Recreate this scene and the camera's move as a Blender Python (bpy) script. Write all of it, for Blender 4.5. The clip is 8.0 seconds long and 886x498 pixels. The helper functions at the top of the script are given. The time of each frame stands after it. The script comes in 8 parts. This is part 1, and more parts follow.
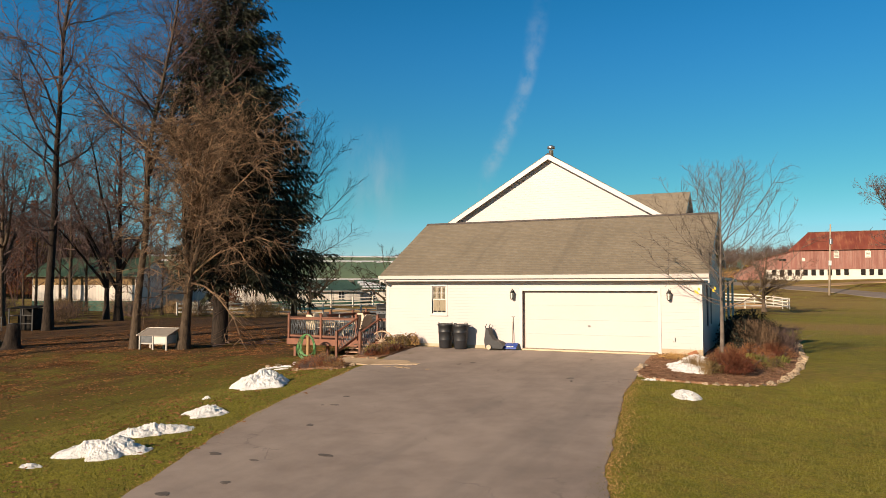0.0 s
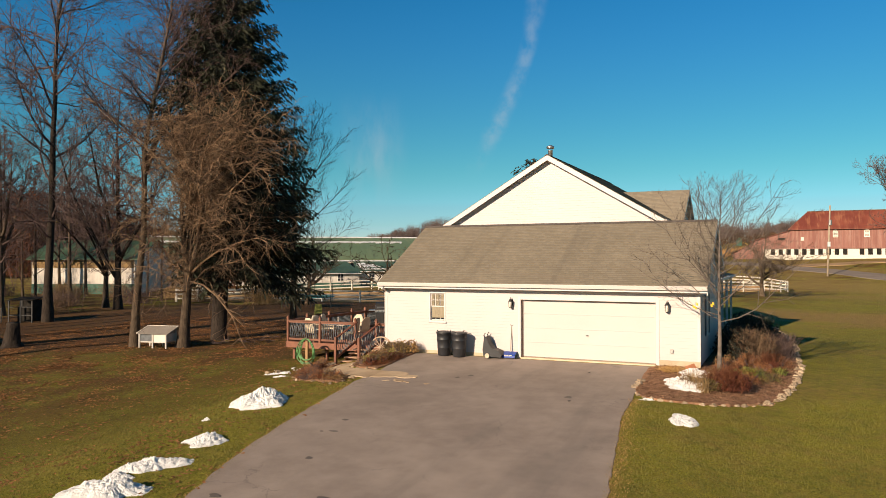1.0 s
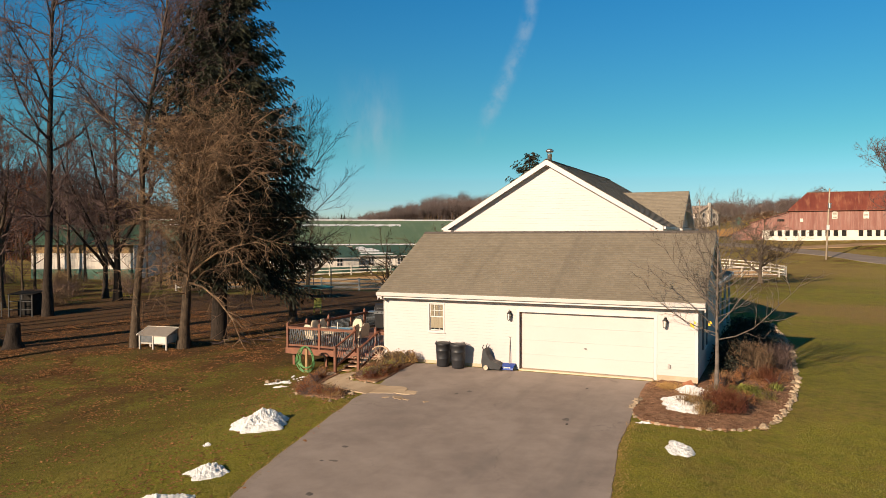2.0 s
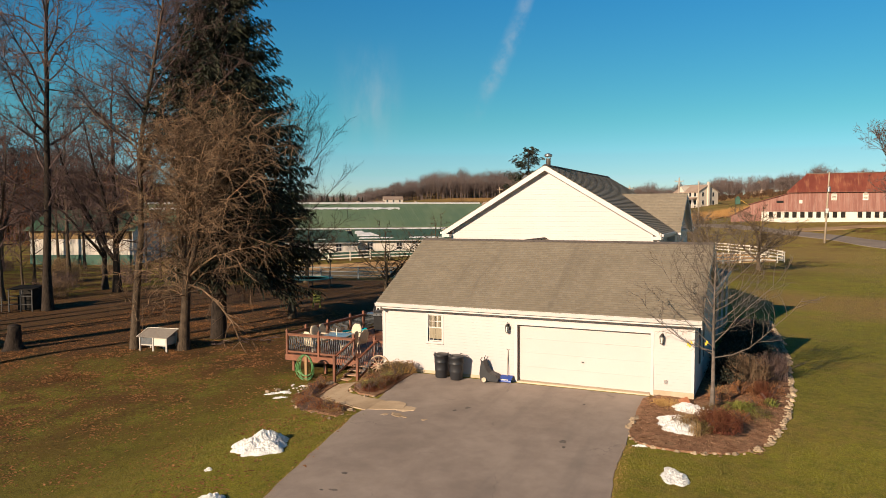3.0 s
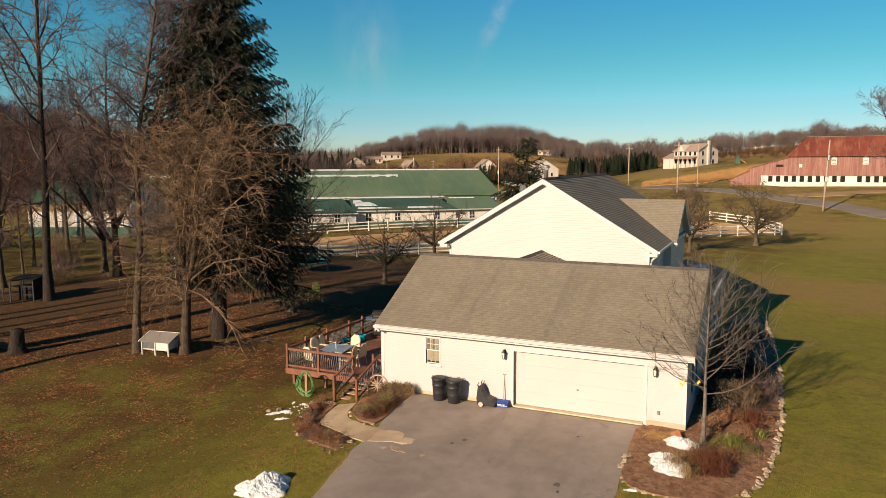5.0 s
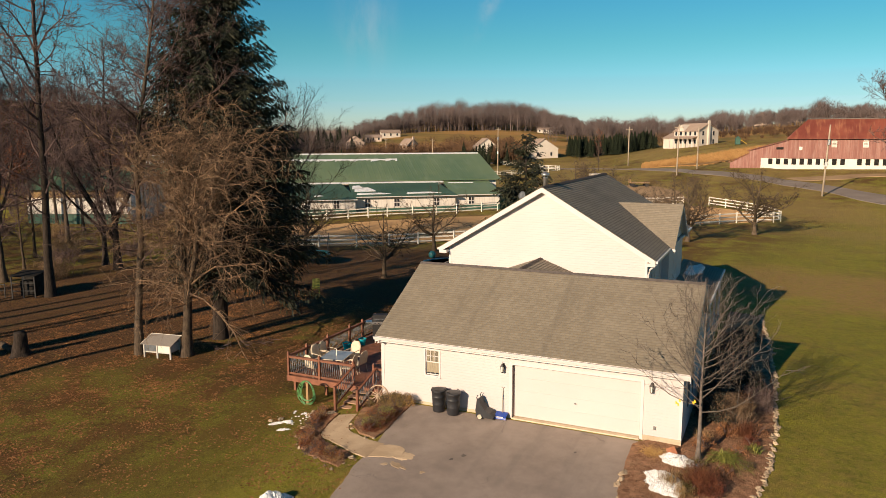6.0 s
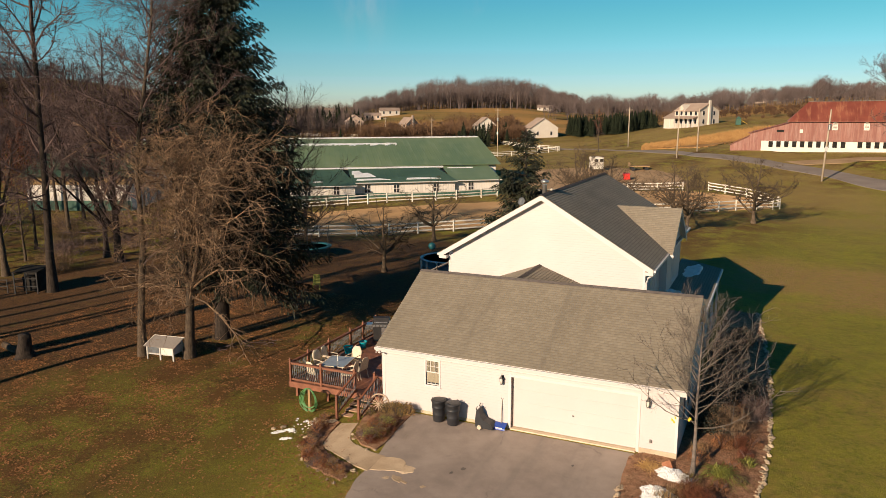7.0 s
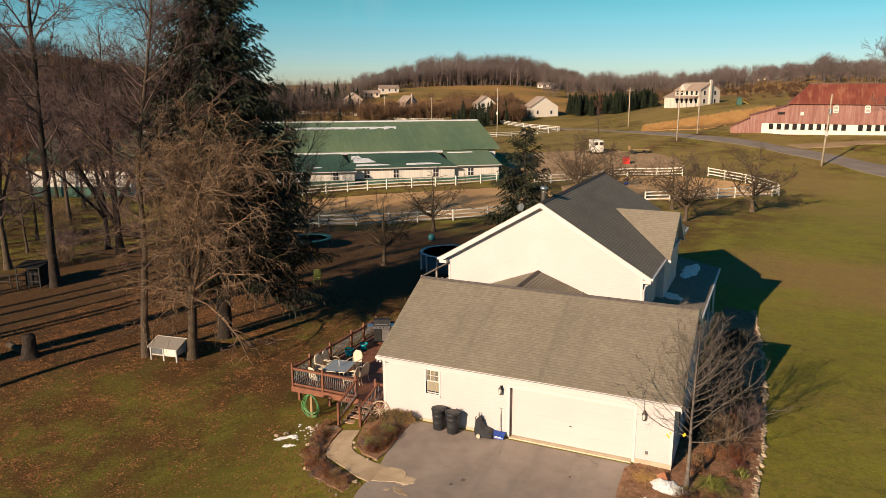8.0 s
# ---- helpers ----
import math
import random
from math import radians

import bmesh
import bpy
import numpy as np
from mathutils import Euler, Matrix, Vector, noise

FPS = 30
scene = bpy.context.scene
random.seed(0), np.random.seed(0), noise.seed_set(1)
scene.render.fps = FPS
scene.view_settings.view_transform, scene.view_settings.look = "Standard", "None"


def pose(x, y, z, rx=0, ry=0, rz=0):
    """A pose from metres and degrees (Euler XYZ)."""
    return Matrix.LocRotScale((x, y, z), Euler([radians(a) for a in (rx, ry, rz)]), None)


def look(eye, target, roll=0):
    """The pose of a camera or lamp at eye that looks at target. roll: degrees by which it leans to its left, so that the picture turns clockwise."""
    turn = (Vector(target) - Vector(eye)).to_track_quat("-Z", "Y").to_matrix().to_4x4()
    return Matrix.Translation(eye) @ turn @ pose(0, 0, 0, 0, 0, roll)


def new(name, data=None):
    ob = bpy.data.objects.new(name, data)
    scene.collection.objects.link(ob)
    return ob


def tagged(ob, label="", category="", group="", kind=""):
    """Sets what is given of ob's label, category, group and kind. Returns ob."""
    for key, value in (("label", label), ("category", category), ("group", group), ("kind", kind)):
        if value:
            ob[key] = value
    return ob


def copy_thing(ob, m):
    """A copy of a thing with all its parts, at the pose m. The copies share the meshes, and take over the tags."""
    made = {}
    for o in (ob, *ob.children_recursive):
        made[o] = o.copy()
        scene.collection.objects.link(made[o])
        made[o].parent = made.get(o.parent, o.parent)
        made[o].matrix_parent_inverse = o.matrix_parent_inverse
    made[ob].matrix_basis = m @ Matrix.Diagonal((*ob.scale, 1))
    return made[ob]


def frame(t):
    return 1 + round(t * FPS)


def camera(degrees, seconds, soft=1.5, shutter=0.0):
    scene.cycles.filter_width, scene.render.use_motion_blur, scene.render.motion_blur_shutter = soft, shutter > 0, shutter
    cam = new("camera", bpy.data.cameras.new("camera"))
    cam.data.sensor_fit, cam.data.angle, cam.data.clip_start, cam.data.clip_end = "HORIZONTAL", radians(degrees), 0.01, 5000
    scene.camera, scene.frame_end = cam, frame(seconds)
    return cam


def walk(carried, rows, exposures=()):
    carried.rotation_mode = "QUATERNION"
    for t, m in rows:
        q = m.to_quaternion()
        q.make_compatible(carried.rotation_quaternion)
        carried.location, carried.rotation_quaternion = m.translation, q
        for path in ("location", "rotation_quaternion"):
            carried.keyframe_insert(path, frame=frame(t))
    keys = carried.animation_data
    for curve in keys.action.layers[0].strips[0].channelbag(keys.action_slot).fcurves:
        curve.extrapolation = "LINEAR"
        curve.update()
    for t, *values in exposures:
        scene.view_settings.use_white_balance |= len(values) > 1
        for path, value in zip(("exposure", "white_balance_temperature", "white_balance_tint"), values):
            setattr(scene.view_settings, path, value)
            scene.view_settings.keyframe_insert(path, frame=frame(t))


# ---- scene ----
cam = camera(62.5, 8.0, 0.8)
METRES, EYE, TILT, LEAN, TURN = 11.6, 2.26, 3.0, 0.0, 25.0
ROWS = [
    (0.0, 0.0, 0.0, 0.0, 0.0, 0.0, 0.0),
    (0.5, 0.0012, 0.0032, 0.0576, -0.03, -1.12, 0.02),
    (1.0, 0.0024, 0.0061, 0.1136, -0.06, -2.09, 0.04),
    (1.5, 0.0027, 0.0083, 0.1732, -0.09, -3.07, 0.06),
    (3.0, 0.0063, 0.0169, 0.3572, -0.2, -6.01, 0.12),
    (3.5, 0.0078, 0.0213, 0.4191, -0.23, -6.98, 0.14),
    (4.0, 0.009, 0.0262, 0.4812, -0.26, -7.93, 0.15),
    (4.5, 0.0109, 0.0301, 0.5441, -0.28, -8.9, 0.16),
    (6.0, 0.0112, 0.04, 0.7396, -0.36, -11.76, 0.17),
    (6.5, 0.011, 0.0429, 0.8041, -0.38, -12.7, 0.17),
    (7.0, 0.01, 0.0451, 0.8689, -0.4, -13.64, 0.17),
    (7.5, 0.0091, 0.0471, 0.9331, -0.42, -14.57, 0.17),
    (8.0, 0.0088, 0.0497, 0.9985, -0.44, -15.54, 0.15),
]
walk(cam, [(t, pose(8.82, -25.89, EYE, TILT, LEAN, TURN) @ pose(METRES * x, METRES * y, METRES * z, 90 + pitch, roll, yaw)) for t, x, y, z, yaw, pitch, roll in ROWS])

# ---- light ----
SUN_EL, SUN_AZ = 21.2, 15.7          # height of the sun; its rays run this far from +y towards +x
scene.view_settings.exposure = 0.62
sun_data = bpy.data.lights.new("sun", "SUN")
sun_data.energy, sun_data.angle, sun_data.color = 5.0, radians(0.5), (1.0, 0.783, 0.562)
sun = new("sun", sun_data)
ray = Vector((math.sin(radians(SUN_AZ)) * math.cos(radians(SUN_EL)), math.cos(radians(SUN_AZ)) * math.cos(radians(SUN_EL)), -math.sin(radians(SUN_EL))))
sun.matrix_world = look((-12, -40, 30), Vector((-12, -40, 30)) + ray)

world = bpy.data.worlds.new("sky")
scene.world = world
world.use_nodes = True


class Nodes:
    """Short hand for building a node tree."""

    def __init__(self, tree):
        self.t = tree
        tree.nodes.clear()

    def n(self, kind, **kw):
        node = self.t.nodes.new(kind)
        for k, v in kw.items():
            if isinstance(v, bpy.types.NodeSocket):
                self.t.links.new(v, node.inputs[k])
            elif k in node.inputs:
                node.inputs[k].default_value = v
            else:
                setattr(node, k, v)
        return node

    def link(self, a, b):
        self.t.links.new(a, b)

    def put(self, v, sock):
        if isinstance(v, bpy.types.NodeSocket):
            self.t.links.new(v, sock)
        else:
            sock.default_value = v

    def m(self, op, a, b=0.0, c=None, clamp=False):
        node = self.t.nodes.new("ShaderNodeMath")
        node.operation, node.use_clamp = op, clamp
        for i, v in enumerate((a, b, c)):
            if v is not None:
                self.put(v, node.inputs[i])
        return node.outputs[0]

    def step(self, v, a, b, lo=0.0, hi=1.0):
        node = self.t.nodes.new("ShaderNodeMapRange")
        node.interpolation_type = "SMOOTHSTEP"
        self.put(v, node.inputs[0])
        for i, w in enumerate((a, b, lo, hi)):
            node.inputs[i + 1].default_value = w
        return node.outputs[0]

    def mix(self, f, a, b, blend="MIX"):
        node = self.t.nodes.new("ShaderNodeMix")
        node.data_type, node.blend_type = "RGBA", blend
        self.put(f, node.inputs[0])
        for v, s in ((a, node.inputs[6]), (b, node.inputs[7])):
            self.put((*v, 1.0) if isinstance(v, tuple) and len(v) == 3 else v, s)
        return node.outputs[2]

    def noise(self, vec, scale, detail=4.0, rough=0.55, out=0):
        node = self.t.nodes.new("ShaderNodeTexNoise")
        node.inputs["Scale"].default_value, node.inputs["Detail"].default_value, node.inputs["Roughness"].default_value = scale, detail, rough
        if vec is not None:
            self.t.links.new(vec, node.inputs["Vector"])
        return node.outputs[out]

    def scaled(self, vec, x, y, z):
        node = self.t.nodes.new("ShaderNodeVectorMath")
        node.operation = "MULTIPLY"
        self.t.links.new(vec, node.inputs[0])
        node.inputs[1].default_value = (x, y, z)
        return node.outputs[0]


W = Nodes(world.node_tree)
sky = W.n("ShaderNodeTexSky", sky_type="NISHITA", sun_disc=False, sun_elevation=radians(SUN_EL), sun_rotation=radians(180 + SUN_AZ), air_density=1.0, dust_density=0.02, ozone_density=2.5)
way = W.n("ShaderNodeTexCoord").outputs["Generated"]
sep = W.n("ShaderNodeSeparateXYZ", Vector=way)
el = W.m("MULTIPLY", W.m("ARCSINE", sep.outputs[2]), 57.296)
az = W.m("MULTIPLY", W.m("ARCTAN2", sep.outputs[0], sep.outputs[1]), 57.296)
drop = W.m("SUBTRACT", 20.8, el)
line = W.m("SUBTRACT", W.m("SUBTRACT", -17.2, W.m("MULTIPLY", drop, 0.2)), W.m("MULTIPLY", W.m("MULTIPLY", drop, drop), 0.013))
wob = W.m("MULTIPLY", W.m("SUBTRACT", W.noise(way, 14.0, 3.0), 0.5), 1.5)
off = W.m("ABSOLUTE", W.m("ADD", W.m("SUBTRACT", az, line), wob))
trail = W.m("MULTIPLY", W.step(off, 0.05, 1.0, 1.0, 0.0), W.m("MULTIPLY", W.step(el, 6.0, 11.0), W.step(el, 24.0, 15.0)))
trail = W.m("MULTIPLY", trail, W.step(W.noise(way, 40.0, 5.0), 0.3, 0.7))
veil = W.m("MULTIPLY", W.step(W.m("ABSOLUTE", W.m("SUBTRACT", az, -30.5)), 0.2, 3.2, 1.0, 0.0), W.step(W.m("ABSOLUTE", W.m("SUBTRACT", el, 8.5)), 0.5, 5.0, 1.0, 0.0))
veil = W.m("MULTIPLY", veil, W.step(W.noise(W.scaled(way, 3.0, 3.0, 1.0), 9.0, 5.0), 0.35, 0.75))
cloud = W.m("MULTIPLY", W.m("ADD", W.m("MULTIPLY", trail, 0.34), W.m("MULTIPLY", veil, 0.32)), 1.0, clamp=True)
tint = W.n("ShaderNodeHueSaturation", Hue=0.480, Saturation=1.42, Value=1.08, Color=sky.outputs[0])
# pale at the horizon, cyan above it, deep blue higher up
hue = W.mix(W.step(el, 0.0, 7.5), (0.76, 0.99, 1.48, 1.0), (0.63, 1.0, 1.0, 1.0))
hue = W.mix(W.step(el, 6.0, 20.0), hue, (0.91, 1.04, 1.28, 1.0))
hue = W.mix(W.step(el, 18.0, 65.0), hue, (0.20, 0.19, 0.22, 1.0))
clean = W.mix(1.0, tint.outputs[0], hue, "MULTIPLY")
seen = W.mix(cloud, clean, (6.5, 7.4, 8.0))
bg = W.n("ShaderNodeBackground", Color=seen, Strength=0.048)
W.link(bg.outputs[0], W.n("ShaderNodeOutputWorld").inputs[0])

# ---- materials ----


def material(name):
    mt = bpy.data.materials.new(name)
    mt.use_nodes = True
    N = Nodes(mt.node_tree)
    out = N.n("ShaderNodeOutputMaterial")
    bs = N.n("ShaderNodeBsdfPrincipled")
    N.link(bs.outputs[0], out.inputs[0])
    N.bs, N.mt = bs, mt
    N.pos = N.n("ShaderNodeNewGeometry").outputs["Position"]
    N.rand = N.n("ShaderNodeObjectInfo").outputs["Random"]
    return N


def bump(N, height, strength=0.4, dist=0.01):
    b = N.n("ShaderNodeBump", Strength=strength, Distance=dist, Height=height)
    N.link(b.outputs[0], N.bs.inputs["Normal"])


def surface(name, c1, c2, scale=3.0, fine=40.0, rough=0.7, metal=0.0, relief=0.3, dist=0.006, stain=None, amount=0.5, vary=0.15, stretch=(1, 1, 1)):
    """Two colours mixed by coarse and fine noise, with relief, a stain colour and a change from piece to piece."""
    N = material(name)
    vec = N.scaled(N.pos, *stretch)
    a = N.noise(vec, scale, 5.0)
    b = N.noise(vec, fine, 4.0, 0.65)
    f = N.m("ADD", N.m("MULTIPLY", a, 0.6), N.m("MULTIPLY", b, 0.4))
    col = N.mix(N.step(f, 0.32, 0.68), c1, c2)
    if stain:
        col = N.mix(N.m("MULTIPLY", N.step(N.noise(N.pos, scale * 0.37, 4.0), 0.5, 0.75), amount), col, stain)
    val = N.m("ADD", 1.0 - vary, N.m("MULTIPLY", N.rand, 2 * vary))
    hs = N.n("ShaderNodeHueSaturation", Color=col, Value=val)
    N.link(hs.outputs[0], N.bs.inputs["Base Color"])
    N.put(N.m("ADD", rough - 0.08, N.m("MULTIPLY", b, 0.16)), N.bs.inputs["Roughness"])
    N.bs.inputs["Metallic"].default_value = metal
    if rough >= 0.88:
        N.bs.inputs["Specular IOR Level"].default_value = 0.12
    if relief:
        bump(N, b, relief, dist)
    return N.mt


def lap_siding(name, c1, c2, board=0.115, depth=0.012):
    N = material(name)
    z = N.n("ShaderNodeSeparateXYZ", Vector=N.pos).outputs[2]
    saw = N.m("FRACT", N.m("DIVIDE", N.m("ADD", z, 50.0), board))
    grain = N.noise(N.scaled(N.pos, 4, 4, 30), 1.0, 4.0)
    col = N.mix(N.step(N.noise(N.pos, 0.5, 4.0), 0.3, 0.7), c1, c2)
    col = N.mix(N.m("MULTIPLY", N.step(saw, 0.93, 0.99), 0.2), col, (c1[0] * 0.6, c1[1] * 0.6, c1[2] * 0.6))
    N.link(col, N.bs.inputs["Base Color"])
    N.bs.inputs["Roughness"].default_value = 0.5
    bump(N, N.m("ADD", N.m("SUBTRACT", 1.0, saw), N.m("MULTIPLY", grain, 0.05)), 0.4, depth)
    return N.mt


def board_siding(name, c1, c2, wear, board=0.3, wearing=0.5):
    """Upright boards with dark joints and faded streaks."""
    N = material(name)
    obj = N.n("ShaderNodeTexCoord").outputs["Object"]
    s = N.n("ShaderNodeSeparateXYZ", Vector=obj)
    u = N.m("DIVIDE", N.m("ADD", N.m("ADD", s.outputs[0], s.outputs[1]), 200.0), board)
    saw = N.m("FRACT", u)
    joint = N.step(N.m("ABSOLUTE", N.m("SUBTRACT", saw, 0.5)), 0.42, 0.49)
    cell = N.n("ShaderNodeTexWhiteNoise", noise_dimensions="1D", W=N.m("FLOOR", u)).outputs["Value"]
    col = N.mix(cell, c1, c2)
    col = N.mix(N.m("MULTIPLY", N.step(N.noise(N.scaled(obj, 2, 2, 0.25), 0.9, 6.0, 0.7), 0.42, 0.7), wearing), col, wear)
    col = N.mix(N.m("MULTIPLY", joint, 0.4), col, (c1[0] * 0.4, c1[1] * 0.4, c1[2] * 0.4))
    N.link(col, N.bs.inputs["Base Color"])
    N.bs.inputs["Roughness"].default_value = 0.8
    bump(N, N.m("SUBTRACT", 1.0, joint), 0.5, 0.015)
    return N.mt


def metal_roof(name, c1, c2, wear, rib=0.4, rough=0.4, wearing=0.5):
    N = material(name)
    obj = N.n("ShaderNodeTexCoord").outputs["Object"]
    s = N.n("ShaderNodeSeparateXYZ", Vector=obj)
    saw = N.m("FRACT", N.m("DIVIDE", N.m("ADD", s.outputs[0], 200.0), rib))
    joint = N.step(N.m("ABSOLUTE", N.m("SUBTRACT", saw, 0.5)), 0.40, 0.47)
    f = N.noise(N.scaled(obj, 1.6, 0.22, 0.22), 0.8, 6.0, 0.65)
    col = N.mix(N.step(N.noise(obj, 0.15, 4.0), 0.35, 0.65), c1, c2)
    col = N.mix(N.m("MULTIPLY", N.step(f, 0.48, 0.72), wearing), col, wear)
    N.link(col, N.bs.inputs["Base Color"])
    N.bs.inputs["Roughness"].default_value = rough
    bump(N, joint, 0.6, 0.03)
    return N.mt


def shingle(name, c1, c2):
    N = material(name)
    obj = N.n("ShaderNodeTexCoord").outputs["Object"]
    s = N.n("ShaderNodeSeparateXYZ", Vector=obj)
    u = N.m("ADD", N.m("DIVIDE", s.outputs[0], 0.17), N.m("MULTIPLY", N.rand, 37.0))
    tab = N.n("ShaderNodeTexWhiteNoise", noise_dimensions="1D", W=N.m("ADD", N.m("FLOOR", u), N.m("MULTIPLY", N.rand, 500.0))).outputs["Value"]
    gap = N.step(N.m("ABSOLUTE", N.m("SUBTRACT", N.m("FRACT", u), 0.5)), 0.44, 0.49)
    grit = N.noise(N.pos, 90.0, 3.0, 0.7)
    cloudy = N.noise(N.pos, 0.55, 5.0)
    f = N.m("ADD", N.m("ADD", N.m("MULTIPLY", tab, 0.2), N.m("MULTIPLY", grit, 0.45)), N.m("MULTIPLY", cloudy, 0.5))
    col = N.mix(N.step(f, 0.3, 0.9), c1, c2)
    streak = N.step(N.noise(N.scaled(N.pos, 1.3, 0.12, 0.12), 1.0, 5.0, 0.6), 0.5, 0.78)
    col = N.mix(N.m("MULTIPLY", streak, 0.38), col, (c1[0] * 0.55, c1[1] * 0.55, c1[2] * 0.6))
    col = N.mix(N.m("MULTIPLY", gap, 0.22), col, (c1[0] * 0.45, c1[1] * 0.45, c1[2] * 0.45))
    band = N.step(s.outputs[1], 0.098, 0.118)
    col = N.mix(N.m("MULTIPLY", band, 0.5), col, (c1[0] * 0.5, c1[1] * 0.5, c1[2] * 0.52))
    N.link(col, N.bs.inputs["Base Color"])
    N.bs.inputs["Roughness"].default_value = 0.9
    bump(N, N.m("ADD", grit, tab), 0.5, 0.006)
    return N.mt


def glass_dark(name, col=(0.02, 0.025, 0.03)):
    N = material(name)
    N.bs.inputs["Base Color"].default_value = (*col, 1)
    N.bs.inputs["Roughness"].default_value = 0.06
    N.bs.inputs["Specular IOR Level"].default_value = 0.6
    N.put(N.m("ADD", 0.04, N.m("MULTIPLY", N.noise(N.pos, 2.0), 0.06)), N.bs.inputs["Roughness"])
    return N.mt


def asphalt(name):
    N = material(name)
    p = N.pos
    grit = N.noise(p, 70.0, 4.0, 0.75)
    mid = N.noise(p, 1.6, 6.0, 0.6)
    big = N.noise(p, 0.33, 5.0, 0.55)
    f = N.m("ADD", N.m("ADD", N.m("MULTIPLY", grit, 0.28), N.m("MULTIPLY", mid, 0.34)), N.m("MULTIPLY", big, 0.5))
    col = N.mix(N.step(f, 0.38, 0.74), (0.195, 0.155, 0.131), (0.32, 0.26, 0.218))
    # wheel lanes, worn darker towards the door
    lane = N.noise(N.scaled(p, 0.9, 0.10, 1.0), 1.1, 4.0)
    col = N.mix(N.m("MULTIPLY", N.step(lane, 0.52, 0.7), 0.35), col, (0.15, 0.128, 0.113))
    warp = N.n("ShaderNodeVectorMath", operation="ADD")
    N.link(p, warp.inputs[0])
    N.link(N.scaled(N.noise(p, 1.1, 5.0, 0.6, 1), 1.6, 1.6, 0), warp.inputs[1])
    vor = N.n("ShaderNodeTexVoronoi", feature="DISTANCE_TO_EDGE", Scale=0.28, Vector=warp.outputs[0]).outputs["Distance"]
    crack = N.m("MULTIPLY", N.step(vor, 0.0015, 0.008, 1.0, 0.0), N.step(N.noise(p, 0.45, 3.0), 0.52, 0.62))
    col = N.mix(N.m("MULTIPLY", crack, 0.3), col, (0.05, 0.043, 0.04))
    oil = N.step(N.noise(p, 0.85, 5.0, 0.7), 0.68, 0.76)
    col = N.mix(N.m("MULTIPLY", oil, 0.2), col, (0.075, 0.066, 0.06))
    N.link(col, N.bs.inputs["Base Color"])
    N.bs.inputs["Roughness"].default_value = 0.88
    bump(N, N.m("SUBTRACT", N.m("ADD", grit, N.m("MULTIPLY", mid, 0.8)), N.m("MULTIPLY", crack, 0.8)), 0.5, 0.008)
    return N.mt


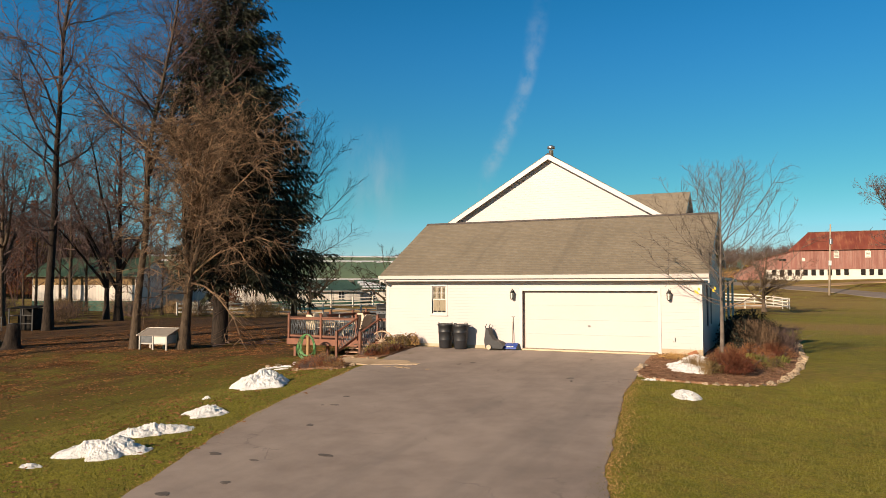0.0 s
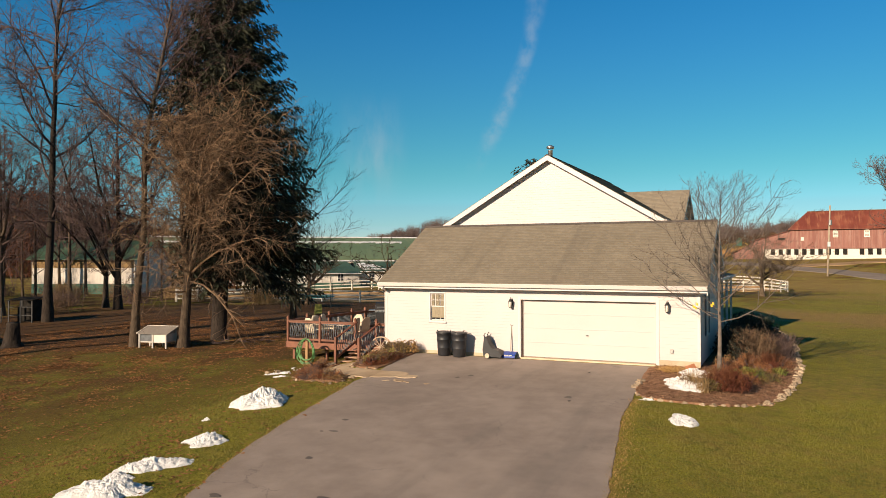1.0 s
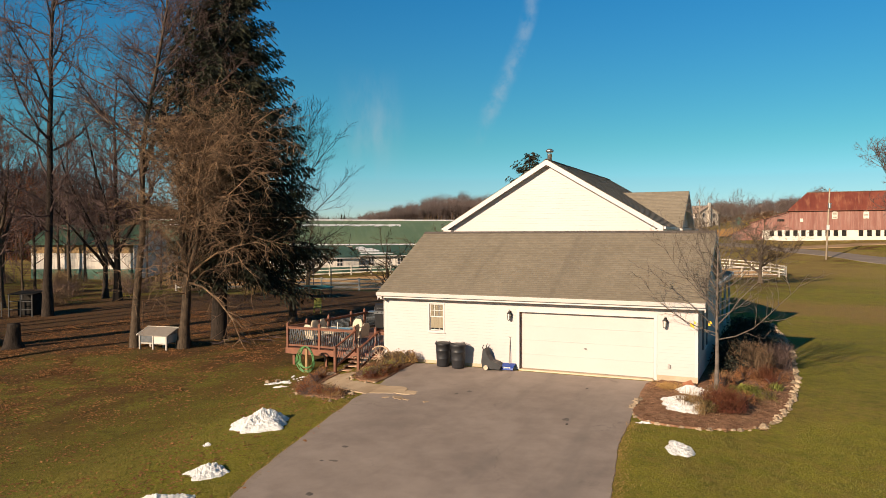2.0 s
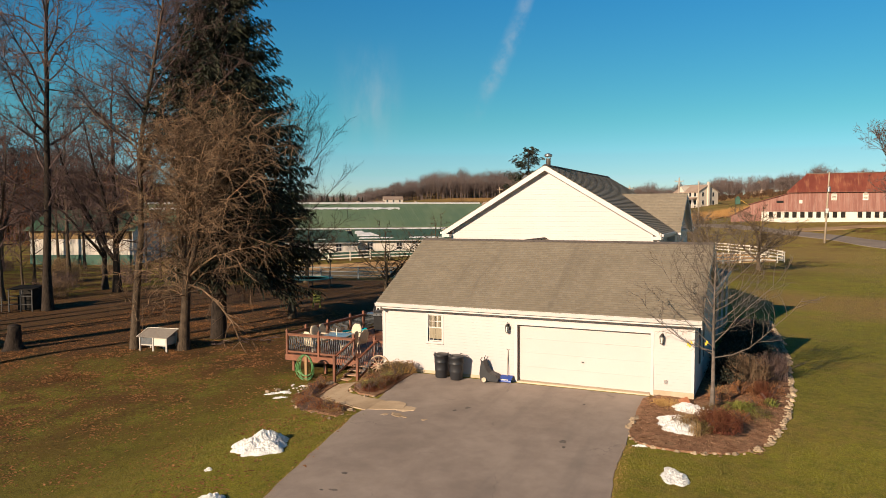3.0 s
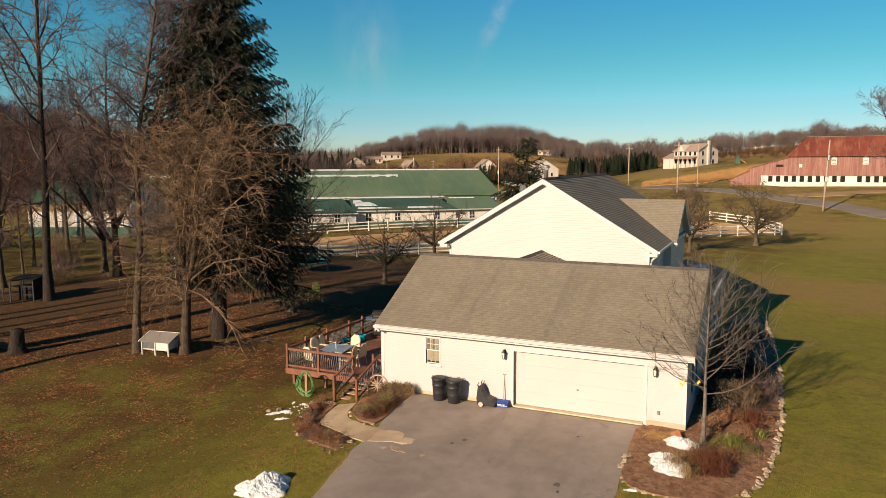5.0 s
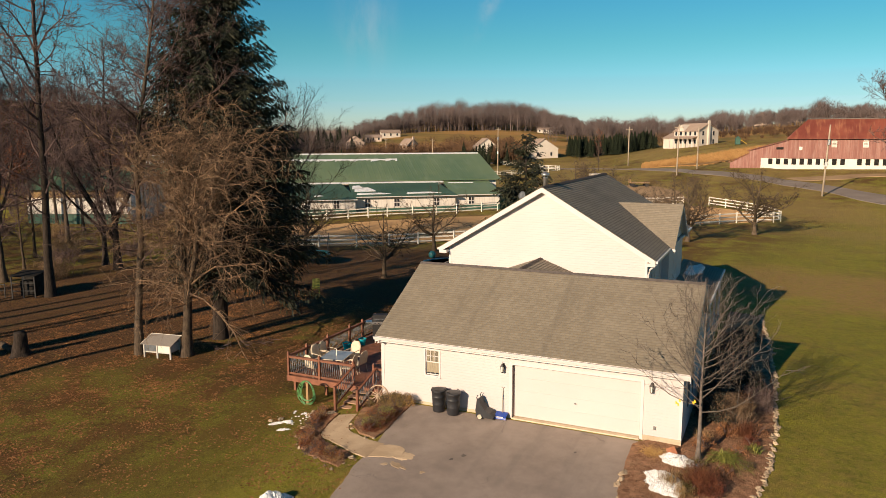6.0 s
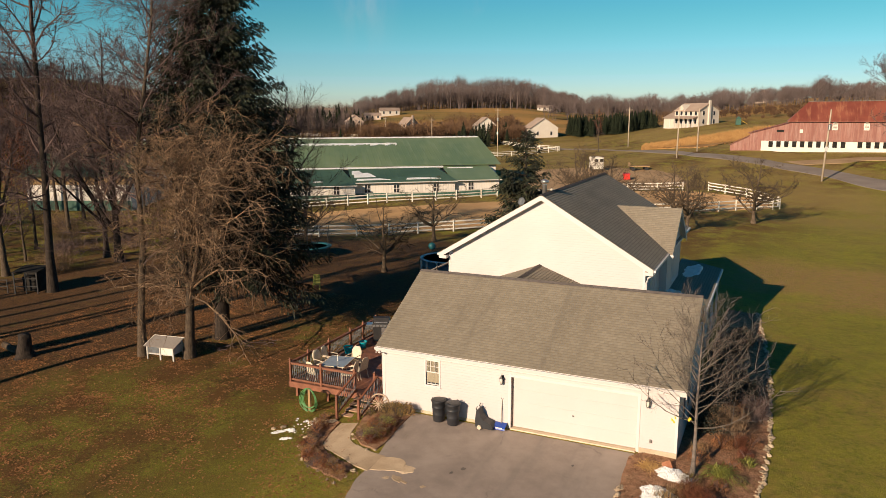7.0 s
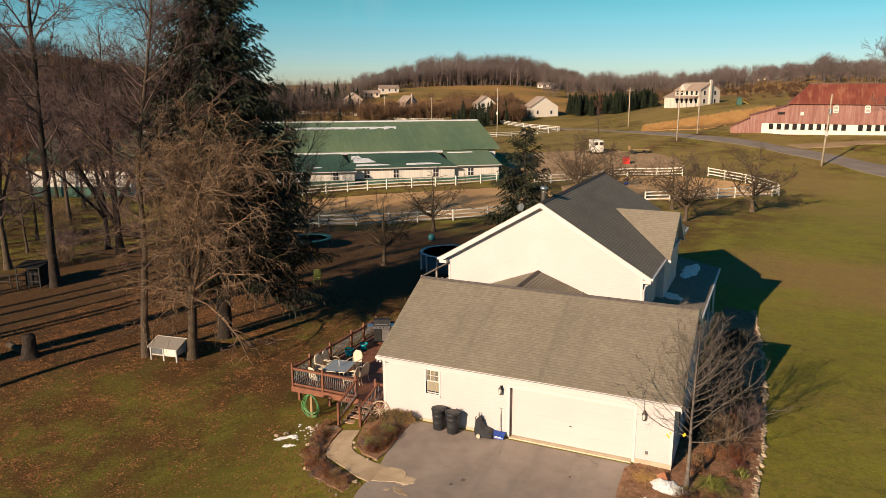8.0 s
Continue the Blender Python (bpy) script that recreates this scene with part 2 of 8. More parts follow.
def lawn(name):
    N = material(name)
    p = N.pos
    s = N.n("ShaderNodeSeparateXYZ", Vector=p)
    x, y = s.outputs[0], s.outputs[1]
    blades = N.noise(p, 26.0, 5.0, 0.75)
    tuft = N.noise(p, 2.6, 5.0, 0.6)
    big = N.noise(p, 0.16, 5.0, 0.55)
    green = N.mix(N.step(blades, 0.3, 0.7), (0.12, 0.122, 0.011), (0.37, 0.332, 0.04))
    dry = N.mix(N.step(blades, 0.3, 0.7), (0.18, 0.125, 0.028), (0.38, 0.275, 0.075))
    col = N.mix(N.m("MULTIPLY", N.step(N.m("ADD", N.m("MULTIPLY", tuft, 0.5), N.m("MULTIPLY", big, 0.6)), 0.5, 0.72), 0.75), green, dry)
    # uneven turf
    turf = N.m("ADD", N.m("MULTIPLY", N.noise(p, 0.7, 5.0, 0.65), 0.6), N.m("MULTIPLY", N.noise(p, 7.0, 4.0, 0.7), 0.4))
    col = N.mix(N.step(turf, 0.34, 0.66, 0.0, 0.55), col, N.mix(N.step(N.noise(p, 3.1, 5.0, 0.7), 0.4, 0.6), (0.045, 0.06, 0.01), (0.21, 0.15, 0.042)))
    # darker green turf on the wood's side
    dark_turf = N.m("MULTIPLY", N.step(N.m("ADD", x, N.m("MULTIPLY", N.m("SUBTRACT", big, 0.5), 8.0)), -3.0, -11.0, 0.0, 0.75), N.step(y, 30.0, 10.0))
    col = N.mix(dark_turf, col, N.mix(N.step(blades, 0.3, 0.7), (0.045, 0.054, 0.008), (0.205, 0.175, 0.03)))
    # leaves over the wood's side lawn, their dark colour also painting soft tree shade
    blown_shade = N.m("MULTIPLY", N.step(N.m("ADD", x, N.m("MULTIPLY", y, -0.3)), -3.0, -15.0, 0.1, 0.9), N.step(N.m("ADD", N.m("MULTIPLY", N.noise(p, 11.0, 4.0, 0.7), 0.55), N.m("MULTIPLY", N.noise(p, 0.32, 5.0, 0.65), 0.7)), 0.54, 0.67))
    col = N.mix(blown_shade, col, N.mix(blades, (0.03, 0.016, 0.007), (0.165, 0.071, 0.026)))
    # coarse dark soil-coloured patches on the wood's side
    dark_patch = N.m("MULTIPLY", N.step(N.m("ADD", x, N.m("MULTIPLY", y, -0.2)), -4.0, -12.0, 0.0, 0.75), N.step(N.m("ADD", N.m("MULTIPLY", N.noise(p, 0.55, 5.0, 0.7), 0.7), N.m("MULTIPLY", N.noise(p, 5.0, 4.0, 0.7), 0.35)), 0.54, 0.66))
    col = N.mix(dark_patch, col, N.mix(blades, (0.018, 0.014, 0.006), (0.085, 0.055, 0.018)))
    # leaf litter under the trees
    edge = N.m("ADD", N.m("ADD", x, N.m("MULTIPLY", y, -0.6)), N.m("MULTIPLY", N.m("SUBTRACT", big, 0.5), 18.0))
    litter = N.m("MULTIPLY", N.m("MULTIPLY", N.step(edge, -19.0, -29.0), N.step(edge, -62.0, -52.0)), N.m("MULTIPLY", N.step(y, 50.0, 36.0), N.step(x, -3.0, -9.0)))
    leaf = N.mix(N.step(N.noise(p, 9.0, 5.0, 0.75), 0.36, 0.64), (0.02, 0.012, 0.006), (0.16, 0.082, 0.034))
    col = N.mix(N.m("MULTIPLY", litter, N.step(N.m("ADD", tuft, N.m("MULTIPLY", blades, 0.35)), 0.42, 0.66, 0.45, 1.0)), col, leaf)
    # worn bare band across the side lawn and farm tracks
    band = N.m("ABSOLUTE", N.m("ADD", N.m("SUBTRACT", y, 36.5), N.m("MULTIPLY", N.m("SUBTRACT", big, 0.5), 16.0)))
    bare = N.m("MULTIPLY", N.step(band, 3.5, 10.0, 1.0, 0.0), N.step(x, 3.0, 8.0))
    col = N.mix(N.m("MULTIPLY", bare, N.step(tuft, 0.3, 0.7, 0.35, 0.85)), col, N.mix(N.step(blades, 0.3, 0.7), (0.23, 0.13, 0.05), (0.38, 0.23, 0.095)))
    # dry winter pasture further off
    past = N.m("MULTIPLY", N.step(y, 48.0, 80.0), N.step(N.m("ADD", N.m("MULTIPLY", N.noise(p, 0.06, 5.0), 0.7), N.m("MULTIPLY", tuft, 0.3)), 0.38, 0.56))
    col = N.mix(N.m("MULTIPLY", past, 0.75), col, N.mix(N.step(blades, 0.3, 0.7), (0.2, 0.14, 0.042), (0.34, 0.24, 0.08)))
    # far meadows
    far = N.step(y, 215.0, 290.0)
    gold = N.mix(N.step(N.noise(N.scaled(p, 0.5, 1.6, 1), 0.02, 5.0), 0.35, 0.62), (0.15, 0.115, 0.034), (0.34, 0.19, 0.06))
    col = N.mix(far, col, gold)
    N.link(col, N.bs.inputs["Base Color"])
    N.bs.inputs["Roughness"].default_value = 0.95
    N.bs.inputs["Specular IOR Level"].default_value = 0.15
    bump(N, N.m("ADD", blades, tuft), 0.9, 0.05)
    return N.mt


M_LAWN, M_ASPHALT = lawn("lawn"), asphalt("driveway asphalt")
M_ROAD = surface("road asphalt", (0.22, 0.18, 0.15), (0.3, 0.25, 0.212), 0.3, 20, 0.9)
M_CONC = surface("walk concrete", (0.35, 0.255, 0.165), (0.53, 0.405, 0.275), 1.2, 30, 0.9, stain=(0.2, 0.15, 0.1))
M_SIDING = lap_siding("white lap siding", (0.51, 0.457, 0.44), (0.545, 0.487, 0.47))
M_TRIM = surface("white trim", (0.56, 0.515, 0.49), (0.61, 0.565, 0.535), 1, 25, 0.45, relief=0.1, vary=0.03)
M_FOUND = surface("tan foundation", (0.45, 0.36, 0.25), (0.58, 0.47, 0.34), 2, 30, 0.9)
M_SHINGLE = shingle("brown shingle", (0.188, 0.158, 0.116), (0.265, 0.226, 0.17))
M_RIDGE = surface("ridge cap", (0.07, 0.06, 0.055), (0.13, 0.11, 0.1), 6, 50, 0.9)
M_DOOR = surface("garage door paint", (0.515, 0.462, 0.44), (0.545, 0.49, 0.468), 0.6, 20, 0.42, relief=0.08, vary=0.02)
M_JAMB = surface("brown weather strip", (0.22, 0.14, 0.1), (0.3, 0.2, 0.15), 3, 30, 0.7)
M_GLASS = glass_dark("window glass")
M_CURTAIN = surface("cream curtain", (0.24, 0.2, 0.14), (0.36, 0.31, 0.22), 6, 30, 0.9, stretch=(6, 6, 0.4))
M_NAVY = surface("navy shutter paint", (0.02, 0.035, 0.06), (0.035, 0.055, 0.09), 2, 30, 0.5)
M_BLACK = surface("black iron", (0.012, 0.012, 0.013), (0.03, 0.028, 0.027), 5, 60, 0.45)
M_PLASTIC = surface("black plastic", (0.012, 0.013, 0.015), (0.028, 0.028, 0.032), 2, 60, 0.5, relief=0.15, dist=0.003)
M_BLUE = surface("blue plastic", (0.01, 0.04, 0.22), (0.02, 0.06, 0.3), 4, 40, 0.4)
M_TEAL = surface("teal glaze", (0.0, 0.25, 0.32), (0.01, 0.36, 0.43), 4, 30, 0.25)
M_DECK = surface("red-brown deck stain", (0.105, 0.04, 0.022), (0.2, 0.082, 0.045), 3, 30, 0.6, stretch=(1, 1, 1), vary=0.22)
M_RAIL = surface("red-brown rail stain", (0.13, 0.048, 0.026), (0.22, 0.085, 0.045), 3, 40, 0.55, vary=0.15)
M_STEEL = surface("brushed steel", (0.42, 0.41, 0.4), (0.6, 0.58, 0.56), 3, 60, 0.35, 0.9)
M_WICKER = surface("cream chair mesh", (0.48, 0.4, 0.29), (0.62, 0.53, 0.4), 8, 70, 0.85)
# table glass: part of the sky's reflection is painted in as pale grey
M_TABLE = surface("sky-toned glass table top", (0.2, 0.22, 0.23), (0.3, 0.33, 0.34), 2, 30, 0.12, vary=0.02)
M_HOSE = surface("green hose", (0.05, 0.16, 0.05), (0.12, 0.28, 0.1), 6, 40, 0.45)
M_POST = surface("weathered cedar", (0.24, 0.14, 0.06), (0.4, 0.25, 0.12), 4, 40, 0.85, stretch=(3, 3, 0.5))
M_GREYWOOD = surface("grey weathered wood", (0.2, 0.17, 0.14), (0.38, 0.33, 0.28), 3, 40, 0.9, stretch=(3, 3, 0.5))
M_FENCE = surface("white fence paint", (0.62, 0.57, 0.48), (0.78, 0.72, 0.62), 1.5, 20, 0.7, stain=(0.4, 0.33, 0.25))
M_FENCE2 = surface("grey fence board", (0.42, 0.4, 0.36), (0.6, 0.57, 0.5), 1.5, 20, 0.8, stain=(0.25, 0.22, 0.18))
M_SNOW = surface("old snow", (0.72, 0.72, 0.72), (0.86, 0.85, 0.84), 6, 26, 0.6, relief=0.9, dist=0.07, stain=(0.5, 0.44, 0.38), amount=0.35, vary=0.03)
M_MULCH = surface("bark mulch", (0.12, 0.06, 0.033), (0.36, 0.2, 0.12), 4, 38, 0.95, relief=0.8, dist=0.03, stain=(0.3, 0.21, 0.13))
M_STONE = surface("field stone", (0.22, 0.165, 0.112), (0.46, 0.355, 0.245), 4, 35, 0.9, relief=0.5, dist=0.02, vary=0.3)
M_BARK = surface("grey-brown bark", (0.035, 0.026, 0.018), (0.12, 0.088, 0.062), 5, 30, 0.95, relief=0.8, dist=0.03, stretch=(3, 3, 0.6))
M_TWIG = surface("grey-brown twigs", (0.055, 0.038, 0.034), (0.175, 0.12, 0.108), 3, 30, 0.9, relief=0)
M_BROWN = surface("orange-brown twigs", (0.03, 0.022, 0.017), (0.3, 0.195, 0.118), 1.8, 20, 0.9, relief=0)
M_RUSTY = surface("rust-brown leaves", (0.1, 0.036, 0.018), (0.24, 0.092, 0.042), 0.6, 9, 0.9, relief=0)
M_YARDTREE = surface("pale tree bark", (0.085, 0.07, 0.06), (0.21, 0.172, 0.145), 6, 40, 0.9, relief=0.4)
M_NEEDLE = surface("spruce needles", (0.004, 0.006, 0.003), (0.03, 0.034, 0.011), 0.8, 12, 0.8, relief=0)
M_SHRUBRED = surface("dry red shrub twigs", (0.075, 0.027, 0.016), (0.19, 0.075, 0.036), 3, 20, 0.9, relief=0)
M_SHRUBTAN = surface("dry tan stems", (0.15, 0.095, 0.042), (0.33, 0.22, 0.11), 3, 20, 0.9, relief=0)
M_SHRUBGREEN = surface("green blades", (0.1, 0.12, 0.015), (0.33, 0.31, 0.06), 3, 20, 0.7, relief=0)
M_YEW = surface("dark evergreen shrub", (0.006, 0.008, 0.004), (0.018, 0.021, 0.009), 3, 20, 0.8, relief=0)
M_GREENROOF = metal_roof("green metal roof", (0.10, 0.155, 0.075), (0.14, 0.19, 0.09), (0.2, 0.25, 0.15), 0.9, 0.5)
M_TEALROOF = metal_roof("dark green metal roof", (0.036, 0.075, 0.042), (0.052, 0.1, 0.056), (0.1, 0.15, 0.09), 0.9, 0.6, 0.3)
M_REDROOF = metal_roof("rusted red metal roof", (0.165, 0.04, 0.026), (0.235, 0.066, 0.04), (0.37, 0.16, 0.085), 0.75, 0.6, 0.75)
M_REDBOARD = board_siding("faded red barn boards", (0.21, 0.085, 0.066), (0.275, 0.125, 0.098), (0.36, 0.225, 0.185), wearing=0.65)
M_WHITEBOARD = board_siding("white barn siding", (0.6, 0.55, 0.49), (0.68, 0.62, 0.55), (0.48, 0.43, 0.37), 0.4, 0.3)
M_GREENBAND = surface("green painted base", (0.03, 0.085, 0.06), (0.05, 0.12, 0.085), 0.6, 12, 0.7)
M_WHITEWALL = surface("whitewashed wall", (0.66, 0.61, 0.53), (0.78, 0.72, 0.63), 0.7, 10, 0.9)
M_DARK = surface("dark opening", (0.012, 0.011, 0.01), (0.03, 0.027, 0.024), 2, 10, 0.9)
M_DARK.node_tree.nodes["Principled BSDF"].inputs["Specular IOR Level"].default_value = 0.1
M_IRON = surface("grey iron baluster", (0.07, 0.08, 0.09), (0.14, 0.15, 0.16), 5, 40, 0.5)
M_SAND = surface("riding sand", (0.42, 0.25, 0.11), (0.58, 0.36, 0.175), 0.15, 3, 0.95, relief=0.1, dist=0.02)
# stair treads: sunlight on them is put into this paler brown
M_TREAD = surface("sun-toned stair tread", (0.34, 0.2, 0.125), (0.5, 0.32, 0.205), 3, 30, 0.7, vary=0.15)
M_GRAVEL = surface("grey-brown gravel", (0.26, 0.17, 0.095), (0.38, 0.26, 0.15), 0.25, 8, 0.95)
M_CORN = surface("dry corn stubble", (0.21, 0.11, 0.04), (0.38, 0.22, 0.085), 0.4, 6, 0.95, relief=0)
M_POLE = surface("pole wood", (0.3, 0.235, 0.17), (0.45, 0.37, 0.28), 1, 20, 0.9)
M_GREYROOF = surface("far grey roof", (0.16, 0.14, 0.125), (0.22, 0.195, 0.17), 0.4, 6, 0.9)
M_FARTREE = surface("far bare woods", (0.062, 0.048, 0.046), (0.15, 0.115, 0.105), 0.03, 0.4, 0.95, relief=0)
M_FARPINE = surface("far evergreens", (0.008, 0.012, 0.007), (0.022, 0.028, 0.014), 0.08, 1, 0.9, relief=0)
M_RIDGEWOOD = surface("far red-brown ridge woods", (0.04, 0.022, 0.018), (0.1, 0.053, 0.04), 0.03, 0.4, 0.95, relief=0)
M_FARROOF = surface("far tan shingle roof", (0.27, 0.2, 0.155), (0.35, 0.265, 0.21), 0.4, 6, 0.9)
M_FRUIT = surface("light brown fruit bark", (0.05, 0.037, 0.025), (0.13, 0.095, 0.065), 4, 30, 0.9, relief=0.3)
M_POOL = surface("blue-grey pool steel", (0.03, 0.055, 0.075), (0.06, 0.09, 0.11), 1, 12, 0.5)
M_TEALPAD = surface("faded teal vinyl", (0.005, 0.07, 0.085), (0.015, 0.11, 0.125), 2, 12, 0.5)
M_RUSTDRY = surface("dry rust-brown leaves", (0.14, 0.06, 0.027), (0.36, 0.165, 0.075), 5, 30, 0.9, relief=0)
M_BRUSH = surface("orange-brown brush", (0.07, 0.042, 0.026), (0.17, 0.098, 0.055), 0.05, 0.8, 0.9, relief=0)
M_STAIN = surface("dark asphalt stain", (0.06, 0.05, 0.044), (0.13, 0.108, 0.094), 3, 30, 0.8)
M_REDPAINT = surface("red paint", (0.45, 0.02, 0.015), (0.55, 0.04, 0.03), 1, 10, 0.4)
M_YELLOW = surface("yellow plastic", (0.6, 0.38, 0.02), (0.75, 0.5, 0.04), 2, 20, 0.5)
M_LEAF = surface("fallen leaves", (0.09, 0.038, 0.016), (0.46, 0.225, 0.09), 3, 14, 0.9, relief=0)
M_BLADE = surface("lawn blades", (0.07, 0.078, 0.013), (0.21, 0.18, 0.045), 0.8, 9, 0.9, relief=0)

M_WHEEL = surface("faded cream-brown wheel paint", (0.3, 0.21, 0.14), (0.5, 0.38, 0.27), 3, 30, 0.8)
M_GOLDGRASS = surface("golden dead grass", (0.27, 0.155, 0.055), (0.48, 0.3, 0.12), 3, 20, 0.9, relief=0)
M_DARKRED = surface("dark red withered leaves", (0.05, 0.017, 0.012), (0.16, 0.05, 0.03), 4, 20, 0.9, relief=0)
M_OLIVEDRY = surface("dull olive withered leaves", (0.06, 0.05, 0.018), (0.19, 0.14, 0.055), 3, 20, 0.9, relief=0)
M_CHIP = surface("bark chips and dead leaves", (0.07, 0.035, 0.02), (0.42, 0.25, 0.15), 9, 30, 0.95, relief=0)
M_DARKBARK = surface("blackish bark", (0.018, 0.014, 0.012), (0.06, 0.046, 0.036), 5, 30, 0.95, relief=0.8, dist=0.03, stretch=(3, 3, 0.6))

# ---- building helpers ----


class Geo:
    """Collects faces of one mesh."""

    def __init__(self):
        self.v, self.f = [], []

    def box(self, x0, y0, z0, x1, y1, z1, c=0.0):
        if x1 < x0: x0, x1 = x1, x0
        if y1 < y0: y0, y1 = y1, y0
        if z1 < z0: z0, z1 = z1, z0
        b = len(self.v)
        if c <= 0:
            self.v += [(x0, y0, z0), (x1, y0, z0), (x1, y1, z0), (x0, y1, z0), (x0, y0, z1), (x1, y0, z1), (x1, y1, z1), (x0, y1, z1)]
            self.f += [(b + 3, b + 2, b + 1, b), (b + 4, b + 5, b + 6, b + 7), (b, b + 1, b + 5, b + 4), (b + 1, b + 2, b + 6, b + 5), (b + 2, b + 3, b + 7, b + 6), (b + 3, b, b + 4, b + 7)]
            return self
        # chamfered upright edges and top
        ring = [(x0 + c, y0), (x1 - c, y0), (x1, y0 + c), (x1, y1 - c), (x1 - c, y1), (x0 + c, y1), (x0, y1 - c), (x0, y0 + c)]
        top = [(x0 + c, y0 + c), (x1 - c, y0 + c), (x1 - c, y0 + c), (x1 - c, y1 - c), (x1 - c, y1 - c), (x0 + c, y1 - c), (x0 + c, y1 - c), (x0 + c, y0 + c)]
        self.v += [(x, y, z0) for x, y in ring] + [(x, y, z1 - c) for x, y in ring]
        self.v += [(x0 + c, y0 + c, z1), (x1 - c, y0 + c, z1), (x1 - c, y1 - c, z1), (x0 + c, y1 - c, z1)]
        t = b + 16
        self.f += [tuple(b + i for i in range(7, -1, -1))]
        self.f += [(b + i, b + (i + 1) % 8, b + 8 + (i + 1) % 8, b + 8 + i) for i in range(8)]
        self.f += [(b + 8, b + 9, t + 1, t), (b + 10, b + 11, t + 2, t + 1), (b + 12, b + 13, t + 3, t + 2), (b + 14, b + 15, t, t + 3)]
        self.f += [(b + 9, b + 10, t + 1), (b + 11, b + 12, t + 2), (b + 13, b + 14, t + 3), (b + 15, b + 8, t), (t, t + 1, t + 2, t + 3)]
        return self

    def tube(self, pts, rads, n=6, cap=True):
        b = len(self.v)
        k = len(pts)
        for i, p in enumerate(pts):
            a, q = pts[max(i - 1, 0)], pts[min(i + 1, k - 1)]
            dx, dy, dz = q[0] - a[0], q[1] - a[1], q[2] - a[2]
            l = math.sqrt(dx * dx + dy * dy + dz * dz) or 1.0
            dx, dy, dz = dx / l, dy / l, dz / l
            if abs(dz) < 0.9:
                ux, uy, uz = dy, -dx, 0.0
            else:
                ux, uy, uz = 0.0, dz, -dy
            l = math.sqrt(ux * ux + uy * uy + uz * uz) or 1.0
            ux, uy, uz = ux / l, uy / l, uz / l
            wx, wy, wz = dy * uz - dz * uy, dz * ux - dx * uz, dx * uy - dy * ux
            r = rads[i] if isinstance(rads, (list, tuple)) else rads
            for j in range(n):
                c, s = math.cos(6.28319 * j / n) * r, math.sin(6.28319 * j / n) * r
                self.v.append((p[0] + ux * c + wx * s, p[1] + uy * c + wy * s, p[2] + uz * c + wz * s))
        for i in range(k - 1):
            for j in range(n):
                j2 = (j + 1) % n
                self.f.append((b + i * n + j, b + i * n + j2, b + (i + 1) * n + j2, b + (i + 1) * n + j))
        if cap:
            self.f.append(tuple(b + j for j in range(n - 1, -1, -1)))
            self.f.append(tuple(b + (k - 1) * n + j for j in range(n)))
        return self

    def lathe(self, prof, n=16, at=(0, 0, 0)):
        b = len(self.v)
        for r, z in prof:
            for j in range(n):
                a = 6.28319 * j / n
                self.v.append((at[0] + r * math.cos(a), at[1] + r * math.sin(a), at[2] + z))
        for i in range(len(prof) - 1):
            for j in range(n):
                j2 = (j + 1) % n
                self.f.append((b + i * n + j, b + i * n + j2, b + (i + 1) * n + j2, b + (i + 1) * n + j))
        self.f.append(tuple(b + j for j in range(n - 1, -1, -1)))
        self.f.append(tuple(b + (len(prof) - 1) * n + j for j in range(n)))
        return self

    def poly(self, *pts):
        b = len(self.v)
        self.v += [tuple(p) for p in pts]
        self.f.append(tuple(range(b, b + len(pts))))
        return self

    def slab(self, pts, off):
        """A flat polygon given thickness by the vector off."""
        b, n = len(self.v), len(pts)
        self.v += [tuple(p) for p in pts] + [(p[0] + off[0], p[1] + off[1], p[2] + off[2]) for p in pts]
        self.f.append(tuple(range(b, b + n)))
        self.f.append(tuple(range(b + 2 * n - 1, b + n - 1, -1)))
        self.f += [(b + (i + 1) % n, b + i, b + n + i, b + n + (i + 1) % n) for i in range(n)]
        return self

    def beam(self, a, b, w, h):
        """A straight timber from a to b, w wide and h high."""
        a, b = Vector(a), Vector(b)
        d = (b - a).normalized()
        s = d.cross(Vector((0, 0, 1)))
        s = s.normalized() if s.length > 0.01 else Vector((1, 0, 0))
        u = s.cross(d).normalized()
        s, u = s * w / 2, u * h / 2
        return self.slab([a - s - u, a + s - u, a + s + u, a - s + u], b - a)

    def mesh(self, name, mat, smooth=False):
        me = bpy.data.meshes.new(name)
        me.from_pydata(self.v, [], self.f)
        me.materials.append(mat)
        if smooth:
            me.polygons.foreach_set("use_smooth", [True] * len(me.polygons))
        me.update()
        return me


def fixed(me):
    """Turn all faces outwards."""
    bm = bmesh.new()
    bm.from_mesh(me)
    bmesh.ops.recalc_face_normals(bm, faces=bm.faces)
    bm.to_mesh(me)
    bm.free()
    return me


def part(name, geo, mat, parent, label="", smooth=False, fix=True):
    me = geo.mesh(name, mat, smooth)
    if fix and len(me.polygons) < 6000:
        fixed(me)
    ob = new(name, me)
    ob.parent = parent
    if label:
        ob["label"] = label
    return ob


def share(name, me, parent, at, m=None):
    """One more piece on a mesh that is there already."""
    ob = new(name, me)
    ob.parent = parent
    ob.matrix_basis = m if m is not None else Matrix.Translation(at)
    return ob


def thing(name, m, label, category, group="", kind=""):
    ob = new(name)
    ob.matrix_basis = m
    ob.empty_display_size = 0.2
    return tagged(ob, label, category, group, kind)


def solo(name, geo, mat, label, category, group="", kind="", smooth=False, m=None, fix=True):
    """A thing that is one mesh."""
    me = geo.mesh(name, mat, smooth)
    if fix and len(me.polygons) < 6000:
        fixed(me)
    ob = new(name, me)
    if m is not None:
        ob.matrix_basis = m
    return tagged(ob, label, category, group, kind)


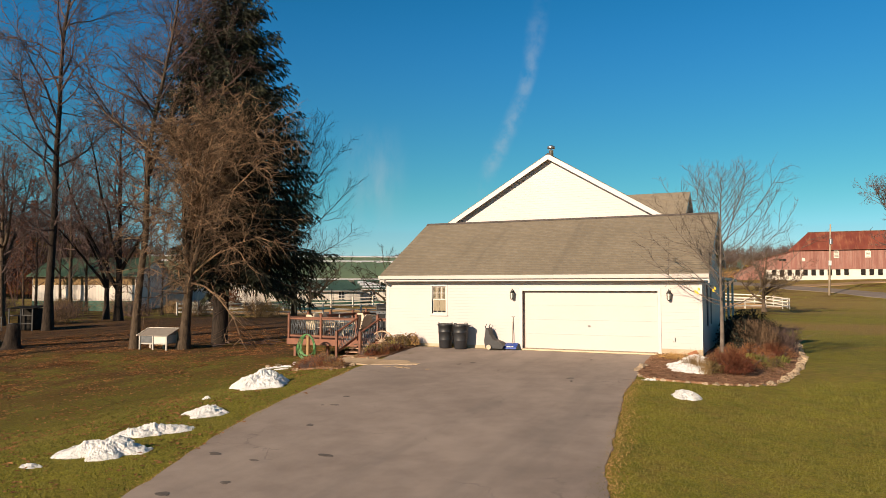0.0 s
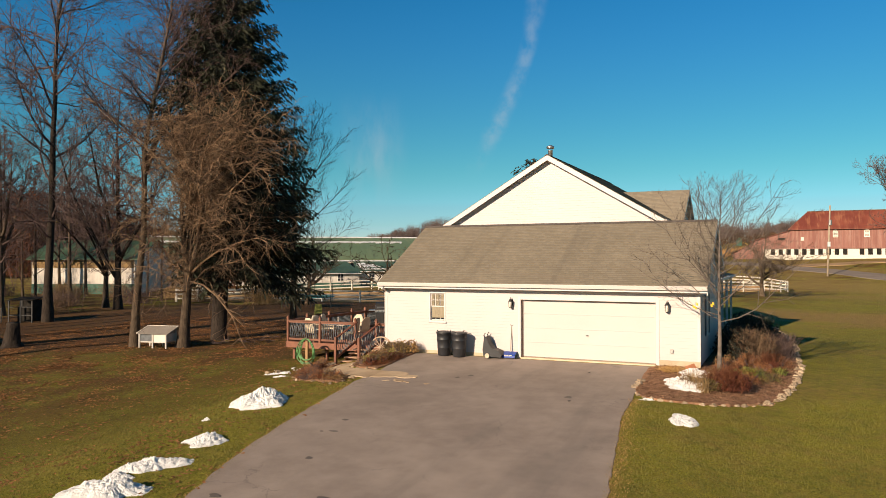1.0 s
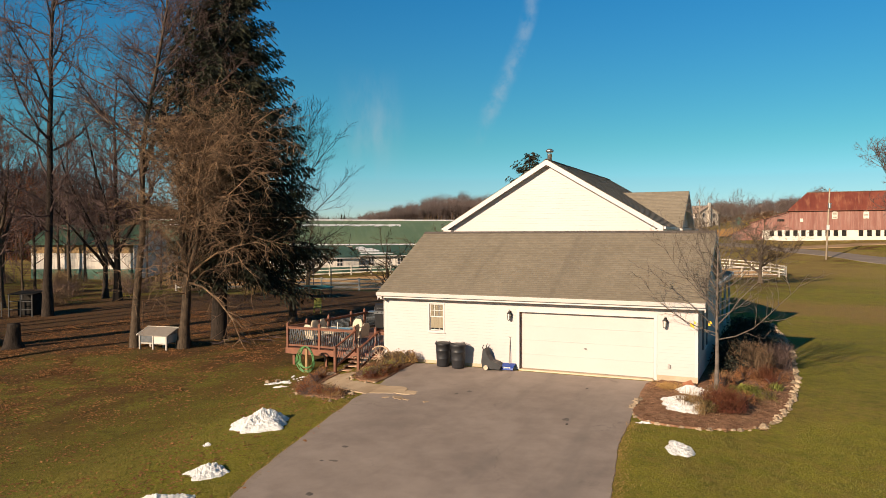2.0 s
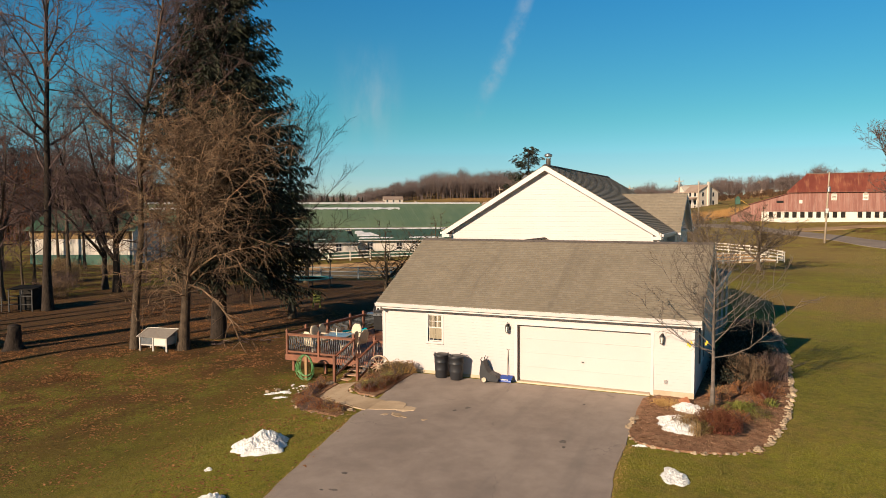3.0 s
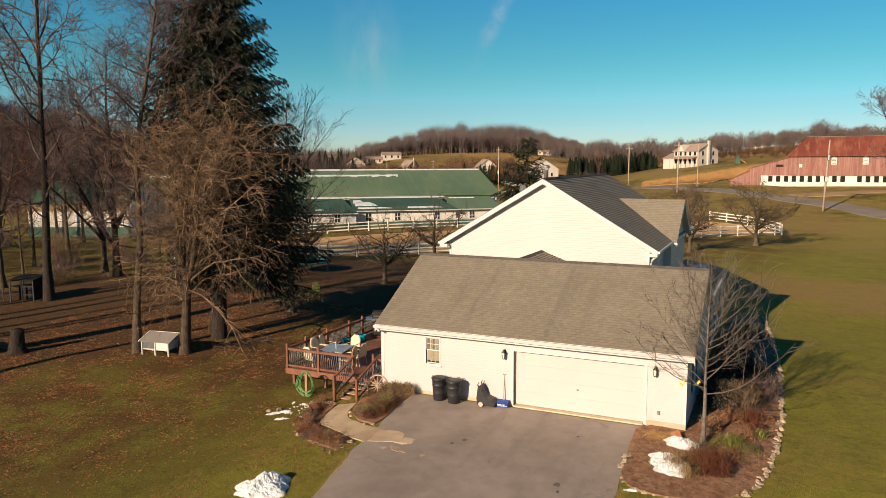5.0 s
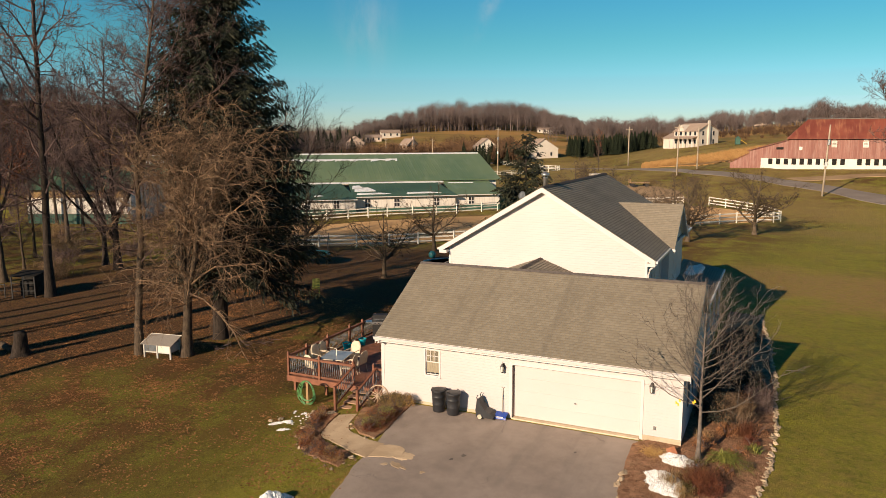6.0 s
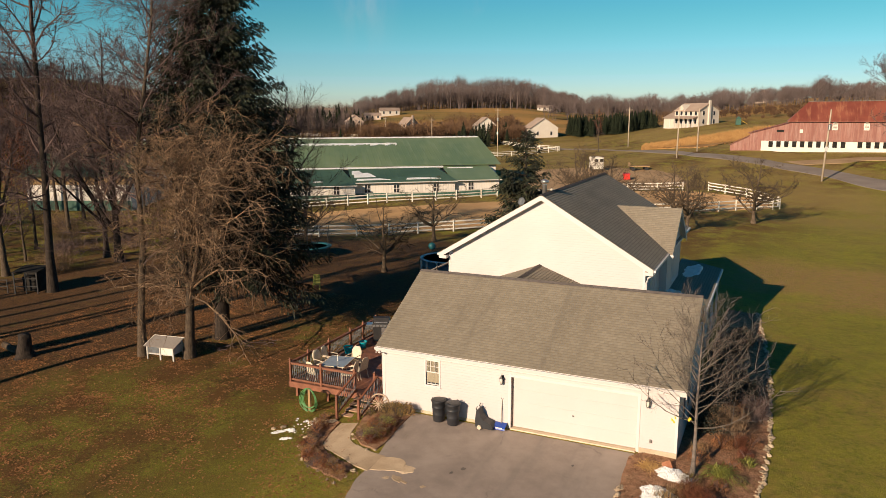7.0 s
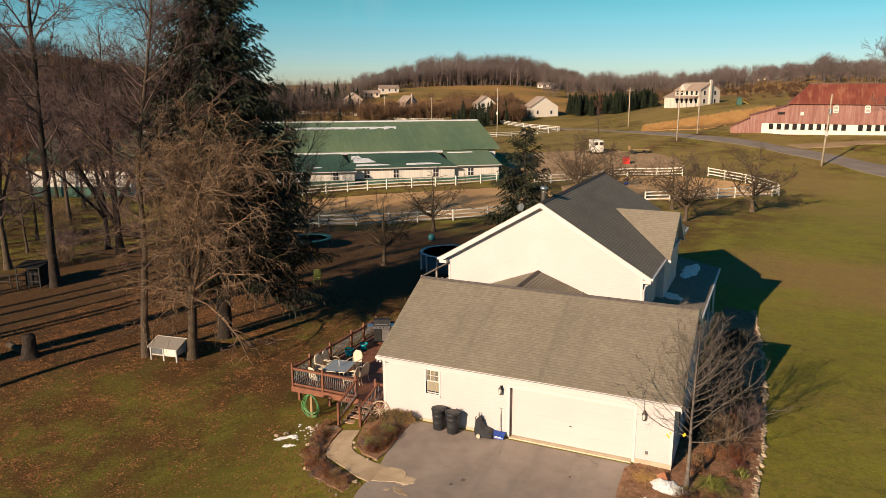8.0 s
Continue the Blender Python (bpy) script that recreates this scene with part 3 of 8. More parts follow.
# ---- the ground ----
def ss(a, b, x):
    t = min(1.0, max(0.0, (x - a) / (b - a)))
    return t * t * (3 - 2 * t)


def zg(x, y):
    """Height of the ground."""
    base = -0.05 + 0.055 * max(min(y, 0), -40)
    left = -(0.72 * ss(-4.0, -9.5, x) + 0.25 * ss(-10, -19, x)) * (1 - 0.45 * ss(3, 25, y))
    right = -0.28 * ss(5.5, 10, x)
    back = -0.45 * ss(9, 26, y) * (1 - ss(-4, -12, x))
    dip = -0.45 * ss(34, 46, y) * ss(-12, -34, x) * (1 - ss(46, 64, y)) + 0.2 * ss(50, 68, y) * ss(-12, -34, x) * (1 - ss(110, 170, y))
    u = y + 0.25 * x
    rise = 5.0 * ss(75, 170, u) * ss(-70, -5, x - 0.1 * y + 8) + 1.0 * ss(120, 260, u) + 5.0 * ss(170, 330, u)
    rise += 2.4 * ss(172, 228, y) * ss(-62, -28, x)
    d = math.hypot(x - 9, y + 25)
    b = math.degrees(math.atan2(x - 9, y + 25))
    knoll = ss(-33, -23.5, b) * ss(-12.5, -20, b)
    hill = (5.0 + 4.0 * knoll) * ss(330, 470, d) * ss(-60, 60, y) + (5.0 + 7.0 * knoll) * ss(470, 600, d) * ss(-60, 60, y)
    ridge = 26.0 * ss(210, 400, d) * ss(-38, -54, b)
    return base + left + right + back + dip + rise + hill + ridge


def ticks(lo, hi, step, reach, grow=1.075):
    mid = [lo + i * step for i in range(int((hi - lo) / step) + 1)]
    up, s = [mid[-1]], step
    while up[-1] < reach:
        s *= grow
        up.append(up[-1] + s)
    down, s = [mid[0]], step
    while down[-1] > -reach:
        s *= grow
        down.append(down[-1] - s)
    return down[:0:-1] + mid + up[1:]


xs, ys = ticks(-32, 16, 0.5, 4000), ticks(-32, 34, 0.5, 4000)
gr = Geo()
gr.v = [(x, y, zg(x, y) - (0.12 if (-5.6 < x < 6.2 and 0.4 < y < 8) else 0.0)) for y in ys for x in xs]
nx = len(xs)
gr.f = [(j * nx + i, j * nx + i + 1, (j + 1) * nx + i + 1, (j + 1) * nx + i) for j in range(len(ys) - 1) for i in range(nx - 1)]
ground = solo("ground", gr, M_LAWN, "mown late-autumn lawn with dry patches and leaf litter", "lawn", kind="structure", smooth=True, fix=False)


def along(pts, step):
    """Points at even steps along a rounded line through pts."""
    out = []
    n = len(pts)
    for i in range(n - 1):
        p0, p1, p2, p3 = (Vector(pts[max(i - 1, 0)]), Vector(pts[i]), Vector(pts[i + 1]), Vector(pts[min(i + 2, n - 1)]))
        k = max(2, int((p2 - p1).length / step))
        for j in range(k):
            t = j / k
            out.append(0.5 * ((2 * p1) + (p2 - p0) * t + (2 * p0 - 5 * p1 + 4 * p2 - p3) * t * t + (3 * p1 - p0 - 3 * p2 + p3) * t ** 3))
    out.append(Vector(pts[-1]))
    return out


def sheet(name, side_a, side_b, mat, lift, label, category, cross=12, n=60, ragged=0.0, edge=0.03):
    """A thin layer on the ground between two lines."""
    g = Geo()

    def even(pts):
        p = along(pts, 0.3)
        d = [0.0]
        for i in range(1, len(p)):
            d.append(d[-1] + (p[i] - p[i - 1]).length)
        out, k = [], 0
        for i in range(n + 1):
            w = d[-1] * i / n
            while k < len(d) - 2 and d[k + 1] < w:
                k += 1
            f = (w - d[k]) / ((d[k + 1] - d[k]) or 1)
            out.append(p[k].lerp(p[k + 1], min(1, f)))
        return out
    A, B = even(side_a), even(side_b)
    for i in range(n + 1):
        w = (B[i] - A[i])
        ln = w.length or 1
        ja = ragged * (noise.noise((A[i].x * 1.3, A[i].y * 1.3, 0)) + 0.6 * noise.noise((A[i].x * 4, A[i].y * 4, 5)))
        jb = ragged * (noise.noise((B[i].x * 1.3, B[i].y * 1.3, 9)) + 0.6 * noise.noise((B[i].x * 4, B[i].y * 4, 3)))
        for j in range(cross + 1):
            t = min(1.0, max(0.0, (j - 1) / (cross - 2)))
            t = 0.0 if j == 0 else 1.0 if j == cross else min(1 - 0.02 / ln, max(0.02 / ln, t))
            p = A[i] + w * (t + (ja * (1 - t) + jb * t) / ln)
            z = zg(p.x, p.y) + (lift if 0 < j < cross and 0 < i < n else -edge)
            g.v.append((p.x, p.y, z))
    m = cross + 1
    g.f = [(i * m + j, i * m + j + 1, (i + 1) * m + j + 1, (i + 1) * m + j) for i in range(n) for j in range(cross)]
    return solo(name, g, mat, label, category, kind="structure", smooth=False)


sheet("driveway", [(-4.35, 0.05), (-4.2, -2.0), (-3.95, -3.6), (-3.75, -5.8), (-2.86, -10.5), (-2.25, -13.0), (-1.46, -15.3), (-0.7, -17.3), (0.3, -21.0), (1.2, -29), (2, -36)],
      [(4.9, 0.05), (4.88, -2.0), (4.95, -4.0), (5.06, -6.5), (5.5, -9.6), (5.85, -12.0), (6.1, -13.7), (6.6, -15.5), (7.3, -19), (8.2, -29), (9, -36)],
      M_ASPHALT, 0.018, "weathered grey-brown asphalt driveway with fine cracks", "driveway", 24, 130, 0.07)
sheet("walkway", [(-7.05, -1.3), (-6.95, -2.3), (-6.6, -3.4), (-5.6, -4.1), (-4.4, -4.75), (-3.6, -5.0)],
      [(-6.2, -1.3), (-5.95, -2.3), (-5.6, -2.95), (-5.0, -3.35), (-4.2, -3.65), (-3.5, -3.75)], M_CONC, 0.03, "curved tan concrete walkway", "walkway", 6, 40, 0.05)
sheet("concrete_apron", [(-3.75, -3.9), (-3.3, -3.7), (-2.85, -3.75), (-2.6, -4.0)], [(-3.7, -4.85), (-3.2, -4.7), (-2.8, -4.55), (-2.55, -4.25)], M_CONC, 0.034, "pale worn concrete patch at the walkway's end", "concrete", 6, 20, 0.06, 0.0)
sheet("road", [(75, 46), (45, 80), (23.8, 100.3), (15.4, 114.6), (0.9, 130.1), (-7.4, 137.9), (-20.7, 154.4), (-38.8, 186.6), (-60, 208), (-100, 238)],
      [(80, 52), (50, 86), (26.5, 108.5), (15.7, 123), (1.0, 137.5), (-8.3, 145), (-22, 162.5), (-40.6, 192), (-62, 214), (-102, 245)], M_ROAD, 0.06, "grey country road", "road", 6, 100, 0.15, 0.05)
sheet("farm_lane", [(12.2, 127), (20, 129.5), (27, 133.5), (60, 131)], [(9.5, 131), (19, 135), (27.3, 138), (60, 136)], M_GRAVEL, 0.09, "pale gravel lane to the barn", "lane", 6, 30, 0.3, 0.05)
sheet("paddock", [(-60, 47), (-45, 56.5), (-33, 67), (-22, 78)], [(-46, 33), (-35, 39.5), (-25, 48.5), (-13, 62)], M_SAND, 0.05, "tan sand paddock", "paddock", 12, 40, 0.6, 0.05)
sheet("riding_ring", [(-20, 78), (-13.5, 90), (-4.6, 94.2), (4.9, 89), (8.8, 83.5)], [(-16, 66), (-9, 69), (-1, 72.2), (4.2, 76.5), (8.5, 81)], M_SAND, 0.05, "sandy riding ring", "paddock", 12, 40, 0.5, 0.05)
sheet("gravel_yard", [(-42, 118), (-30, 124), (-18, 122), (-7, 112)], [(-32, 88), (-22, 86), (-14, 93), (-4, 101)], M_GRAVEL, 0.05, "bare gravel yard beside the stable", "yard", 8, 30, 0.8, 0.05)
sheet("corn_field", [(-23, 165), (-15, 159), (-8, 156), (0, 171), (4, 183)], [(-25, 180), (-18, 190), (-8, 197), (2, 204), (8, 208)], M_CORN, 0.2, "field of dry golden corn stubble", "field", 12, 40, 1.5, 0.1)

# ---- the house ----
house = thing("house", Matrix.Identity(4), "white sided house with attached two-car garage and brown shingle roofs", "house")
GX0, GX1, DW, DH = -5.75, 6.33, 4.88, 2.13


# the front wall, cut round the window and the door
for x0, x1, z0, z1 in ((GX0, -3.73, 0.02, 2.72), (-3.73, -3.13, 0.02, 1.24), (-3.73, -3.13, 2.3, 2.72), (-3.13, 0.0, 0.02, 2.72), (0.0, DW, DH, 2.72), (DW, GX1, 0.02, 2.72)):
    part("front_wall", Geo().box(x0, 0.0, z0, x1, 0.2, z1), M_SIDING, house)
S = 0.558
for x0, x1 in ((GX0, GX0 + 0.2), (GX1 - 0.2, GX1)):
    g = Geo().slab([(x0, 0.2, 0.02), (x0, 7.3, 0.02), (x0, 7.3, 3.1), (x0, 4.0, 4.95), (x0, 0.2, 2.78)], (x1 - x0, 0, 0))
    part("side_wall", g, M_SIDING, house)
part("back_wall", Geo().box(3.85, 7.1, 0.02, GX1 - 0.2, 7.28, 3.1), M_SIDING, house)
for b in ((GX0 + 0.03, 0.03, -0.6, -0.001, 0.2, 0.02), (DW + 0.001, 0.03, -0.6, GX1 - 0.03, 0.2, 0.02), (GX1 - 0.2, 0.2, -0.6, GX1 - 0.03, 7.2, 0.02), (GX0 + 0.03, 0.2, -0.9, GX0 + 0.2, 7.2, 0.02)):
    part("foundation", Geo().box(*b), M_FOUND, house, "tan parged foundation strip")
part("foundation", Geo().box(DW + 0.112, -0.03, -0.3, GX1 + 0.006, -0.0145, 0.17), M_FOUND, house)
part("foundation", Geo().box(GX0 - 0.004, -0.03, -0.3, -0.112, -0.0145, 0.07), M_FOUND, house)
part("garage_floor", Geo().box(GX0 + 0.2, 0.05, -0.12, GX1 - 0.2, 7.1, -0.005), M_CONC, house)
part("interior_wall", Geo().box(GX0 + 0.2, 6.9, 0.0, GX1 - 0.2, 7.0, 3.2), M_TRIM, house)

# garage door of four sections
door = part("garage_door", Geo().box(0.02, 0.205, 0.0, DW - 0.02, 0.215, DH), M_DOOR, house, "closed white sectional garage door")
for k in range(4):
    z0 = 0.02 + k * 0.5275
    part("door_section", Geo().box(0.03, 0.165, z0, DW - 0.03, 0.2, z0 + 0.525), M_DOOR, door)
part("door_handle", Geo().box(2.42, 0.13, 0.86, 2.5, 0.165, 0.89, 0.005), M_BLACK, door, "dark door handle")
jamb = part("door_trim", Geo().box(-0.11, -0.02, -0.02, 0.0, -0.001, DH + 0.1, 0.004), M_TRIM, house, "white door trim")
part("door_trim", Geo().box(DW, -0.02, -0.02, DW + 0.11, -0.001, DH + 0.1, 0.004), M_TRIM, house)
part("door_trim", Geo().box(0.0, -0.02, DH, DW, -0.001, DH + 0.1, 0.004), M_TRIM, house)
part("weather_strip", Geo().box(0.001, 0.1, 0.0, 0.035, 0.163, DH - 0.001), M_JAMB, house, "brown weather strip")
part("weather_strip", Geo().box(0.036, 0.1, DH - 0.03, DW - 0.001, 0.163, DH - 0.001), M_JAMB, house)
part("threshold", Geo().box(0.0, -0.06, -0.14, DW, 0.2, -0.004, 0.01), M_FOUND, house, "tan concrete threshold")
for x in (GX0, GX1 - 0.09):
    part("corner_board", Geo().box(x - 0.004, -0.012, 0.02, x + 0.094, -0.001, 2.6), M_TRIM, house)


def window(parent, m, w, h, panes=(3, 2), sashes=2, curtain=True, shutters=None):
    """A double-hung window in a wall that faces -y; m places its lower left corner on the wall's face."""
    fr = Geo()
    t = 0.06
    fr.box(-t, -0.02, -t, w + t, 0.05, 0).box(-t, -0.02, h, w + t, 0.05, h + t).box(-t, -0.02, 0, 0, 0.05, h).box(w, -0.02, 0, w + t, 0.05, h)
    win = part("window", fr, M_TRIM, parent)
    win.matrix_basis = m
    part("window_sill", Geo().box(-t - 0.03, -0.06, -t - 0.03, w + t + 0.03, -0.021, -t + 0.005, 0.006), M_TRIM, win)
    for s in range(sashes):
        z0, z1 = h * s / sashes, h * (s + 1) / sashes
        y = 0.03 + 0.03 * (1 - s)
        part("pane", Geo().box(0.0, y + 0.014, z0, w, y + 0.02, z1), M_GLASS, win)
        sg = Geo()
        sg.box(0, y, z0, 0.035, y + 0.012, z1).box(w - 0.035, y, z0, w, y + 0.012, z1).box(0.035, y, z0, w - 0.035, y + 0.012, z0 + 0.04).box(0.035, y, z1 - 0.04, w - 0.035, y + 0.012, z1)
        part("sash", sg, M_TRIM, win)
        for i in range(1, panes[0]):
            x = w * i / panes[0]
            part("muntin", Geo().box(x - 0.01, y + 0.001, z0 + 0.04, x + 0.01, y + 0.011, z1 - 0.04), M_TRIM, win)
        for i in range(1, panes[1]):
            z = z0 + (z1 - z0) * i / panes[1]
            part("muntin", Geo().box(0.035, y + 0.002, z - 0.01, w - 0.035, y + 0.010, z + 0.01), M_TRIM, win)
    if curtain:
        cg = Geo()
        for side in (0, 1):
            xa = 0.04 if side == 0 else w * 0.52
            n = 10
            for i in range(n):
                a, b = xa + (w * 0.44) * i / n, xa + (w * 0.44) * (i + 1) / n
                ya, yb = 0.0445 - 0.0015 * (i % 2), 0.0445 - 0.0015 * ((i + 1) % 2)
                cg.poly((a, ya, h * 0.1), (b, yb, h * 0.1), (b, yb, h - 0.04), (a, ya, h - 0.04))
        part("curtain", cg, M_CURTAIN, win, "cream curtain", fix=False)
    if shutters:
        for x in (-t - 0.38, w + t + 0.02):
            sh = Geo().box(x, -0.035, -0.05, x + 0.36, -0.001, h + 0.05)
            for i in range(16):
                z = 0.03 + (h - 0.1) * i / 16
                sh.slab([(x + 0.04, -0.036, z), (x + 0.32, -0.036, z), (x + 0.32, -0.048, z + 0.03), (x + 0.04, -0.048, z + 0.03)], (0, 0.004, 0.012))
            part("shutter", sh, shutters, win, "dark navy louvred shutter")
    return win


window(house, pose(-3.73, 0.0, 1.24), 0.6, 1.06)
for y0 in (1.9,):
    window(house, pose(GX1, y0, 0.95, 0, 0, 90), 0.8, 1.35, curtain=False, shutters=M_NAVY)


def shingle_slope(parent, x0, x1, y_eave, z_eave, y_ridge, z_ridge, axis="x", expo=0.142):
    """A roof slope laid with courses; its eave runs along x (or along y when axis is 'y', with y and x swapped)."""
    dy, dz = y_ridge - y_eave, z_ridge - z_eave
    L = math.hypot(dy, dz)
    n = int(math.ceil(L / expo))
    e = L / n
    # course in its own frame: x along the eave, y up the slope
    c = Geo()
    w = x1 - x0
    c.v = [(0, 0, 0.0), (w, 0, 0.0), (w, e * 1.12, 0.0), (0, e * 1.12, 0.0), (0, 0, 0.026), (w, 0, 0.026), (w, e * 1.12, 0.008), (0, e * 1.12, 0.008)]
    c.f = [(3, 2, 1, 0), (4, 5, 6, 7), (0, 1, 5, 4), (1, 2, 6, 5), (2, 3, 7, 6), (3, 0, 4, 7)]
    me = fixed(c.mesh("shingle_course", M_SHINGLE))
    up = Vector((0, dy / L, dz / L))
    nrm = Vector((1, 0, 0)).cross(up)
    if nrm.z < 0:
        nrm = -nrm
    rows = Matrix(((1, up.x, nrm.x), (0, up.y, nrm.y), (0, up.z, nrm.z))).to_4x4()
    swap = Matrix.Identity(4) if axis == "x" else Matrix(((0, 1, 0, 0), (1, 0, 0, 0), (0, 0, 1, 0), (0, 0, 0, 1)))
    for k in range(n):
        p = Vector((x0, y_eave, z_eave)) + up * (k * e)
        m = swap @ Matrix.Translation(p) @ rows
        if axis != "x":
            m = m @ Matrix.Diagonal((1, 1, 1, 1))
        share("shingle_course", me, parent, None, m)


RX0, RX1 = -5.89, 6.6
EY, EZ, RY, RZ = -0.36, 2.71, 4.0, 5.105
roof = part("garage_roof", Geo().slab([(RX0, EY, EZ), (RX1, EY, EZ), (RX1, RY, RZ), (RX0, RY, RZ)], (0, 0, -0.12)), M_TRIM, house, "brown asphalt shingle garage roof")
roof_b = part("garage_roof", Geo().slab([(RX0, 7.27, RZ - S * 3.27), (RX1, 7.27, RZ - S * 3.27), (RX1, RY, RZ - 0.001), (RX0, RY, RZ - 0.001)], (0, 0, -0.12)), M_TRIM, house)
shingle_slope(roof, RX0, RX1, EY, EZ + 0.004, RY, RZ + 0.004)
shingle_slope(roof_b, RX0, RX1, 7.27, RZ - S * 3.27 + 0.004, RY, RZ + 0.004)
part("ridge_cap", Geo().slab([(RX0, RY - 0.14, RZ - 0.03), (RX0, RY, RZ + 0.055), (RX0, RY + 0.14, RZ - 0.03)], (RX1 - RX0, 0, 0)), M_RIDGE, roof, "dark ridge cap")
part("fascia", Geo().box(RX0, EY - 0.001, EZ - 0.22, RX1, EY + 0.025, EZ - 0.122), M_TRIM, house)
gut = Geo()
gut.slab([(RX0, EY - 0.003, EZ - 0.13), (RX0, EY - 0.10, EZ - 0.13), (RX0, EY - 0.125, EZ - 0.02), (RX0, EY - 0.11, EZ - 0.005), (RX0, EY - 0.003, EZ - 0.01)], (RX1 - RX0, 0, 0))
part("gutter", gut, M_TRIM, house, "white metal gutter")
part("soffit", Geo().box(RX0 + 0.05, EY + 0.03, EZ - 0.21, RX1 - 0.05, -0.001, EZ - 0.19), M_TRIM, house)
part("downspout", Geo().tube([(GX0 + 0.1, EY - 0.06, EZ - 0.13), (GX0 + 0.06, EY - 0.05, EZ - 0.24), (GX0 + 0.0, -0.06, EZ - 0.3), (GX0 - 0.07, 0.1, EZ - 0.42), (GX0 - 0.07, 0.14, 0.05)], 0.04, 6), M_TRIM, house, "white downspout")
for x, d in ((RX0, 0.03), (RX1, -0.03)):
    part("rake_board", Geo().slab([(x, EY, EZ - 0.12), (x, RY, RZ - 0.12), (x, 7.27, RZ - S * 3.27 - 0.12), (x, 7.27, RZ - S * 3.27 - 0.3), (x, RY, RZ - 0.32), (x, EY, EZ - 0.3)], (d, 0, 0)), M_TRIM, house)

# link roof between garage ridge and house
LX, LZ, LS = -1.17, 5.1, 0.37
link = part("link_roof", Geo().slab([(LX, 3.95, LZ), (LX, 7.29, LZ), (LX + 5, 7.29, LZ - 5 * LS), (LX + 5, 3.95, LZ - 5 * LS)], (0, 0, -0.06)), M_TRIM, house, "low shingled link roof")
link_b = part("link_roof", Geo().slab([(LX, 3.95, LZ - 0.001), (LX, 7.29, LZ - 0.001), (LX - 4.6, 7.29, LZ - 4.6 * LS), (LX - 4.6, 3.95, LZ - 4.6 * LS)], (0, 0, -0.06)), M_TRIM, house)
shingle_slope(link, 3.98, 7.29, LX + 5, LZ - 5 * LS + 0.004, LX, LZ + 0.004, "y")
shingle_slope(link_b, 3.98, 7.29, LX - 4.6, LZ - 4.6 * LS + 0.004, LX, LZ + 0.004, "y")
part("ridge_cap", Geo().slab([(LX - 0.13, 4.0, LZ - 0.01), (LX, 4.0, LZ + 0.05), (LX + 0.13, 4.0, LZ - 0.01)], (0, 3.29, 0)), M_RIDGE, link)

# main house
HX0, HX1, HY0, HY1 = -5.95, 3.8, 7.3, 20.3
PX, PZ, HEX0, HEX1 = -1.08, 8.5, -6.35, 4.19
HS = 0.594
zw = PZ - HS * (HX1 - PX) - 0.1
for y in (HY0, HY1 - 0.2):
    g = Geo().slab([(HX0, y, -0.55), (HX1, y, -0.55), (HX1, y, zw), (PX, y, PZ - 0.12), (HX0, y, zw)], (0, 0.2, 0))
    part("gable_wall", g, M_SIDING, house)
for x in (HX0, HX1 - 0.2):
    part("long_wall", Geo().box(x, HY0 + 0.2, -0.6, x + 0.2, HY1 - 0.2, zw), M_SIDING, house)
YR0, YR1 = 6.97, 20.62
hr_r = part("house_roof", Geo().slab([(PX, YR0, PZ), (HEX1, YR0, PZ - HS * (HEX1 - PX)), (HEX1, YR1, PZ - HS * (HEX1 - PX)), (PX, YR1, PZ)], (0, 0, -0.1)), M_TRIM, house, "grey-brown shingle house roof")
hr_l = part("house_roof", Geo().slab([(PX, YR0, PZ - 0.001), (HEX0, YR0, PZ - HS * (PX - HEX0)), (HEX0, YR1, PZ - HS * (PX - HEX0)), (PX, YR1, PZ - 0.001)], (0, 0, -0.1)), M_TRIM, house)
shingle_slope(hr_r, YR0, YR1, HEX1, PZ - HS * (HEX1 - PX) + 0.004, PX, PZ + 0.004, "y")
shingle_slope(hr_l, YR0, YR1, HEX0, PZ - HS * (PX - HEX0) + 0.004, PX, PZ + 0.004, "y")
part("ridge_cap", Geo().slab([(PX - 0.14, YR0, PZ - 0.03), (PX, YR0, PZ + 0.055), (PX + 0.14, YR0, PZ - 0.03)], (0, YR1 - YR0, 0)), M_RIDGE, hr_r, "dark ridge cap")
for sx, ex in ((1, HEX1), (-1, HEX0)):
    ze = PZ - HS * abs(ex - PX)
    part("rake_board", Geo().slab([(PX, YR0 - 0.001, PZ - 0.02), (ex, YR0 - 0.001, ze - 0.02), (ex, YR0 - 0.001, ze - 0.24), (PX, YR0 - 0.001, PZ - 0.24)], (0, 0.028, 0)), M_TRIM, house, "white rake board")
    part("soffit", Geo().slab([(PX, YR0 + 0.03, PZ - 0.14), (ex, YR0 + 0.03, ze - 0.14), (ex, HY0 - 0.001, ze - 0.14), (PX, HY0 - 0.001, PZ - 0.14)], (0, 0, -0.015)), M_TRIM, house)
    x2 = HX1 + 0.001 if sx > 0 else HX0 - 0.001
    part("eave_return", Geo().box(x2, YR0, ze - 0.27, ex, HY0 + 0.3, ze - 0.12), M_TRIM, house)
    part("fascia", Geo().box(ex - 0.02 * sx, HY0 + 0.31, ze - 0.2, ex + 0.004 * sx, YR1, ze - 0.01), M_TRIM, house)
    part("gutter", Geo().box(ex + 0.006 * sx, YR0 + 0.02, ze - 0.12, ex + 0.11 * sx, YR1, ze - 0.01, 0.01), M_TRIM, house)
    part("corner_board", Geo().box(x2 - 0.1 * sx, HY0 - 0.014, -0.5, x2 + 0.002 * sx, HY0 - 0.001, zw - 0.1), M_TRIM, house)
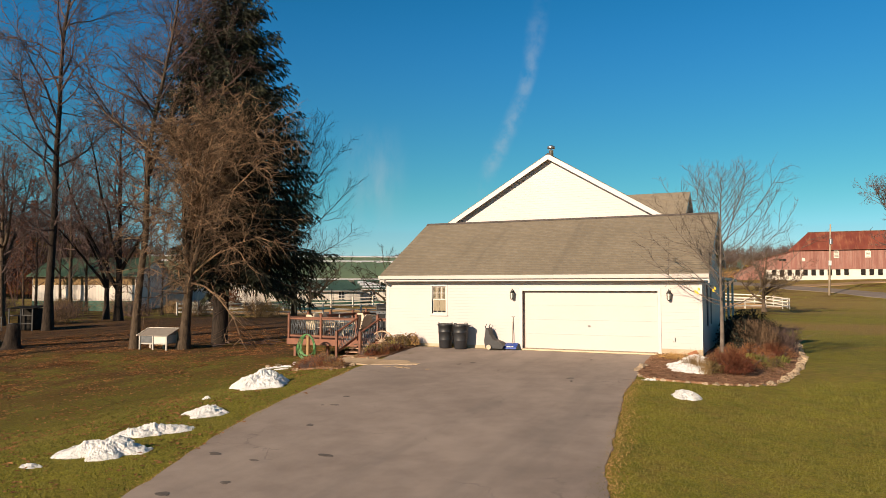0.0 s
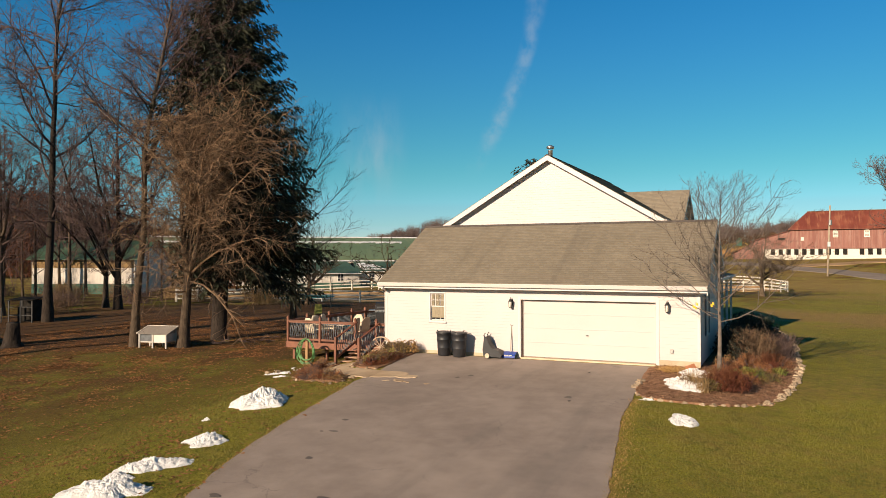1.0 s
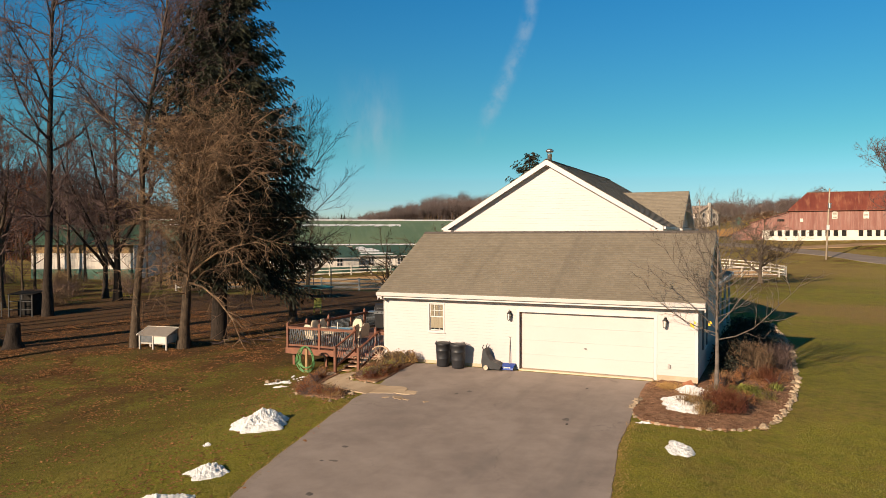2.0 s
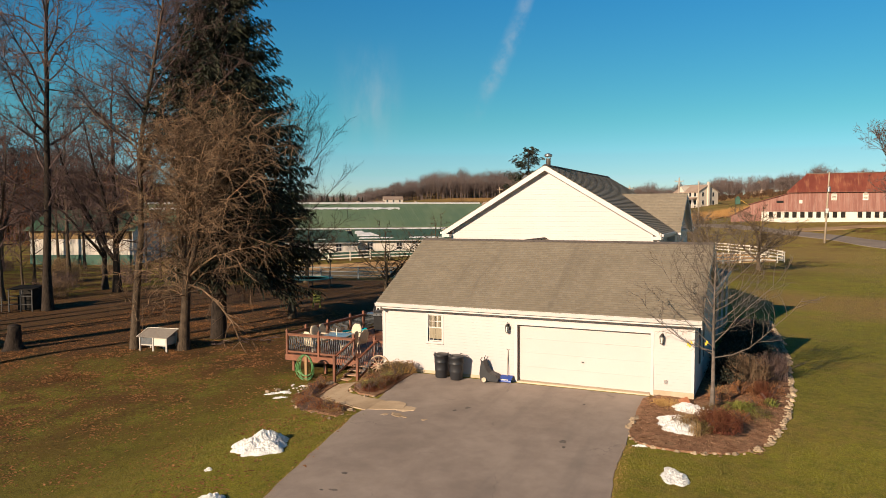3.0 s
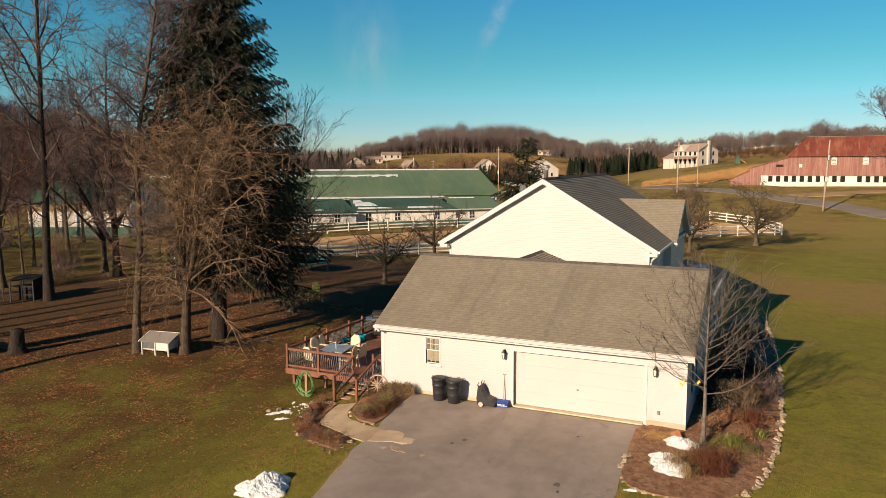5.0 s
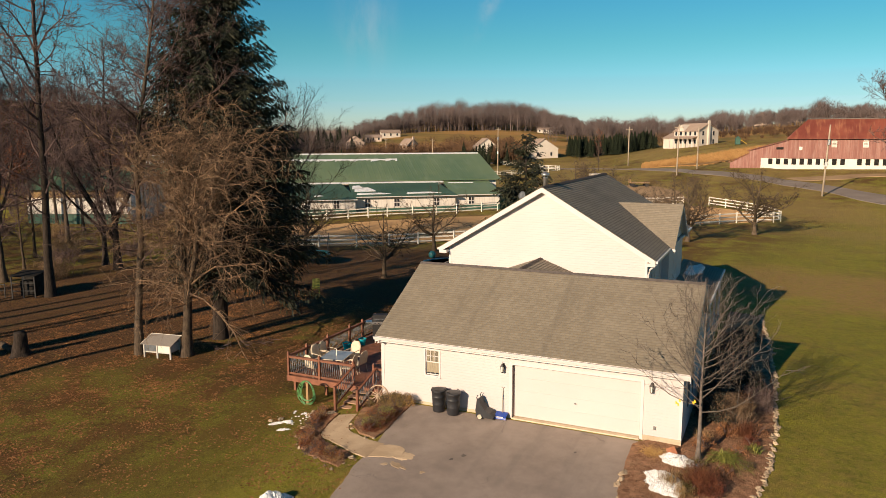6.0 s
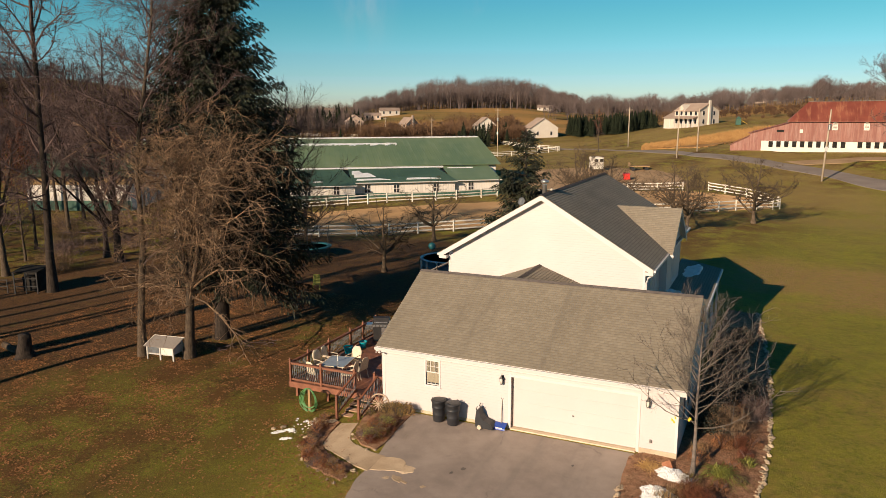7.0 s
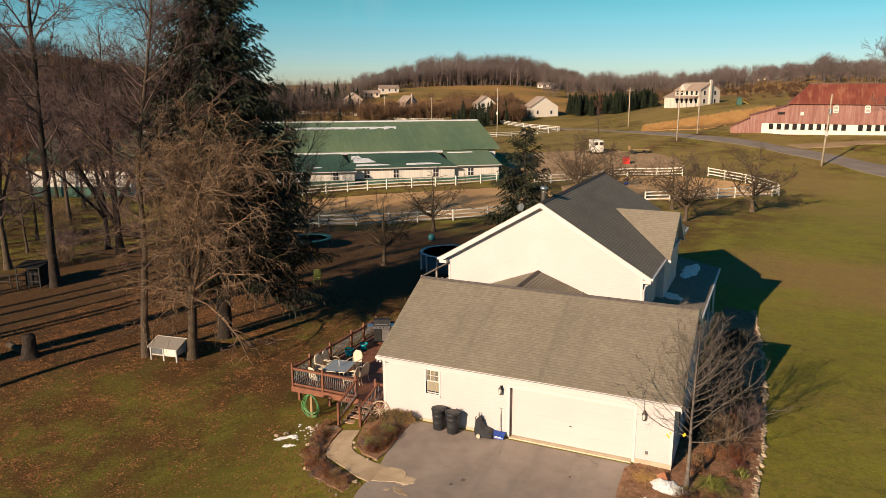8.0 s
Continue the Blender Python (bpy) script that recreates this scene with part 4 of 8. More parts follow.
part("downspout", Geo().tube([(4.22, 7.1, 5.2), (3.95, 7.15, 4.95), (3.87, 7.2, 4.7), (3.87, 7.2, 0.0)], 0.045, 6), M_TRIM, house, "white downspout")

# cross gable on the lit-less side
WY, WZ, WS, WX = 14.3, 7.28, 0.67, 4.46
g = Geo().slab([(4.02, 11.75, -0.55), (4.02, 16.85, -0.55), (4.02, 16.85, WZ - WS * 2.55 - 0.08), (4.02, WY, WZ - 0.1), (4.02, 11.75, WZ - WS * 2.55 - 0.08)], (0.13, 0, 0))
part("wing_wall", g, M_SIDING, house)
for y in (11.75, 16.7):
    part("wing_wall", Geo().box(3.805, y, -0.55, 4.02, y + 0.15, 5.45), M_SIDING, house)
for sgn in (-1, 1):
    ye = WY + 2.95 * sgn
    zi = WZ - WS * 2.95
    xin = PX + (PZ - zi) / HS - 0.15     # where the eave meets the main roof
    xr = PX + (PZ - WZ) / HS - 0.15
    w_r = part("wing_roof", Geo().slab([(xr, WY, WZ - 0.002), (WX, WY, WZ - 0.002), (WX, ye, zi), (xin, ye, zi)], (0, 0, -0.1)), M_TRIM, house, "shingled cross gable roof")
    # courses cut back along the valley
    L = math.hypot(2.95, WZ - zi)
    n = int(L / 0.142)
    for k in range(n):
        f0, f1 = k / n, min(1.0, (k + 1.12) / n)
        y0, y1 = ye + (WY - ye) * f0, ye + (WY - ye) * f1
        z0, z1 = zi + (WZ - zi) * f0, zi + (WZ - zi) * f1
        xa = xin + (xr - xin) * f0 + 0.02
        cs = part("shingle_course", Geo().slab([(0, 0, 0), (WX - xa, 0, 0), (WX - xa, y1 - y0, z1 - z0 - 0.018), (0, y1 - y0, z1 - z0 - 0.018)], (0, 0, -0.025)), M_SHINGLE, w_r)
        cs.location = (xa, y0, z0 + 0.03)
    part("rake_board", Geo().slab([(WX + 0.001, WY, WZ - 0.02), (WX + 0.001, ye, zi - 0.02), (WX + 0.001, ye, zi - 0.2), (WX + 0.001, WY, WZ - 0.2)], (-0.03, 0, 0)), M_TRIM, house)
part("gutter", Geo().box(4.2, 11.24, 5.2, WX + 0.05, 11.345, 5.3, 0.01), M_TRIM, house)
for y0, z0 in ((8.6, 0.6), (10.2, 0.6), (18.0, 0.6), (8.6, 3.2), (10.2, 3.2), (18.0, 3.2)):
    window(house, pose(HX1, y0, z0, 0, 0, 90), 0.85, 1.45, curtain=False, shutters=M_NAVY if z0 < 2 else None)
for y0, z0 in ((12.6, 0.6), (14.9, 0.6), (13.6, 3.5)):
    window(house, pose(4.15, y0, z0, 0, 0, 90), 0.95, 1.5, curtain=False)

# porch along the shaded side, its low roof still holding some snow
PY0, PY1, PXE, PZE, PZW = 7.35, 21.6, 6.17, 2.72, 3.2
porch = part("porch_roof", Geo().slab([(HX1 + 0.005, PY0, PZW), (PXE, PY0, PZE), (PXE, PY1, PZE), (HX1 + 0.005, PY1, PZW)], (0, 0, -0.1)), M_TRIM, house, "low shingled porch roof")
shingle_slope(porch, PY0, PY1, PXE, PZE + 0.004, HX1 + 0.005, PZW + 0.004, "y")
part("gutter", Geo().box(PXE + 0.004, PY0, PZE - 0.12, PXE + 0.1, PY1, PZE + 0.01, 0.01), M_TRIM, porch)
for y in (7.6, 10.9, 14.2, 17.6, 21.3):
    part("porch_post", Geo().box(5.95, y - 0.06, -0.45, 6.07, y + 0.06, PZE - 0.1, 0.01), M_TRIM, porch)
part("porch_floor", Geo().box(HX1 + 0.4, PY0, -0.5, 6.1, PY1, -0.1), M_CONC, porch)

# flue pipe on the ridge
flue = Geo().lathe([(0.11, 0), (0.11, 0.52), (0.115, 0.53)], 14).lathe([(0.17, 0.62), (0.19, 0.64), (0.19, 0.72), (0.06, 0.78)], 14)
for a in range(4):
    flue.tube([(0.1 * math.cos(a * 1.57), 0.1 * math.sin(a * 1.57), 0.5), (0.12 * math.cos(a * 1.57), 0.12 * math.sin(a * 1.57), 0.66)], 0.012, 4)
ob = part("flue_pipe", flue, M_STEEL, house, "metal flue pipe with a dark cap", True)
ob.location = (-1.28, 8.2, 8.36)
dish = part("satellite_dish", Geo().lathe([(0.0, 0.0), (0.12, 0.012), (0.21, 0.05), (0.215, 0.055), (0.12, 0.025), (0.0, 0.012)], 18), M_IRON, house, "grey satellite dish", True)
dish.matrix_basis = pose(-2.55, 8.6, 7.95, 70, 0, -20)
part("dish_arm", Geo().tube([(-2.55, 8.6, 7.95), (-2.5, 8.7, 7.75), (-2.45, 8.7, 7.6)], 0.02, 6), M_STEEL, house)


def wall_lantern(m):
    t = thing("wall_lantern", m, "black metal wall lantern with glass panes on white siding", "lamp", "garage lanterns")
    part("back_plate", Geo().box(-0.05, -0.02, -0.02, 0.05, 0.0, 0.22, 0.006), M_BLACK, t)
    part("arm", Geo().tube([(0, -0.02, 0.16), (0, -0.06, 0.26), (0, -0.12, 0.28), (0, -0.14, 0.24)], 0.01, 6), M_BLACK, t)
    part("cap", Geo().lathe([(0.015, 0.24), (0.03, 0.22), (0.085, 0.14), (0.09, 0.13)], 6, (0, -0.14, 0)), M_BLACK, t)
    cage = Geo()
    for a in range(6):
        c, s = math.cos(a * 1.0472), math.sin(a * 1.0472)
        cage.tube([(0.075 * c, -0.14 + 0.075 * s, 0.13), (0.055 * c, -0.14 + 0.055 * s, -0.08)], 0.006, 4)
    cage.lathe([(0.03, -0.12), (0.06, -0.09), (0.06, -0.08)], 6, (0, -0.14, 0))
    part("cage", cage, M_BLACK, t)
    part("glass", Geo().lathe([(0.048, -0.08), (0.068, 0.13)], 6, (0, -0.14, 0)), M_FENCE, t, "pale seeded glass")
    return t


lan = wall_lantern(pose(-0.36, -0.001, 1.92))
copy_thing(lan, pose(5.27, -0.001, 1.92))
solo("outlet_box", Geo().box(5.36, -0.05, 0.42, 5.45, -0.001, 0.55, 0.008), M_STEEL, "small grey outdoor outlet box on the siding", "outlet box")

# grey boarded deck behind the house's far corner with rails
bd = thing("back_deck", pose(-8.6, 9.4, 0.0), "raised grey back deck with slatted rails beside the house", "deck")
part("floor", Geo().box(0, 0, 2.5, 2.6, 4.0, 2.62), M_GREYWOOD, bd)
for x, y in ((0.05, 0.05), (1.3, 0.05), (2.5, 0.05), (0.05, 2.0), (0.05, 3.9)):
    part("post", Geo().box(x - 0.05, y - 0.05, -0.75, x + 0.05, y + 0.05, 3.6, 0.008), M_GREYWOOD, bd)
part("top_rail", Geo().box(0, 0.0, 3.5, 2.6, 0.1, 3.56), M_GREYWOOD, bd)
part("top_rail", Geo().box(0, 0.1, 3.5, 0.1, 4.0, 3.56), M_GREYWOOD, bd)
for i in range(20):
    part("baluster", Geo().box(0.1 + i * 0.125, 0.03, 2.62, 0.13 + i * 0.125, 0.06, 3.5), M_GREYWOOD, bd)

# ---- the timber deck beside the garage ----
DX0, DX1, DY0, DY1, DZ = -11.1, -5.8, 0.6, 8.7, 0.02
deck = thing("deck", Matrix.Identity(4), "red-brown stained timber deck with dark curved balusters beside the garage", "deck")
nb = 57
bw = (DY1 - DY0) / nb
board = fixed(Geo().box(0, 0.003, -0.035, DX1 - DX0, bw - 0.004, 0.0, 0.003).mesh("deck_board", M_DECK))
for i in range(nb):
    share("deck_board", board, deck, (DX0, DY0 + i * bw, DZ))
for a, b in (((DX0, DY0 - 0.04, -0.24), (DX1, DY0 - 0.002, 0.018)), ((DX0 - 0.04, DY0 - 0.04, -0.24), (DX0 - 0.002, DY1, 0.018)), ((DX0, DY1 + 0.002, -0.24), (DX1, DY1 + 0.04, 0.018))):
    part("rim_board", Geo().box(*a, *b, 0.005), M_RAIL, deck)
for x in (-10.9, -9.2, -7.5, -6.0):
    for y in (0.9, 4.6, 8.4):
        part("footing_post", Geo().box(x - 0.06, y - 0.06, zg(x, y) - 0.1, x + 0.06, y + 0.06, DZ - 0.04), M_RAIL, deck)
posts = [(-11.05, 0.62), (-9.36, 0.62), (-7.58, 0.62), (-6.55, 0.62), (-5.88, 0.62)] + [(-11.05, y) for y in (2.05, 3.85, 5.9, 7.2, 8.6)] + [(-9.3, 8.62), (-7.5, 8.62), (-5.9, 8.62)]
post_me = fixed(Geo().box(-0.05, -0.05, -0.24, 0.05, 0.05, 1.04, 0.006).mesh("post", M_RAIL))
cap_me = fixed(Geo().lathe([(0.085, 0.0), (0.085, 0.02), (0.05, 0.035), (0.05, 0.05), (0.012, 0.1)], 4).mesh("post_cap", M_RAIL))
for x, y in posts:
    p = share("post", post_me, deck, (x, y, DZ))
    share("post_cap", cap_me, p, None, pose(0, 0, 1.04, 0, 0, 45))
# bowed iron baluster
bal = Geo().tube([(0, 0, 0.09), (0, 0.0, 0.2), (0, -0.035, 0.3), (0, -0.06, 0.4), (0, -0.045, 0.52), (0, -0.005, 0.62), (0, 0.012, 0.72), (0, 0, 0.86)], 0.016, 5)
bal_me = fixed(bal.mesh("baluster", M_IRON, True))


def rail_run(parent, a, b, low, high, turn):
    """Two rails and their balusters between two posts."""
    a, b = Vector(a), Vector(b)
    part("top_rail", Geo().beam(a + Vector((0, 0, high)), b + Vector((0, 0, high)), 0.12, 0.035), M_RAIL, parent)
    part("side_rail", Geo().beam(a + Vector((0, 0, high - 0.06)), b + Vector((0, 0, high - 0.06)), 0.038, 0.08), M_RAIL, parent)
    part("bottom_rail", Geo().beam(a + Vector((0, 0, low)), b + Vector((0, 0, low)), 0.038, 0.085), M_RAIL, parent)
    n = int((b - a).length / 0.105)
    for i in range(1, n):
        p = a.lerp(b, i / n)
        share("baluster", bal_me, parent, None, pose(p.x, p.y, p.z + 0.03, 0, 0, turn))


for a, b, turn in ((0, 1, 0), (1, 2, 0), (3, 4, 0), (0, 5, -90), (5, 6, -90), (6, 7, -90), (7, 8, -90), (8, 9, -90), (9, 10, 180), (10, 11, 180), (11, 12, 180)):
    (xa, ya), (xb, yb) = posts[a], posts[b]
    d = Vector((xb - xa, yb - ya, 0)).normalized() * 0.05
    rail_run(deck, Vector((xa, ya, DZ)) + d, Vector((xb, yb, DZ)) - d, 0.12, 0.93, turn)
# steps down towards the walk
SX0, SX1, SY1 = -7.45, -6.4, -1.0
steps = 4
for i in range(1, steps + 1):
    z, y = DZ - i * 0.125, DY0 - 0.06 - (i - 1) * 0.33
    for k in range(2):
        part("tread", Geo().box(SX0, y - 0.165 * (k + 1) + 0.004, z - 0.035, SX1, y - 0.165 * k, z, 0.004), M_TREAD, deck)
for x in (SX0 - 0.04, SX1 + 0.002):
    part("stringer", Geo().slab([(x, DY0 - 0.045, -0.46), (x, DY0 - 0.045, -0.2), (x, SY1 + 0.08, -0.64), (x, SY1 + 0.08, -0.74), (x, SY1 + 0.35, -0.74)], (0.038, 0, 0)), M_RAIL, deck)
    bp = part("post", Geo().box(x - 0.03, SY1 - 0.09, -0.75, x + 0.07, SY1 + 0.01, 0.52, 0.006), M_RAIL, deck)
    xm = x + 0.02
    part("stair_rail", Geo().beam((xm, DY0 - 0.02, 0.98), (xm, SY1 - 0.04, 0.46), 0.09, 0.038), M_RAIL, deck)
    part("stair_rail", Geo().beam((xm, DY0 - 0.02, 0.2), (xm, SY1 - 0.04, -0.34), 0.038, 0.085), M_RAIL, deck)
    for i in range(1, 13):
        y = DY0 + (SY1 - DY0) * i / 13
        z = 0.2 - 0.54 * i / 13
        share("baluster", bal_me, deck, None, pose(xm, y, z - 0.07, 0, 0, 90) @ Matrix.Diagonal((1, 1, 0.92, 1)))


# ---- deck furniture ----
def patio_table(m):
    t = thing("patio_table", m, "rectangular patio table with a glass top on the deck", "table")
    part("tabletop", Geo().box(-0.58, -0.72, 0.70, 0.58, 0.72, 0.712, 0.004), M_TABLE, t, "glass top in a pale sky-reflection colour")
    rim = Geo()
    rim.tube([(-0.59, -0.73, 0.7), (0.59, -0.73, 0.7), (0.59, 0.73, 0.7), (-0.59, 0.73, 0.7), (-0.59, -0.73, 0.7)], 0.018, 6, False)
    part("rim", rim, M_WICKER, t)
    for x in (-0.48, 0.48):
        for y in (-0.62, 0.62):
            part("leg", Geo().tube([(x, y, 0.69), (x * 0.98, y * 0.97, 0.35), (x * 1.03, y * 1.02, 0.0)], 0.018, 6), M_WICKER, t)
    part("umbrella_pole", Geo().tube([(0, 0, 0.0), (0, 0, 1.02)], 0.019, 8), M_FENCE, t, "white umbrella pole stub")
    return t


def patio_chair(m):
    t = thing("patio_chair", m, "cream high-backed mesh patio chair on the deck", "chair", "chairs round the patio table")
    g = Geo()
    n = 8
    rows = []
    for j in range(7):
        z = 0.42 + 0.62 * j / 6
        y = 0.24 + 0.13 * (j / 6) ** 1.2
        w = 0.29 if j < 5 else 0.29 - 0.06 * (j - 4) ** 1.3
        rows.append([(-w + 2 * w * i / n, y + 0.05 - 0.05 * math.cos((i / n - 0.5) * 2.2), z) for i in range(n + 1)])
    b = 0
    for off in (0.0, 0.03):
        for r in rows:
            g.v += [(x, y + off, z) for x, y, z in r]
    m1, k = n + 1, 7 * (n + 1)
    for j in range(6):
        for i in range(n):
            q = j * m1 + i
            g.f.append((q, q + 1, q + m1 + 1, q + m1))
            g.f.append((k + q + 1, k + q, k + q + m1, k + q + m1 + 1))
    for j in range(6):
        for i in (0, n):
            q = j * m1 + i
            g.f.append((q, q + m1, k + q + m1, k + q))
    for i in range(n):
        for j in (0, 6):
            q = j * m1 + i
            g.f.append((q, q + 1, k + q + 1, k + q))
    part("backrest", g, M_WICKER, t, "", True)
    part("seat", Geo().box(-0.26, -0.25, 0.38, 0.26, 0.25, 0.43, 0.02), M_WICKER, t)
    for s in (-1, 1):
        part("armrest", Geo().tube([(0.27 * s, 0.3, 0.66), (0.29 * s, 0.0, 0.65), (0.29 * s, -0.24, 0.62), (0.28 * s, -0.27, 0.55), (0.27 * s, -0.25, 0.4)], 0.018, 6), M_WICKER, t)
        part("leg", Geo().tube([(0.26 * s, -0.24, 0.4), (0.27 * s, -0.28, 0.0)], 0.016, 6), M_WICKER, t)
        part("leg", Geo().tube([(0.26 * s, 0.25, 0.45), (0.27 * s, 0.34, 0.0)], 0.016, 6), M_WICKER, t)
    return t


patio_table(pose(-9.43, 2.15, DZ, 0, 0, 10))
ch = patio_chair(pose(-10.42, 2.3, DZ, 0, 0, 84))
for x, y, r in ((-10.4, 3.0, 98), (-9.3, 3.25, -8), (-8.5, 1.65, -84), (-8.4, 2.35, -98), (-9.95, 1.1, 165)):
    copy_thing(ch, pose(x, y, DZ, 0, 0, r))

# gas grill
gr_t = thing("gas_grill", pose(-10.2, 7.75, DZ, 0, 0, 25) @ Matrix.Diagonal((1.1, 1.1, 1.1, 1)), "black gas grill with steel shelves and hood trim on the deck", "grill")
part("cabinet", Geo().box(-0.4, -0.25, 0.1, 0.4, 0.25, 0.78, 0.015), M_BLACK, gr_t)
for x in (-0.2, 0.2):
    part("door", Geo().box(x - 0.19, -0.272, 0.14, x + 0.19, -0.252, 0.74, 0.008), M_STEEL if x > 0 else M_BLACK, gr_t)
part("control_panel", Geo().box(-0.42, -0.3, 0.78, 0.42, -0.2, 0.9, 0.01), M_STEEL, gr_t, "steel control panel")
for i in range(4):
    part("knob", Geo().tube([(-0.27 + 0.18 * i, -0.3, 0.84), (-0.27 + 0.18 * i, -0.335, 0.84)], 0.028, 10), M_BLACK, gr_t)
hood = Geo().slab([(-0.4, -0.27, 0.905), (-0.4, -0.25, 1.08), (-0.4, -0.15, 1.2), (-0.4, 0.05, 1.25), (-0.4, 0.2, 1.2), (-0.4, 0.27, 1.05), (-0.4, 0.27, 0.905)], (0.8, 0, 0))
part("hood", hood, M_BLACK, gr_t, "domed black hood")
part("hood_trim", Geo().box(-0.42, -0.3, 0.906, -0.401, 0.28, 1.12, 0.01), M_STEEL, gr_t)
part("hood_trim", Geo().box(0.401, -0.3, 0.906, 0.42, 0.28, 1.12, 0.01), M_STEEL, gr_t)
part("handle", Geo().tube([(-0.32, -0.3, 1.02), (-0.32, -0.335, 1.02), (0.32, -0.335, 1.02), (0.32, -0.3, 1.02)], 0.013, 6), M_STEEL, gr_t)
for s in (-1, 1):
    part("side_shelf", Geo().box(s * 0.43, -0.24, 0.84, s * 0.74, 0.24, 0.885, 0.01), M_STEEL, gr_t)
for x in (-0.36, 0.36):
    for y in (-0.2, 0.2):
        part("wheel", Geo().tube([(x - 0.02, y, 0.05), (x + 0.02, y, 0.05)], 0.05, 12), M_BLACK, gr_t)


def flower_pot(m, s, mat, label):
    t = thing("flower_pot", m, label, "flower pot", "deck flower pots")
    g = Geo().lathe([(0.13 * s, 0), (0.15 * s, 0.02), (0.2 * s, 0.26 * s), (0.22 * s, 0.3 * s), (0.23 * s, 0.34 * s), (0.2 * s, 0.34 * s), (0.19 * s, 0.27 * s)], 18)
    part("pot", g, mat, t, "", True)
    part("soil", Geo().lathe([(0.19 * s, 0.25 * s), (0.17 * s, 0.285 * s)], 14), M_MULCH, t)
    return t


flower_pot(pose(-10.75, 5.15, DZ), 1.1, M_TEAL, "glazed teal flower pot beside the deck rail")
flower_pot(pose(-10.5, 6.25, DZ), 1.0, M_TEAL, "round teal flower pot on the deck boards")

# ---- by the garage front ----


def trash_bin(m, s=1.0):
    t = thing("trash_bin", m, "black ribbed plastic trash bin with a domed lid by the wall", "trash bin", "trash bins")
    prof = [(0.235, 0.0), (0.25, 0.02), (0.265, 0.3), (0.272, 0.31), (0.272, 0.34), (0.27, 0.35), (0.285, 0.62), (0.294, 0.63), (0.294, 0.66), (0.288, 0.67), (0.3, 0.86), (0.315, 0.87), (0.315, 0.9)]
    part("body", Geo().lathe([(r * s, z * s) for r, z in prof], 24), M_PLASTIC, t, "", True)
    part("lid", Geo().lathe([(r * s, z * s) for r, z in [(0.325, 0.895), (0.33, 0.91), (0.325, 0.945), (0.24, 0.975), (0.1, 0.985), (0.0, 0.987)]], 24), M_PLASTIC, t, "domed black lid")
    for a in (20, 200):
        c, q = math.cos(radians(a)), math.sin(radians(a))
        part("handle", Geo().tube([(0.26 * s * c - 0.09 * q, 0.26 * s * q + 0.09 * c, 0.955 * s), (0.27 * s * c - 0.08 * q, 0.27 * s * q + 0.08 * c, 1.0 * s), (0.27 * s * c + 0.08 * q, 0.27 * s * q - 0.08 * c, 1.0 * s), (0.26 * s * c + 0.09 * q, 0.26 * s * q - 0.09 * c, 0.955 * s)], 0.016, 5), M_PLASTIC, t)
    return t


b1 = trash_bin(pose(-2.95, -0.42, -0.045, 0, 0, 0), 0.95)
copy_thing(b1, pose(-2.28, -0.5, -0.05, 0, 0, 40))

cart = thing("garden_cart", pose(-0.98, -0.32, -0.04, 0, 0, 0), "black plastic garden cart tipped up on its wheels against the wall", "garden cart")
tub = Geo()
prof = [(-0.3, 0.05), (-0.34, 0.3), (-0.28, 0.75), (-0.2, 0.8), (-0.12, 0.55), (0.02, 0.36), (0.28, 0.28), (0.42, 0.14), (0.38, 0.04)]
tub.slab([(x, -0.22, z) for x, z in prof], (0, 0.44, 0))
part("tub", tub, M_PLASTIC, cart)
for y in (-0.2, 0.17):
    part("handle", Geo().tube([(-0.24, y, 0.7), (-0.29, y, 0.84), (-0.24, y, 0.92)], 0.022, 6), M_PLASTIC, cart)
for y in (-0.28, 0.23):
    part("wheel", Geo().tube([(-0.14, y, 0.09), (-0.14, y + 0.05, 0.09)], 0.09, 14), M_WICKER, cart, "cream plastic wheel")

shov = thing("snow_shovel", pose(-0.36, -0.16, -0.04, -7, 0, 0), "snow shovel with a blue blade leaning on the wall", "shovel")
bl = Geo()
for i in range(7):
    u = i / 6
    bl.v += [(-0.24, -0.22 + 0.28 * u - 0.1 * math.sin(u * 3.1), 0.0 + 0.24 * u ** 1.2), (0.24, -0.22 + 0.28 * u - 0.1 * math.sin(u * 3.1), 0.0 + 0.24 * u ** 1.2)]
bl.v += [(x, y + 0.012, z + 0.004) for x, y, z in bl.v]
bl.f = [(2 * i, 2 * i + 1, 2 * i + 3, 2 * i + 2) for i in range(6)] + [(14 + 2 * i + 1, 14 + 2 * i, 14 + 2 * i + 2, 14 + 2 * i + 3) for i in range(6)] + [(2 * i, 2 * i + 2, 2 * i + 16, 2 * i + 14) for i in range(6)] + [(2 * i + 3, 2 * i + 1, 2 * i + 15, 2 * i + 17) for i in range(6)]
part("blade", bl, M_BLUE, shov, "scooped blue plastic blade")
part("shaft", Geo().tube([(0, 0.03, 0.12), (0, 0.0, 0.6), (0.0, 0.02, 1.2)], 0.017, 8), M_GREYWOOD, shov)
part("grip", Geo().tube([(-0.06, 0.02, 1.28), (-0.05, 0.02, 1.22), (0, 0.02, 1.19), (0.05, 0.02, 1.22), (0.06, 0.02, 1.28), (-0.06, 0.02, 1.28)], 0.014, 6), M_BLACK, shov)
for i in range(7):
    w = 0.022 + 0.01 * (i % 3)
    part("lettering_bar", Geo().box(-0.16 + i * 0.045, -0.225, 0.075, -0.16 + i * 0.045 + w, -0.219, 0.105), M_FENCE, shov)

